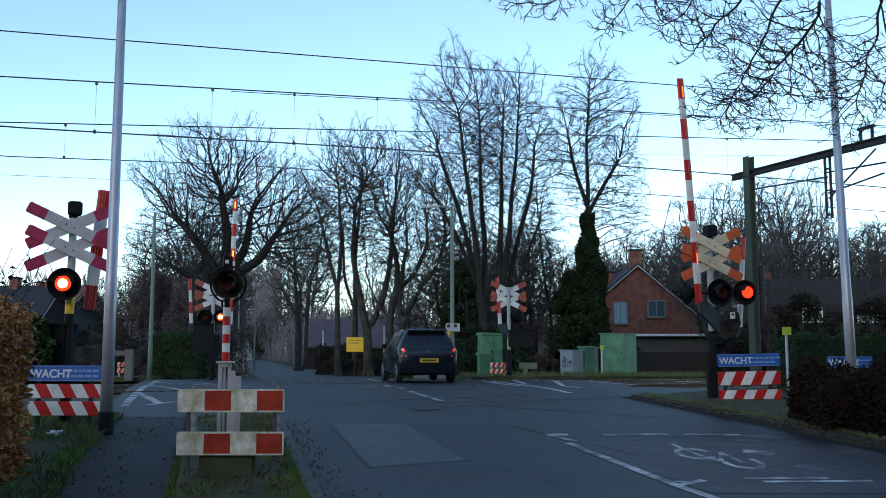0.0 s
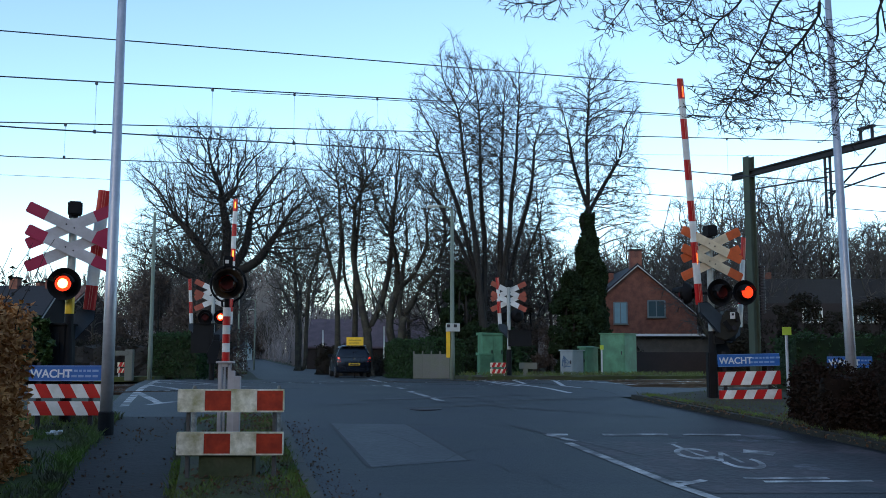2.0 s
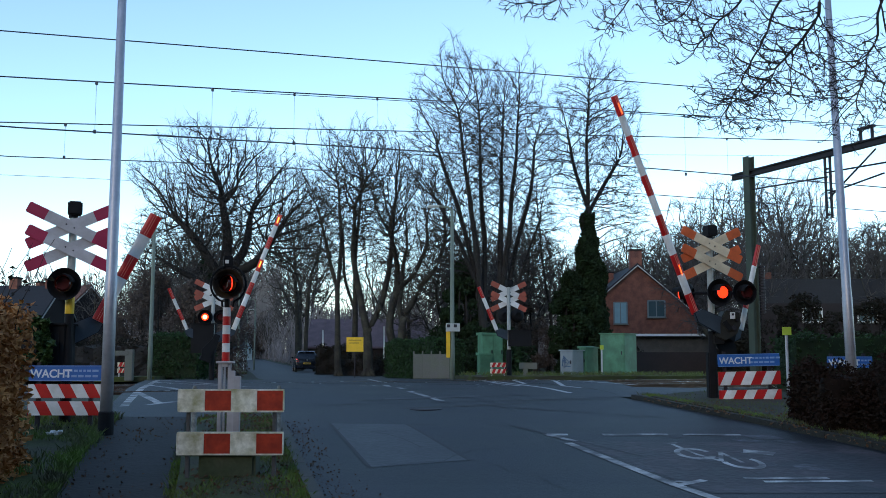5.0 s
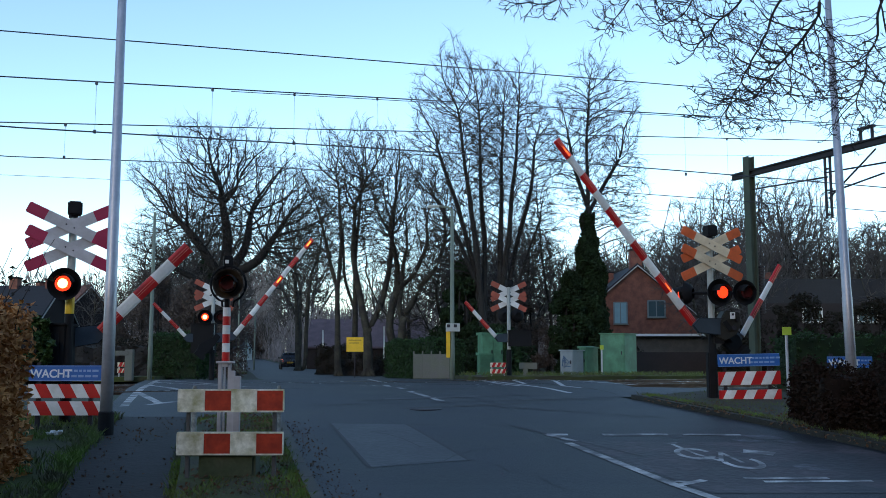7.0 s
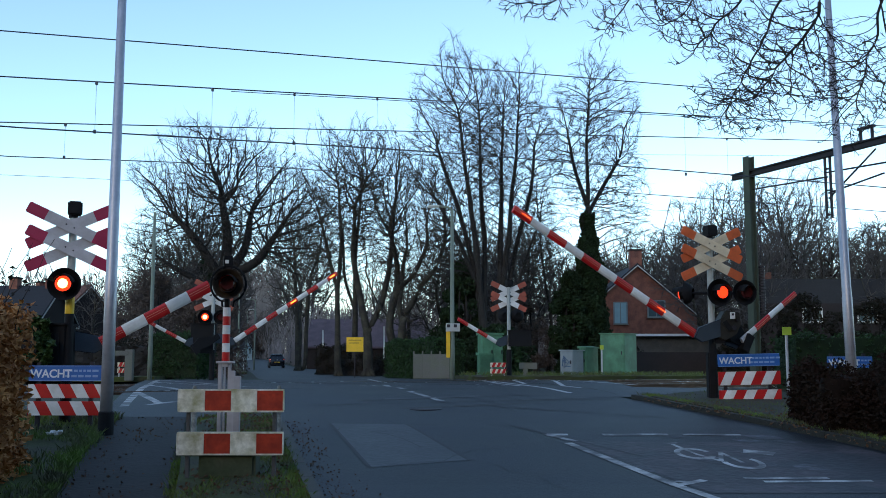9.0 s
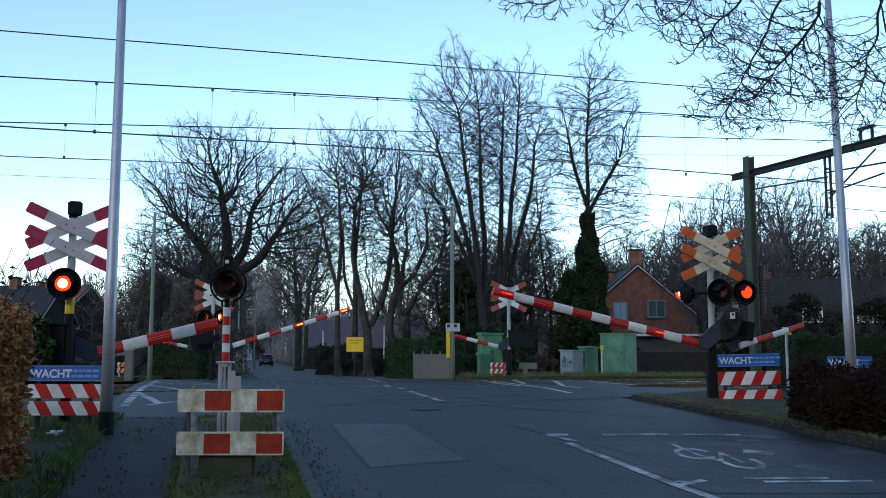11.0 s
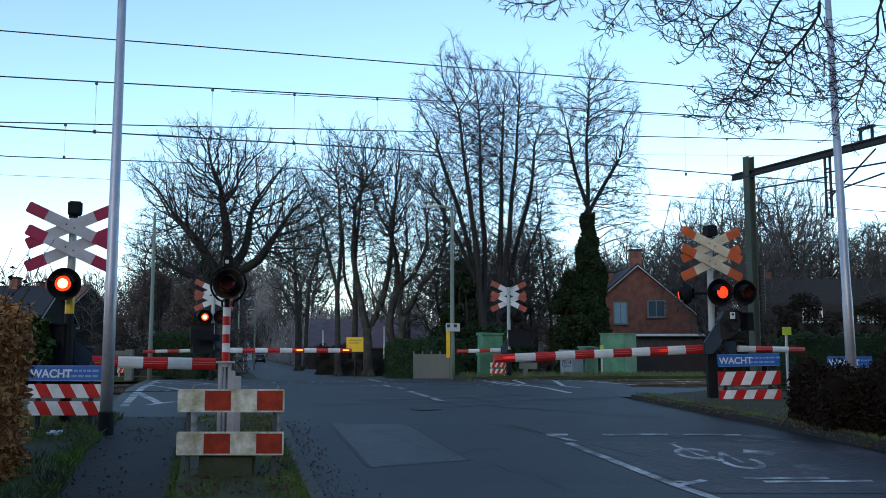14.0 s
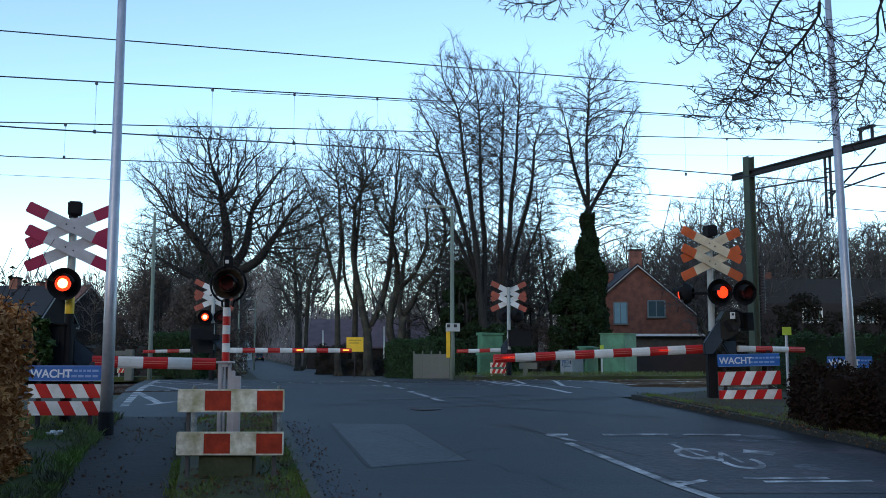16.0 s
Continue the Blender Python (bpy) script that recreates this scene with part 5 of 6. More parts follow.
bare_tree(-1.5, 48.5, [[(0, 0, -0.3), (-0.6, 0, 1.7), (-0.5, 0, 3.0), (0.2, 0, 4.4), (1.2, 0.1, 5.2), (1.6, 0, 7.0)], [(-0.6, 0, 1.9), (-0.9, 0.3, 3.8), (-0.4, 0.3, 6.2)], [(0.1, 0, -0.2), (0.9, 0, 1.6), (1.9, 0.1, 2.6), (2.6, 0, 4.0)]], [((0.9, 0, 7.2), (2.7, 2.0, 4.0), 1.0, 2.9)], 3200, 0.25, 16, "crooked bare tree leaning over the hedge", bark=BARKGREEN, kill=0.29, jitter=0.42, wander=0.22)
# tall stems that rise like a vase
VASE = [[(0, 0, -0.3), (0.05, 0, 2.5), (-0.4, 0.1, 5.0), (-1.3, 0.2, 8.6), (-2.2, 0.2, 11.2)], [(0, 0, 2.6), (-0.3, -0.3, 6.0), (-0.9, -0.5, 10.0), (-1.2, -0.5, 13.0)], [(0.05, 0, 3.0), (0.1, 0.4, 6.5), (-0.1, 0.7, 10.5), (-0.2, 0.8, 13.5)],
        [(-0.2, 0, 4.2), (-1.2, -0.2, 6.6), (-2.5, -0.3, 9.0)]]
bare_tree(1.95, 46, VASE, [((-1.3, 0, 10.8), (2.6, 2.0, 5.2), 1.0, 4.6), ((-1.6, 0, 6.8), (1.9, 1.4, 2.4), 0.2, 4.2)], 7020, 0.24, 21, "tall bare tree with several stems rising like a vase", kill=0.24, lift=0.5, jitter=0.2, wander=0.05, step=0.22)
bare_tree(2.95, 46.4, [[(-0.2, 0, -0.3), (-0.2, 0, 4.0), (-0.1, 0, 8.0), (0.0, 0.1, 13.2)], [(-0.2, 0, 3.6), (0.3, -0.3, 7.0), (0.7, -0.4, 11.0), (0.8, -0.5, 13.4)], [(0, 0, 3.0), (0.6, 0.4, 6.2), (1.5, 0.6, 9.6), (1.7, 0.6, 11.6)], [(0.1, 0, 2.6), (0.9, 0, 5.0), (1.9, -0.1, 7.8)]],
          [((0.6, 0, 10.8), (2.3, 2.0, 5.2), 1.0, 4.6), ((1.2, 0, 6.4), (1.5, 1.4, 2.4), 0.2, 3.6)], 7020, 0.24, 22, "tall bare tree with several stems rising like a vase", kill=0.24, lift=0.5, jitter=0.2, wander=0.05, step=0.22)
bare_tree(7.4, 48, [[(0, 0, -0.3), (0, 0, 5.0), (0.05, 0, 9.0), (0.0, 0.1, 12.0), (0.2, 0, 14.6)], [(0, 0, 8.2), (0.8, 0.2, 9.6), (1.8, 0.2, 11.2)], [(0, 0, 8.6), (-0.6, -0.2, 10.2), (-1.0, -0.2, 12.2)]],
          [((0.4, 0, 11.6), (2.6, 1.9, 4.7), 1.0, 7.2), ((1.9, 0, 8.2), (1.5, 1.2, 2.2), 0.2, 5.0)], 6500, 0.26, 23, "tall bare tree with an ivy-covered trunk", kill=0.24, lift=0.34, jitter=0.22, step=0.22)
bare_tree(5.5, 50, [[(0, 0, -0.3), (0.2, 0, 3.0), (-0.2, 0, 6.0), (-0.5, 0, 9.5)]], [((-0.2, 0, 7.0), (1.4, 1.2, 3.6), 1.0, 2.6)], 1820, 0.12, 24, "thin bare understorey tree by the cabinets", tip=0.009)
bare_tree(4.3, 52, [[(0, 0, -0.3), (-0.2, 0, 2.0), (0.3, 0, 4.0)], [(0.1, 0, 1.0), (1.0, 0, 3.4)]], [((0, 0, 4.6), (2.2, 1.5, 3.2), 1.0, 1.2)], 2400, 0.16, 25, "bare understorey tree by the cabinets", tip=0.01, bark=BARKGREEN, jitter=0.4)
bare_tree(-0.2, 53, [[(0, 0, -0.3), (0.3, 0, 2.0), (-0.2, 0, 4.5)], [(0.1, 0, 1.0), (-1.0, 0, 3.4)]], [((0.2, 0, 5.0), (2.6, 1.6, 3.4), 1.0, 1.4)], 1300, 0.18, 26, "bare understorey tree behind the hedge", tip=0.01, bark=BARKGREEN, jitter=0.4)

# distant bare trees, a few kinds repeated, their twigs paled for haze
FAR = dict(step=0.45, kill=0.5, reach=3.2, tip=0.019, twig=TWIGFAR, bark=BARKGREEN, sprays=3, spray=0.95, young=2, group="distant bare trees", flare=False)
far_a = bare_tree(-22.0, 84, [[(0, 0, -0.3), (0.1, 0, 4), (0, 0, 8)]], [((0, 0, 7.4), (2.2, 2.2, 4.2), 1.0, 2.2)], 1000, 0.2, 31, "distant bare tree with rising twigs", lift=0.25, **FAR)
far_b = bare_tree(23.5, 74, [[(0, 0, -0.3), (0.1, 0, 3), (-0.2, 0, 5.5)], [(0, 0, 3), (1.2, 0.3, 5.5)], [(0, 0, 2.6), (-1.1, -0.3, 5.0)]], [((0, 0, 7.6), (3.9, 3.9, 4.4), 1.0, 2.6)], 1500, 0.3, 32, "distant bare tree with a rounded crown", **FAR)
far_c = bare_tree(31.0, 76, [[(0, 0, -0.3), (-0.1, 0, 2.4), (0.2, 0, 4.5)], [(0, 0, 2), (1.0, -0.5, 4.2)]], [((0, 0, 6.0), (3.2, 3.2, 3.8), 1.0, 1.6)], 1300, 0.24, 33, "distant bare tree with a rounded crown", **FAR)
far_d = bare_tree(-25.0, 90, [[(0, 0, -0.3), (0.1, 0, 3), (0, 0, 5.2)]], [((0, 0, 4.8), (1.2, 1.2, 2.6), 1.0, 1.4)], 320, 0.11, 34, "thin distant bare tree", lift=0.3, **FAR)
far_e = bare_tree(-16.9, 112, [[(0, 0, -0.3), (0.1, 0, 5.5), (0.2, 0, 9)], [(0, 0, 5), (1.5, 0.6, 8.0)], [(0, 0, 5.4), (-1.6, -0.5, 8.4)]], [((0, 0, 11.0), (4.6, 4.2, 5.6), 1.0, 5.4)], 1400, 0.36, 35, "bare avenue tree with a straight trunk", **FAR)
rng = random.Random(77)
SPOTS = [("b", -51, 243), ("b", -54, 246), ("b", -48, 241), ("b", -57, 250), ("b", -45.5, 238), ("b", -53, 256), ("b", -49.5, 252), ("c", 18.0, 64), ("b", 16.0, 88), ("b", 26, 96), ("b", 34, 96), ("b", -24.4, 104), ("b", -28.6, 116), ("b", -34.4, 138),
         ("b", 19.5, 82), ("b", 27.5, 72), ("a", 21, 80), ("c", 35.5, 74), ("b", 36, 78), ("c", 31.5, 67), ("c", 40, 76), ("a", 25.5, 70), ("c", 18.5, 76), ("a", 33.0, 72), ("b", 31, 84), ("c", 16.5, 84), ("a", 29.5, 72), ("b", 23, 90), ("c", 22.5, 68), ("b", 41, 88), ("a", 36.5, 70), ("b", 13, 92), ("b", 17, 100),
         ("a", -24.5, 78), ("d", -26.5, 80), ("d", -23.5, 72), ("a", -28.5, 95), ("d", -30.5, 86), ("d", -21.5, 68), ("d", -24.2, 66), ("d", -27.8, 74), ("d", -19.8, 70), ("c", -20.5, 88), ("c", -17.5, 66),
         ("c", 1.5, 78), ("a", 5.0, 80), ("c", 11.0, 78), ("c", 4.5, 64), ("c", 1.6, 60), 
         ("b", -27.0, 122), ("a", -31.5, 140), ("a", -26.5, 150), ("b", -37.5, 165), ("a", -33.5, 172), ("b", -43, 195), ("a", -29.5, 190), ("b", -48, 160), ("b", -39, 130), ("b", -33, 110), ("b", -22.5, 98),
         ("b", -50, 230), ("b", -56, 215), ("b", -43, 235), ("b", -36, 225), ("b", -62, 240), ("b", -28, 215)]
SPOTS += [("e", -1.86 - 0.223 * (y - 26.5) + s, y + i) for i, y in enumerate((78, 100, 124, 150, 182)) for s in (-6.4, 6.4) if s < 0 or y > 120]
SPOTS += [("c", 5.6, 70), ("b", 7.6, 80), ("c", 3.2, 66), ("c", 12.5, 80), ("b", -6.0, 99), ("c", 0.2, 76), ("b", 3, 98), ("c", -3.0, 84), ("c", -8.6, 104), ("e", 28.5, 78), ("e", 31, 84), ("e", 26, 82), ("e", 24, 86), ("b", 22, 78), ("b", 19.5, 79), ("b", 35, 78), ("b", 38, 80), ("b", 37, 73), ("b", 16.5, 82), ("c", 14, 84)]
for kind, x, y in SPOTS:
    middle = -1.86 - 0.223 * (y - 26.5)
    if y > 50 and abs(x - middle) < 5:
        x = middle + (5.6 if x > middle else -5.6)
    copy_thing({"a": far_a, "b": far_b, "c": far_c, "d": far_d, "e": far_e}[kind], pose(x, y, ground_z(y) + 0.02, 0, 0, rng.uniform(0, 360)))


# far woods: thin upright twigs in a wide uneven belt, coloured pale with haze
def far_woods(n, seed):
    r = random.Random(seed)
    vs, fs = [], []
    for _ in range(n):
        y = r.uniform(95, 260)
        x = y * r.uniform(-0.62, 0.62)
        u = x / y
        top = (7.0 if -0.178 < u < 0.14 else 20.0 if y > 170 and -0.27 < u < -0.16 else 9.5) + 2.5 * noise.noise(Vector((x * 0.06, y * 0.02, 1))) + 1.5 * noise.noise(Vector((x * 0.3, y * 0.1, 4)))
        z = top * (r.random() ** 1.6)
        if y < 232 and -6.5 < x + 1.86 + 0.223 * (y - 26.5) < 4.2:
            continue
        ln = r.uniform(0.8, 2.2)
        d = Vector((r.gauss(0, 0.45), r.gauss(0, 0.45), 1)).normalized() * ln
        w = Vector((r.uniform(0.03, 0.08), r.uniform(-0.03, 0.03), 0))
        k = len(vs)
        p = Vector((x, y, z))
        vs += [p - w, p + w, p + d]
        fs.append((k, k + 1, k + 2))
    for _ in range(14000):
        y = r.uniform(234, 300)
        p = Vector((y * r.uniform(-0.27, -0.17), y, 24 * r.random() ** 1.2))
        w = Vector((r.uniform(0.07, 0.16), 0, 0))
        k = len(vs)
        vs += [p - w, p + w, p + Vector((r.gauss(0, 0.6), 0, r.uniform(1.2, 3)))]
        fs.append((k, k + 1, k + 2))
    for _ in range(700):
        y = r.uniform(100, 260)
        x = y * r.uniform(-0.62, 0.62)
        if y < 232 and -6.5 < x + 1.86 + 0.223 * (y - 26.5) < 4.2:
            continue
        k = len(vs)
        q = r.uniform(0.12, 0.25)
        vs += [Vector((x - q, y, -0.1)), Vector((x + q, y, -0.1)), Vector((x, y + q, -0.1)), Vector((x + r.gauss(0, 0.5), y, r.uniform(6, 10)))]
        fs += [(k, k + 1, k + 3), (k + 1, k + 2, k + 3), (k + 2, k, k + 3)]
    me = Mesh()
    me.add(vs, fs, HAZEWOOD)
    tagged(me.object("far_woods"), "distant winter woods in haze-paled grey-brown", "woods", kind="stuff")


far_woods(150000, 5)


# ---- leaves, hedges, grass ----
def leaves(name, n, place, size, mat, seed, parent=None, label="", category="", kind="", droop=0.0):
    """n small folded leaves at the points that place(rng) gives."""
    rng = random.Random(seed)
    vs, fs = [], []
    for _ in range(n):
        p = place(rng)
        d = Vector((rng.gauss(0, 1), rng.gauss(0, 1), rng.gauss(-droop, 0.8))).normalized()
        u = d.orthogonal().normalized()
        u.rotate(Matrix.Rotation(rng.uniform(0, 6.28), 3, d))
        s = size * rng.uniform(0.6, 1.3)
        w = d.cross(u) * s * 0.15
        k = len(vs)
        vs += [p - d * s * 0.5, p + u * s * 0.32 + w, p + d * s * 0.5, p - u * s * 0.32 + w]
        fs += [(k, k + 1, k + 2), (k, k + 2, k + 3)]
    me = Mesh()
    me.add(vs, fs, mat)
    ob = me.object(name, parent)
    return tagged(ob, label, category, kind=kind)


def hedge(x0, x1, y0, y1, z0, h, leaf, mat, core, n, seed, label, bulge=0.08, name="hedge", at=None):
    """A clipped hedge: a rough inner mass with a skin of leaves."""
    hd = empty(name, at or pose(0, 0, 0), label, "hedge", "hedges")
    rng = random.Random(seed)
    me = Mesh()
    vs, fs = [], []
    nx, nz = 14, 6
    q = bulge
    for face in range(5):
        for i in range(nx + 1):
            for k in range(nz + 1):
                u, v = i / nx, k / nz
                p = {0: (x0 + u * (x1 - x0), y0, z0 + v * h), 1: (x0 + u * (x1 - x0), y1, z0 + v * h), 2: (x0, y0 + u * (y1 - y0), z0 + v * h), 3: (x1, y0 + u * (y1 - y0), z0 + v * h),
                     4: (x0 + u * (x1 - x0), y0 + v * (y1 - y0), z0 + h)}[face]
                nz_ = noise.noise(Vector(p) * 2.0 + Vector((seed, 0, 0))) * q
                c = Vector(((x0 + x1) / 2, (y0 + y1) / 2, z0 + h * 0.4))
                vs.append(Vector(p) + (c - Vector(p)).normalized() * (0.1 + nz_))
        b = face * (nx + 1) * (nz + 1)
        fs += [(b + i * (nz + 1) + k, b + (i + 1) * (nz + 1) + k, b + (i + 1) * (nz + 1) + k + 1, b + i * (nz + 1) + k + 1) for i in range(nx) for k in range(nz)]
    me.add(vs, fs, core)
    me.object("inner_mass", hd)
    ax, ay, az = (x1 - x0) * h, (y1 - y0) * h, (x1 - x0) * (y1 - y0)

    def place(r):
        t = r.uniform(0, 2 * ax + 2 * ay + az)
        if t < 2 * ax:
            p = Vector((r.uniform(x0, x1), y0 if t < ax * 1.2 else y1, z0 + r.random() * h))
        elif t < 2 * ax + 2 * ay:
            p = Vector((x0 if r.random() < 0.5 else x1, r.uniform(y0, y1), z0 + r.random() * h))
        else:
            p = Vector((r.uniform(x0, x1), r.uniform(y0, y1), z0 + h))
        k = noise.noise(p * 1.7 + Vector((seed, 3, 0))) * q * 1.6
        return p + Vector((r.gauss(0, 0.05), r.gauss(0, 0.05) - k * 0.4, r.gauss(0, 0.05) + k))
    leaves("foliage", n, place, leaf, mat, seed, hd)
    return hd


hedge(-8.0, -4.52, 6.0, 10.4, 0.2, 1.86, 0.085, BEECH, BEECH, 30000, 41, "brown beech hedge holding its withered leaves", bulge=0.09)
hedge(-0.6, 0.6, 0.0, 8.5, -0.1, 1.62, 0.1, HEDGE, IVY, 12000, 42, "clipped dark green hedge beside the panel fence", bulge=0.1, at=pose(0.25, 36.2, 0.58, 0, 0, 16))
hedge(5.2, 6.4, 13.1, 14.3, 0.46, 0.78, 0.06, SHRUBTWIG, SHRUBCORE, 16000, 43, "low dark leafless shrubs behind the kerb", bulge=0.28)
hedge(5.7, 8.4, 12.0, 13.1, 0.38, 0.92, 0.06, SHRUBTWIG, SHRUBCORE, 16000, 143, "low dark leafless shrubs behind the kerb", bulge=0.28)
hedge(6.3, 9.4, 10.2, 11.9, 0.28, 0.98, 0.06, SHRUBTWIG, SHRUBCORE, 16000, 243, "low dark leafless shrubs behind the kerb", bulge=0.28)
# unseen further run of the shrubs, added to darken the near right corner
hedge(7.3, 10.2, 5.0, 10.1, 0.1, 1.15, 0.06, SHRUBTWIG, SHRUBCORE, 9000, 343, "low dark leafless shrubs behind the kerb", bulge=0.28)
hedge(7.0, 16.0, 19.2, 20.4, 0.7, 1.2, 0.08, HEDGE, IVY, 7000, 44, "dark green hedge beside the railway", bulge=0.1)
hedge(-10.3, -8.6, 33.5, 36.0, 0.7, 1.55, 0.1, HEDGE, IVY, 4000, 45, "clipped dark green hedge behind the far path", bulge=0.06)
hedge(-15.5, -11.0, 36.0, 39.0, 0.6, 1.3, 0.1, DARKLEAF, BARK, 4000, 46, "dark leafless hedge behind the far path", bulge=0.3)
hedge(-7.5, -5.6, 56.5, 59.5, 0.3, 1.6, 0.14, DARKLEAF, BARK, 3000, 47, "dark brown shrub at the corner of the side road", bulge=0.3)
hedge(-5.6, -3.0, 50.5, 54, 0.4, 0.9, 0.12, DARKLEAF, BARK, 2500, 48, "dark brown shrub at the corner of the side road", bulge=0.3)


def shrub(x, y, z0, rx, ry, h, n, leaf, mat, seed, label, taper=0.0, name="shrub", category="shrub", clump_count=70):
    """A rounded or pointed evergreen mass: clumped leaves round a dark core, on short stems."""
    s = empty(name, pose(x, y, z0), label, category, "shrubs")
    me = Mesh()
    rng = random.Random(seed)
    for k in range(5):
        a = k * 1.3
        me.tube([Vector((0, 0, -0.1)), Vector((math.cos(a) * rx * 0.3, math.sin(a) * ry * 0.3, h * 0.5)), Vector((math.cos(a) * rx * 0.25 * (1 - taper), math.sin(a) * ry * 0.25, h * 0.85))], [0.09, 0.06, 0.02], BARK, 5)
    me.object("stem", s)
    clumps = []
    for _ in range(clump_count):
        v = rng.random()
        wd = math.sin(math.pi * min(1, 0.12 + v * 0.88)) ** 0.5 * (1 - taper * v)
        a = rng.uniform(0, 6.28)
        q = math.sqrt(rng.random())
        clumps.append((Vector((math.cos(a) * rx * wd * q, math.sin(a) * ry * wd * q, v * h)), rng.uniform(0.2, 0.4) * min(rx, ry)))

    def place(r):
        c, q = clumps[r.randrange(len(clumps))]
        d = Vector((r.gauss(0, 1), r.gauss(0, 1), r.gauss(0, 1))).normalized()
        return c + d * q * r.uniform(0.6, 1.05)
    leaves("foliage", n, place, leaf, mat, seed, s)
    return s


ivy = empty("ivy", pose(7.4, 48, 0.5), "dense dark ivy climbing the tall tree", "ivy", "shrubs")
me = Mesh()
for k in range(7):
    a = k * 0.9
    me.tube([Vector((math.cos(a + z * 0.3) * (0.34 - z * 0.008), math.sin(a + z * 0.3) * (0.34 - z * 0.008), z)) for z in (-0.2, 2, 4, 6, 7.6)], [0.05, 0.045, 0.04, 0.03, 0.015], BARK, 5)
me.object("stem", ivy)


def ivy_place(r):
    z = 8.1 * r.random() ** 0.9
    a = r.uniform(0, 6.28)
    q = 0.7 + 0.34 * noise.noise(Vector((math.cos(a) * 1.2, math.sin(a) * 1.2, z * 0.9))) + 0.55 * max(0, 1 - z / 4.5) - 0.5 * max(0, z - 5.4) / 2.7
    q *= r.uniform(0.72, 1.08)
    return Vector((math.cos(a) * q, math.sin(a) * q, z + r.gauss(0, 0.1)))


leaves("foliage", 32000, ivy_place, 0.17, IVY, 51, ivy, droop=0.6)
shrub(6.3, 47.2, 0.5, 1.15, 1.0, 5.0, 16000, 0.18, IVY, 52, "dark evergreen shrub behind the cabinets", taper=0.45)
shrub(4.0, 50.0, 0.4, 2.2, 1.2, 4.4, 15000, 0.1, THICKET, 53, "brown leafless thicket behind the signal")
shrub(1.0, 46.5, 0.5, 1.15, 1.1, 5.6, 17000, 0.17, IVY, 54, "dark evergreen shrub behind the hedge", taper=0.35)
shrub(-52, 236, 0.3, 9.0, 2.5, 6.5, 9000, 0.5, THICKET, 154, "distant brown thicket at the end of the avenue", clump_count=160)
shrub(2.6, 44.0, 0.5, 1.6, 1.0, 2.2, 9000, 0.15, IVY, 152, "dark evergreen shrub behind the signal")
shrub(0.2, 47.5, 0.5, 1.2, 1.0, 2.4, 7000, 0.17, IVY, 153, "dark evergreen shrub behind the hedge")
shrub(2.4, 40, 0.55, 1.1, 1.0, 1.8, 4000, 0.14, HEDGE, 58, "dark evergreen shrub behind the green cabinet")
shrub(-15.2, 50, 0.5, 2.9, 2.0, 4.9, 24000, 0.11, THICKET, 55, "broad dark brown leafless thicket by the far path")
shrub(-11.5, 46, 0.5, 2.2, 1.6, 4.4, 22000, 0.11, THICKET, 56, "broad dark brown leafless thicket by the far path")
shrub(-16.5, 66, 0.5, 2.4, 1.8, 7.5, 7000, 0.16, IVY, 57, "pointed dark conifer behind the old oak", taper=0.8, name="conifer", category="tree")
shrub(-5.88, 13.6, 1.42, 0.36, 0.14, 0.66, 1500, 0.13, IVYLIT, 59, "green ivy growing over the barrier drive", name="ivy", category="ivy")
for i, (x, y, rx, h) in enumerate(((10.8, 60, 1.6, 2.0), (17.5, 56, 1.8, 2.2), (22, 58, 2.6, 4.6), (27.0, 59, 2.8, 4.4), (31.5, 60, 3, 4.8), (36, 57, 3, 4.2))):
    shrub(x, y, 0.35, rx, 1.4, h, 8000, 0.19, DARKLEAF, 61 + i, "dark garden shrub before the houses")


def blades(name, n, place, h, seed, label):
    rng = random.Random(seed)
    vs, fs = [], []
    for _ in range(n):
        p = place(rng)
        a = rng.uniform(0, 6.28)
        hh = h * rng.uniform(0.5, 1.4)
        u = Vector((math.cos(a), math.sin(a), 0)) * 0.006
        b = Vector((rng.gauss(0, 0.4), rng.gauss(0, 0.4), 0)) * hh
        k = len(vs)
        vs += [p - u, p + u, p + b * 0.4 + Vector((0, 0, hh * 0.6)) + u * 0.7, p + b + Vector((0, 0, hh))]
        fs += [(k, k + 1, k + 2), (k, k + 2, k + 3)]
    me = Mesh()
    me.add(vs, fs, BLADE)
    return tagged(me.object(name), label, "grass", kind="stuff")


def on(left, right, y0, y1, lift, keep=0.0):
    def place(r):
        for _ in range(12):
            y = y0 + (y1 - y0) * r.random()
            x = r.uniform(left(y), right(y))
            if noise.noise(Vector((x * 1.3, y * 0.8, 5))) > keep - 0.25:
                break
        return Vector((x, y, ground_z(y) + lift))
    return place


def near_line(edge, y0, y1, spread, lift):
    def place(r):
        y = r.uniform(y0, y1)
        return Vector((edge(y) + r.gauss(0, spread), y, ground_z(y) + lift))
    return place


blades("grass", 7000, on(ISLE_L, ISLE_R, 8.6, 15.0, 0.08, 0.1), 0.05, 71, "short green grass on the island")
blades("grass", 9000, on(line((9, -6.6), (16, -8)), line((9.34, -3.84), (11.2, -4.36), (15.3, -5.3)), 8.6, 15.2, 0.08, 0.1), 0.075, 72, "short green grass beside the footpath")
blades("grass", 5000, on(VERGE_R, line((9, 9), (20.2, 9)), 11.5, 19.8, 0.08, 0.1), 0.045, 73, "rough grass along the kerb")
blades("grass", 5000, on(line((30.2, 0.9), (33.5, 0.6)), line((30.2, 6.5), (33.5, 16)), 30.3, 38, 0.11), 0.14, 74, "grass strip beside the cabinets")


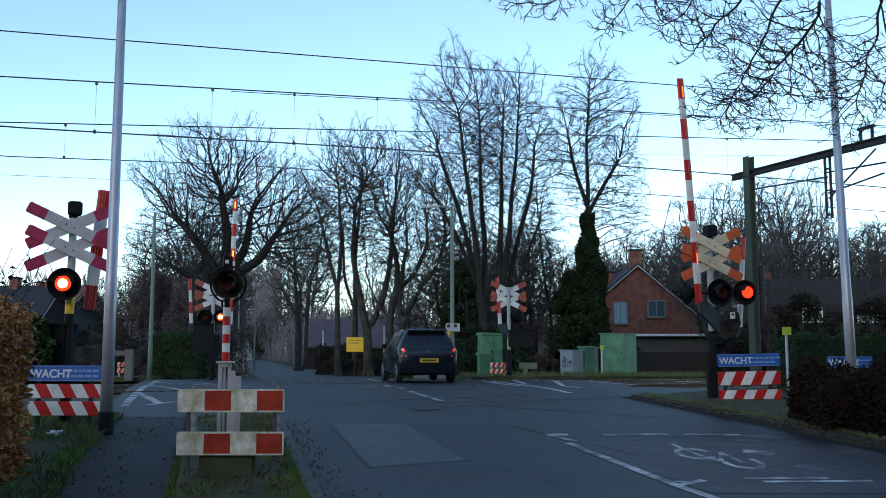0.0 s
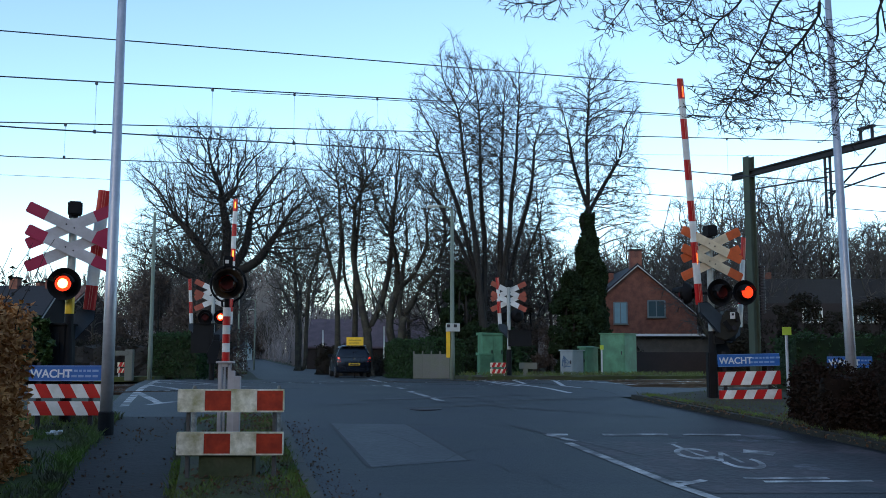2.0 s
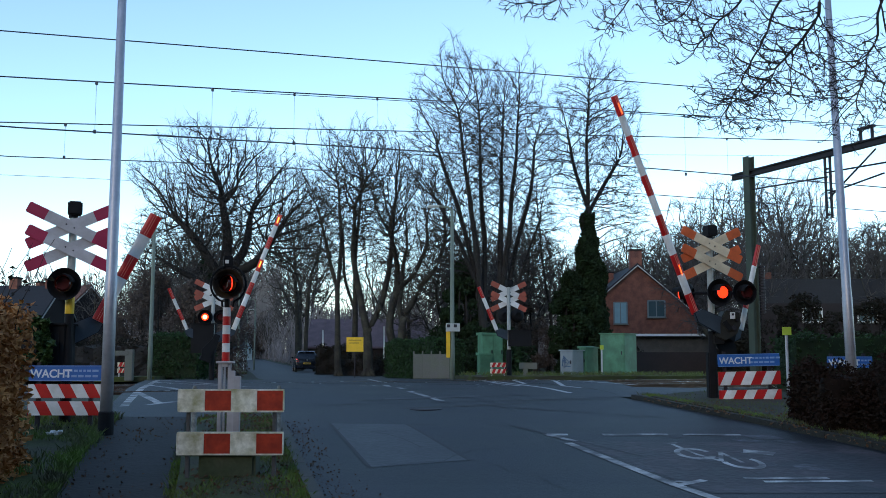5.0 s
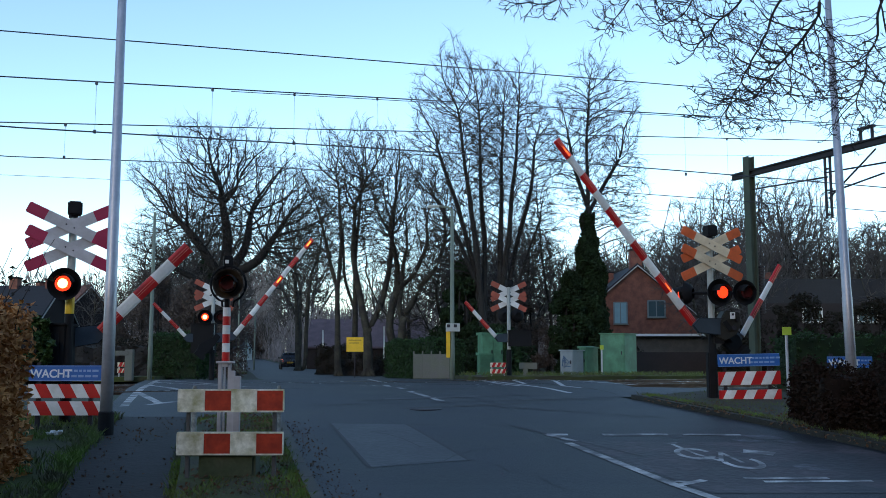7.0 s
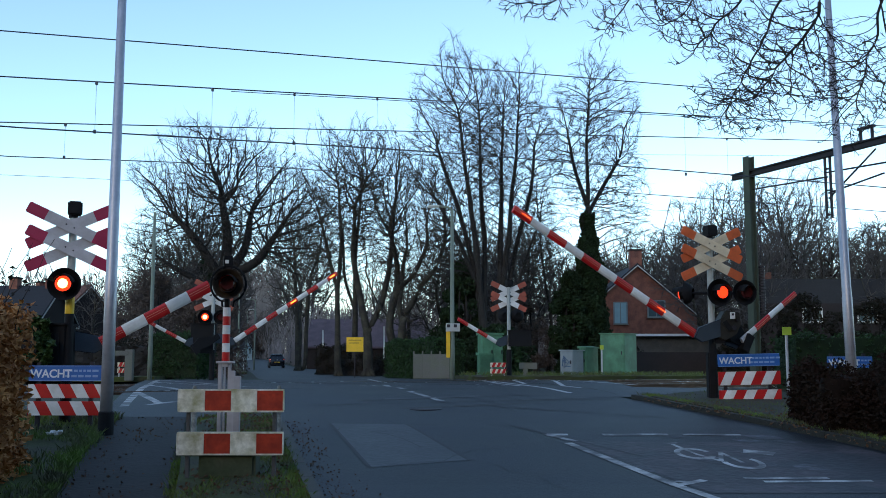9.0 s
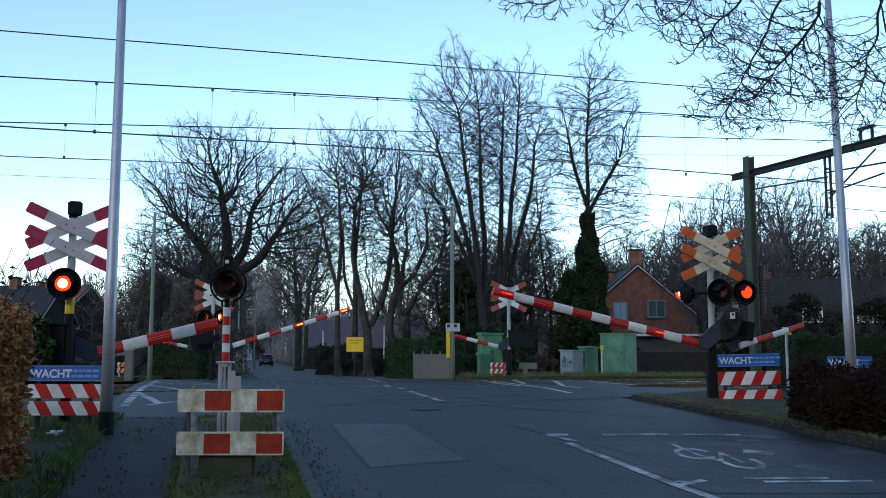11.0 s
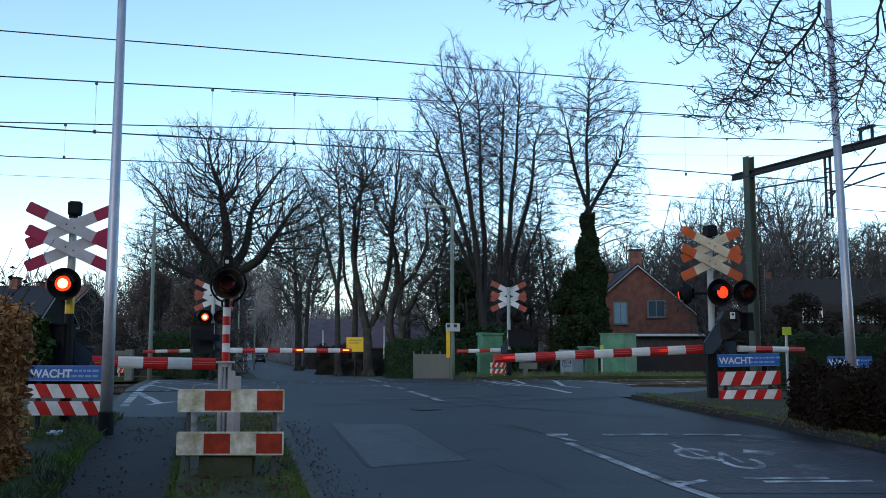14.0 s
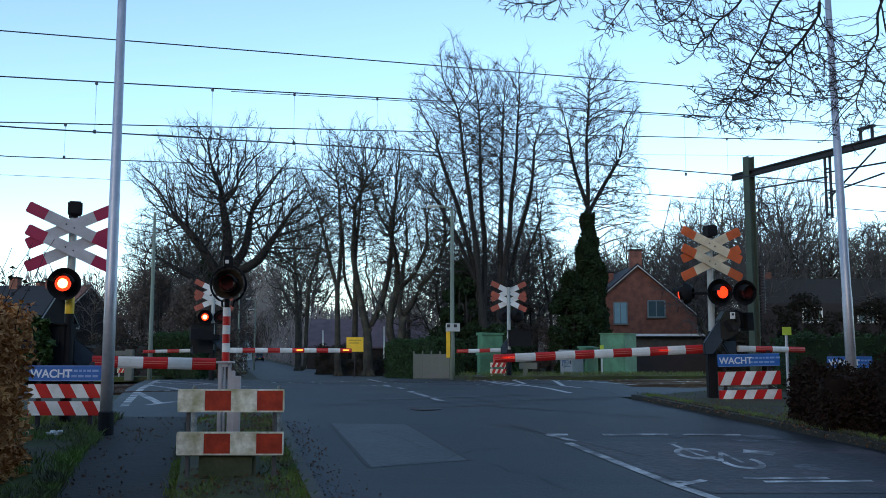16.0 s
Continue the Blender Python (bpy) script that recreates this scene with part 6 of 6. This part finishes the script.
leaves("leaf_litter", 420, near_line(line((8, -0.75), (9.34, -1.05), (13.3, -2.02), (15, -2.42)), 8.4, 14.8, 0.16, 0.015), 0.032, LITTER, 81, label="brown dead leaves in the gutter", category="leaves", kind="stuff")
blades("grass", 2600, near_line(line((9.34, -3.8), (11.2, -4.31), (15.24, -5.2)), 8.6, 15.2, 0.06, 0.02), 0.09, 75, "ragged grass along the path edge")
blades("grass", 2200, near_line(line((8, -2.23), (9.34, -2.56), (11.96, -3.22), (14.6, -3.6)), 8.6, 15.0, 0.05, 0.03), 0.06, 76, "ragged grass along the path edge")
blades("grass", 1600, near_line(line((8, -1.1), (9.34, -1.38), (13.3, -2.32), (14.6, -2.66)), 8.6, 14.8, 0.04, 0.09), 0.05, 77, "ragged grass along the kerb")
blades("grass", 2600, near_line(line((9.0, 6.62), (11.96, 5.72), (13.84, 5.06), (15.64, 4.6), (18.4, 3.95)), 10, 18.6, 0.06, 0.08), 0.05, 78, "ragged grass along the kerb")
leaves("leaf_litter", 700, on(ISLE_L, ISLE_R, 8.8, 14.8, 0.12), 0.05, LITTER, 82, label="brown dead leaves on the grass", category="leaves", kind="stuff")
leaves("leaf_litter", 450, on(line((9, 5.9), (12, 5.0), (18, 3.4)), line((9, 7.2), (12, 6.2), (18, 4.6)), 9.5, 17.5, 0.1), 0.05, LITTER, 83, label="brown dead leaves along the kerb", category="leaves", kind="stuff")
leaves("leaf_litter", 220, on(PATH_L, PATH_R, 9, 15, 0.04), 0.04, LITTER, 84, label="scattered dead leaves on the path", category="leaves", kind="stuff")

# loose shoots over the beech hedge, with a few leaves left
shoots = empty("hedge_shoot", pose(-4.75, 10.2, 1.9), "thin bare shoots with a few leaves above the beech hedge", "shrub")
me = Mesh()
rng = random.Random(64)
ends = []
for k in range(9):
    pts, _, _ = grow(rng, me, (rng.uniform(-0.5, 0.2), rng.uniform(-0.3, 0.2), -0.1), (rng.uniform(-0.2, 0.5), 0, 1), rng.uniform(0.5, 1.15), 0.006, 0.003, 7, 0.16, 0.0, TWIG, 4)
    ends += pts[3:]
me.object("shoot", shoots)
leaves("leaf", 30, lambda r: ends[r.randrange(len(ends))] + Vector((r.gauss(0, 0.02), r.gauss(0, 0.02), r.gauss(0, 0.02))), 0.07, DARKLEAF, 65, shoots)
me = Mesh()
for k in range(4):
    me.box((-5.15 + 0.05 * k, 12.6, ground_z(12.6) + 0.13 + 0.01 * (k % 2)), (0.06, 0.05, 0.03), PLASTER, Matrix.Rotation(0.7 * k, 3, "X"))
tagged(me.object("paper_scrap"), "crumpled white scrap of paper in the grass", "litter")

# ---- overhanging tree beside the road ----
near = empty("overhanging_tree", pose(10.5, 11.0, 0.45), "large bare tree whose twigs hang over the road", "tree")
big, small = Mesh(), Mesh()
rng = random.Random(91)
grow(rng, big, (0, 0, -0.3), (-0.05, 0, 1), 9.5, 0.34, 0.16, 8, 0.04, 0.02, BARK, 9)
crotch = Vector((-0.2, 0.0, 7.4))
# boughs that come down from the crown: where each enters, where it ends, and the mass of twigs that it bears
BOUGHS = (((-5.7, 0.0, 5.75), (-6.75, -0.1, 4.25), ((-6.5, 0, 4.65), (0.85, 0.5, 0.8), 400)), ((-6.2, 0.3, 5.7), (-7.1, 0.3, 4.0), ((-7.0, 0.2, 4.1), (0.6, 0.45, 0.42), 210)), ((-5.3, -0.2, 5.7), (-5.75, -0.2, 3.9), ((-5.7, 0, 4.3), (0.5, 0.5, 0.75), 200)),
          ((-6.6, 0.2, 5.7), (-7.5, 0.1, 4.7), ((-7.4, 0.1, 5.05), (0.6, 0.4, 0.46), 160)), ((-7.2, -0.2, 5.65), (-7.9, -0.1, 4.9), ((-7.85, -0.1, 5.15), (0.4, 0.3, 0.32), 55)), ((-8.0, 0.1, 5.6), (-8.55, 0.1, 5.0), ((-8.5, 0.1, 5.15), (0.32, 0.25, 0.3), 40)),
          ((-8.75, 0.0, 5.55), (-9.3, 0.0, 5.2), ((-9.35, 0.0, 5.3), (0.6, 0.25, 0.24), 60)), ((-5.0, 0.4, 5.8), (-5.0, 0.5, 4.1), ((-4.95, 0.4, 4.5), (0.4, 0.4, 0.8), 110)))
twig_ends = []
for k, (p0, p1, (c, r_, n_)) in enumerate(BOUGHS):
    p0, p1 = Vector(p0), Vector(p1)
    mid_ = crotch.lerp(p0, 0.55) + Vector((0, 0, 0.8))
    r0 = 0.009 + 0.00004 * n_
    big.tube([crotch, crotch.lerp(mid_, 0.5) + Vector((0, 0, 0.25)), mid_, mid_.lerp(p0, 0.5) + Vector((0, 0, 0.25)), p0], [0.09, 0.06, 0.035, r0 * 1.3, r0], BARK, 6)
    pos, par = colony([[p0, p0.lerp(p1, 0.5) + Vector((0.1, 0, 0.1)), p1]], [(c, r_, 1.0, 0.0)], n_ * 3, 0.06, 0.055, 0.8, -0.14, 0.3, 200 + k, 0.3)
    limbs(pos, par, big, small, r0, 0.0042, BARK, BARK, rng, 1, 0.1, 2, -0.1)
    twig_ends += [Vector(p) for p in pos[-40:]]
big.object("trunk", near, smooth=True)
small.object("crown", near)
for k in range(14):
    at = twig_ends[rng.randrange(len(twig_ends))]
    leaves("dead_leaf", 2, lambda r: at + Vector((0, 0, -0.03)), 0.055, DARKLEAF, 92 + k, near, droop=1.5)


# unseen wall added behind the viewpoint to block sky light and low sun
me = Mesh()
vs, fs = [], []
for i in range(41):
    a = radians(176 + 188 * i / 40)
    low = 6.0 * min(1, max(0, (math.degrees(a) - 275) / 20)) - 7.0 * min(1, max(0, (222 - math.degrees(a)) / 22))  # lower on the left, higher on the right, to shape the light
    for r_, z in ((38, -0.2), (38.5, 9), (39, low + 15.5 + 2.5 * noise.noise(Vector((i * 0.7, 2, 0)))), (41, low + 17), (41, -0.2)):
        vs.append(Vector((r_ * math.cos(a), 4 + r_ * math.sin(a), z)))
fs = [(i * 5 + k, i * 5 + k + 1, i * 5 + k + 6, i * 5 + k + 5) for i in range(40) for k in range(4)]
me.add(vs, fs, DARKLEAF)
tagged(me.object("backdrop"), "dark unseen wall added behind the viewpoint to block light", kind="structure")


# ---- car ----
def build_car():
    c = empty("car", pose(-0.46, 26.5, ground_z(26.5), 0, 0, 12.4), "small dark blue hatchback with lit tail lamps", "car")
    # sections along y (0 at the rear bumper, forward positive): y, half width low, half width high, bottom, waist, roof, half width of the roof
    secs = [(0.0, .70, .74, .34, .80, .86, .66), (0.06, .79, .80, .26, .88, 1.0, .68), (0.14, .81, .81, .24, .93, 1.24, .64), (0.34, .82, .815, .22, .96, 1.42, .60), (0.7, .82, .82, .2, .96, 1.475, .60),
            (1.6, .82, .82, .2, .95, 1.49, .60), (2.1, .82, .82, .2, .94, 1.44, .58), (2.55, .82, .815, .2, .92, 1.14, .60), (2.78, .82, .81, .2, .90, .98, .66), (3.25, .80, .78, .22, .82, .87, .62), (3.5, .70, .66, .3, .66, .70, .52)]
    me = Mesh()
    vs = []
    for y, wl_, wh, b, wst, rf, rw in secs:
        vs += [Vector(p) for p in ((-wl_ * 0.9, y, b), (-wl_, y, b + 0.12), (-wh, y, wst), (-rw, y, rf - 0.05), (-rw * 0.8, y, rf), (rw * 0.8, y, rf), (rw, y, rf - 0.05), (wh, y, wst), (wl_, y, b + 0.12), (wl_ * 0.9, y, b))]
    n = 10
    fs = [(i * n + k, (i + 1) * n + k, (i + 1) * n + (k + 1) % n, i * n + (k + 1) % n) for i in range(len(secs) - 1) for k in range(n)]
    me.add(vs, fs + [tuple(range(n)), tuple(range(len(secs) * n - 1, (len(secs) - 1) * n - 1, -1))], CARBODY)
    body = me.object("body", c, bevel=0.012, smooth=True)
    def panel(name, pts, mat, t=0.02, parent=None, label=""):
        m = Mesh()
        q = [Vector(p) for p in pts]
        nrm = (q[1] - q[0]).cross(q[2] - q[0]).normalized() * t
        k = len(q)
        m.add([p + nrm for p in q] + [p - nrm for p in q], [tuple(range(k)), tuple(range(2 * k - 1, k - 1, -1))] + [(i, i + k, (i + 1) % k + k, (i + 1) % k) for i in range(k)], mat)
        return m.object(name, parent or c, label)
    panel("rear_window", [(-.62, .085, .99), (.62, .085, .99), (.56, .31, 1.36), (-.56, .31, 1.36)], CARGLASS, 0.022)
    panel("tailgate", [(-.55, .03, .5), (.55, .03, .5), (.6, .055, .93), (-.6, .055, .93)], CARBODY, 0.03)
    panel("spoiler", [(-.56, .2, 1.43), (.56, .2, 1.43), (.56, .42, 1.475), (-.56, .42, 1.475)], CARBODY, 0.02)
    for s in (-1, 1):
        panel("side_window", [(s * .795, .55, .99), (s * .795, 2.3, .97), (s * .62, 1.95, 1.38), (s * .625, .65, 1.39)], CARGLASS, 0.022)
        panel("tail_lamp", [(s * .62, .02, .72), (s * .76, .05, .72), (s * .755, .09, .94), (s * .68, .06, .94)], TAILRED, 0.03, label="lit red tail lamp")
        m = Mesh()
        m.box((s * .9, 2.2, 1.02), (.16, .12, .13), CARBODY)
        m.object("mirror", c, bevel=0.03)
    m = Mesh()
    m.box((0, 0.0, .36), (1.46, .1, .2), CARBODY)
    m.object("rear_bumper", c, bevel=0.03)
    m = Mesh()
    m.box((0, -0.022, .62), (.52, .012, .11), PLATE)
    pl = m.object("number_plate", c, "yellow plate")
    m = Mesh()
    m.box((0, -0.03, .62), (.4, .004, .05), STEELDARK)
    m.object("plate_bar", pl)
    m = Mesh()
    m.tube([(0, -0.01, .86), (0, 0.03, .86)], [.055, .055], RIM, 16)
    m.object("badge", c, "round silver badge")
    m = Mesh()
    m.tube([(0.05, .12, 1.2), (-.3, .1, 1.03)], [.012, .008], BLACK, 5)
    m.object("wiper", c)
    wheels = []
    for s in (-1, 1):
        for y in (.62, 3.0):
            m = Mesh()
            m.tube([(-.09, 0, 0), (-.075, 0, 0), (.075, 0, 0), (.09, 0, 0)], [.25, .285, .285, .25], TYRE, 22)
            ob = m.object("wheel", c, "black tyre")
            m = Mesh()
            m.tube([(s * .085, 0, 0), (s * .1, 0, 0)], [.2, .19], RIM, 16)
            for k in range(5):
                a = k * 1.2566
                m.tube([Vector((s * .105, 0, 0)), Vector((s * .105, .18 * math.cos(a), .18 * math.sin(a)))], [.03, .022], STEELDARK, 5)
            m.object("rim", ob)
            wheels.append((ob, s * .74, y))
    return c, wheels


CAR, WHEELS = build_car()


# ---- what moves ----
FALL_ROAD = [(0, 86), (3.35, 86), (3.5, 84.5), (4.2, 75.5), (6.3, 55), (7, 48.25), (8, 38.5), (9, 29.5), (11.3, 9), (12, 3.75), (12.5, 0.5), (13, -2.5), (13.2, -2.3), (16, -2.3)]
FALL_FAR = [(0, 88.75), (3.35, 88.75), (3.5, 87.25), (4.2, 77.5), (6.3, 58.5), (7, 52), (8, 42.75), (9, 34), (11.3, 15.5), (12, 10.25), (12.5, 5.5), (13, 2), (13.5, 0), (16, 0)]
FALL_LEFT = [(0, 85), (3.0, 85), (3.5, 79), (4.2, 71.5), (6.3, 52.2), (7, 46.8), (8, 38), (9, 29.6), (11.3, 12), (12, 6.3), (12.5, 3), (13, 0), (13.3, -1.5), (16, -1.5)]
FALL_RIGHT = [(0, 84), (3.35, 84), (4.2, 79), (6.3, 60), (7, 52.7), (8, 43), (9, 33), (11.3, 11), (12, 5), (12.5, 2), (13, -0.5), (16, -0.5)]
FALL_PATH = [(0, 86.5), (3.0, 86.5), (3.5, 78.75), (4.2, 71.5), (6.3, 52.5), (7, 45.5), (8, 36.75), (9, 28.25), (11.3, 10.25), (12, 5), (12.5, 1.75), (13, -1.5), (16, -1.5)]
DRIVE = [(0, -0.38, 26.2), (0.4, -1.2, 30.2), (0.8, -1.95, 34.2), (1.2, -2.7, 37.9), (1.6, -3.4, 41.2), (2, -4.1, 44.2), (2.4, -4.8, 47.1), (2.8, -5.5, 50.1), (3.2, -6.2, 53.2), (3.6, -6.95, 56.4), (4, -7.75, 59.8), (6.4, -12.4, 80),
         (7.2, -14.05, 87.2), (8, -15.7, 94.5), (9, -17.7, 102), (12, -24.6, 131), (14, -30.2, 158), (16, -35.1, 183)]
# when each lamp is lit: the starts of its flashes and their length
PATH_ON = (-0.1, .62, 1.26, 1.87, 2.42, 3.13, 3.78, 4.43, 5.06, 5.7, 6.35, 6.92, 7.58, 8.24, 8.85, 9.47, 10.1, 10.73, 11.36, 11.92, 12.64, 13.27, 13.88, 14.57, 15.24, 15.8)
ISLAND_ON = (.3, .92, 1.57, 2.19, 2.85, 3.42, 4.12, 4.75, 5.4, 6.03, 6.68, 7.33, 7.92, 8.6, 9.24, 9.87, 10.5, 11.14, 11.83, 12.42, 13.07, 13.7, 14.34, 14.92, 15.62)
ROAD_ON = (.34, .92, 1.66, 2.3, 2.92, 3.6, 4.22, 4.9, 5.55, 6.15, 6.8, 7.42, 8.1, 8.8, 9.4, 10.05, 10.7, 11.35, 11.93, 12.68, 13.33, 13.9, 14.65, 15.33, 15.92)
FLASH = {"path": [(t, t + 0.31) for t in PATH_ON], "island": [(t, t + 0.25) for t in ISLAND_ON], "road_b": [(t, t + 0.27) for t in ROAD_ON],
         "road_a": [(a, b) for a, b in zip((-0.3,) + tuple(t + 0.27 for t in ROAD_ON), ROAD_ON)]}


def flash_rows(spans):
    """Rows that turn a lens half round in a tenth of a second, lit face forward for each flash."""
    angle = 0 if spans[0][0] <= 0 else 180
    rows = [(0.0, angle)]
    for t in [t for s in spans for t in s]:
        a = round((t - 0.05) * FPS) / FPS
        if a <= rows[-1][0] or a + 0.1 > 16:
            continue
        rows += [(a, angle), (a + 1 / FPS, angle + 60), (a + 2 / FPS, angle + 120), (a + 3 / FPS, angle + 180)]
        angle += 180
    return rows + [(16.0, angle)]


def drive_at(t):
    for (a, x0, y0), (b, x1, y1) in zip(DRIVE, DRIVE[1:]):
        if a <= t <= b:
            u = (t - a) / (b - a)
            return x0 + (x1 - x0) * u, y0 + (y1 - y0) * u
    return DRIVE[-1][1:]


def motions():
    for arm, x, y, z, heading, fall in BOOMS:
        rows = {"road": FALL_ROAD, "far": FALL_FAR, "path": FALL_PATH, "left": FALL_LEFT, "right": FALL_RIGHT}[fall]
        walk(arm, [(t, pose(x, y, z, 0, -a, heading)) for t, a in rows])
    for lens, phase in LENSES:
        walk(lens, [(t, pose(0, -0.13, 0, 0, 0, a)) for t, a in flash_rows(FLASH[phase])])
    walk(CAR, [(t, pose(x, y, ground_z(y), 0, 0, 12.4)) for t, x, y in DRIVE])
    turned, last, rows = 0.0, Vector(drive_at(0)), []
    for i in range(16 * FPS + 1):
        p = Vector(drive_at(i / FPS))
        turned -= math.degrees((p - last).length / 0.285)
        last = p
        rows.append((i / FPS, turned))
    for wheel, x, y in WHEELS:
        walk(wheel, [(t, pose(x, y, 0.285, a, 0, 0)) for t, a in rows])


motions()
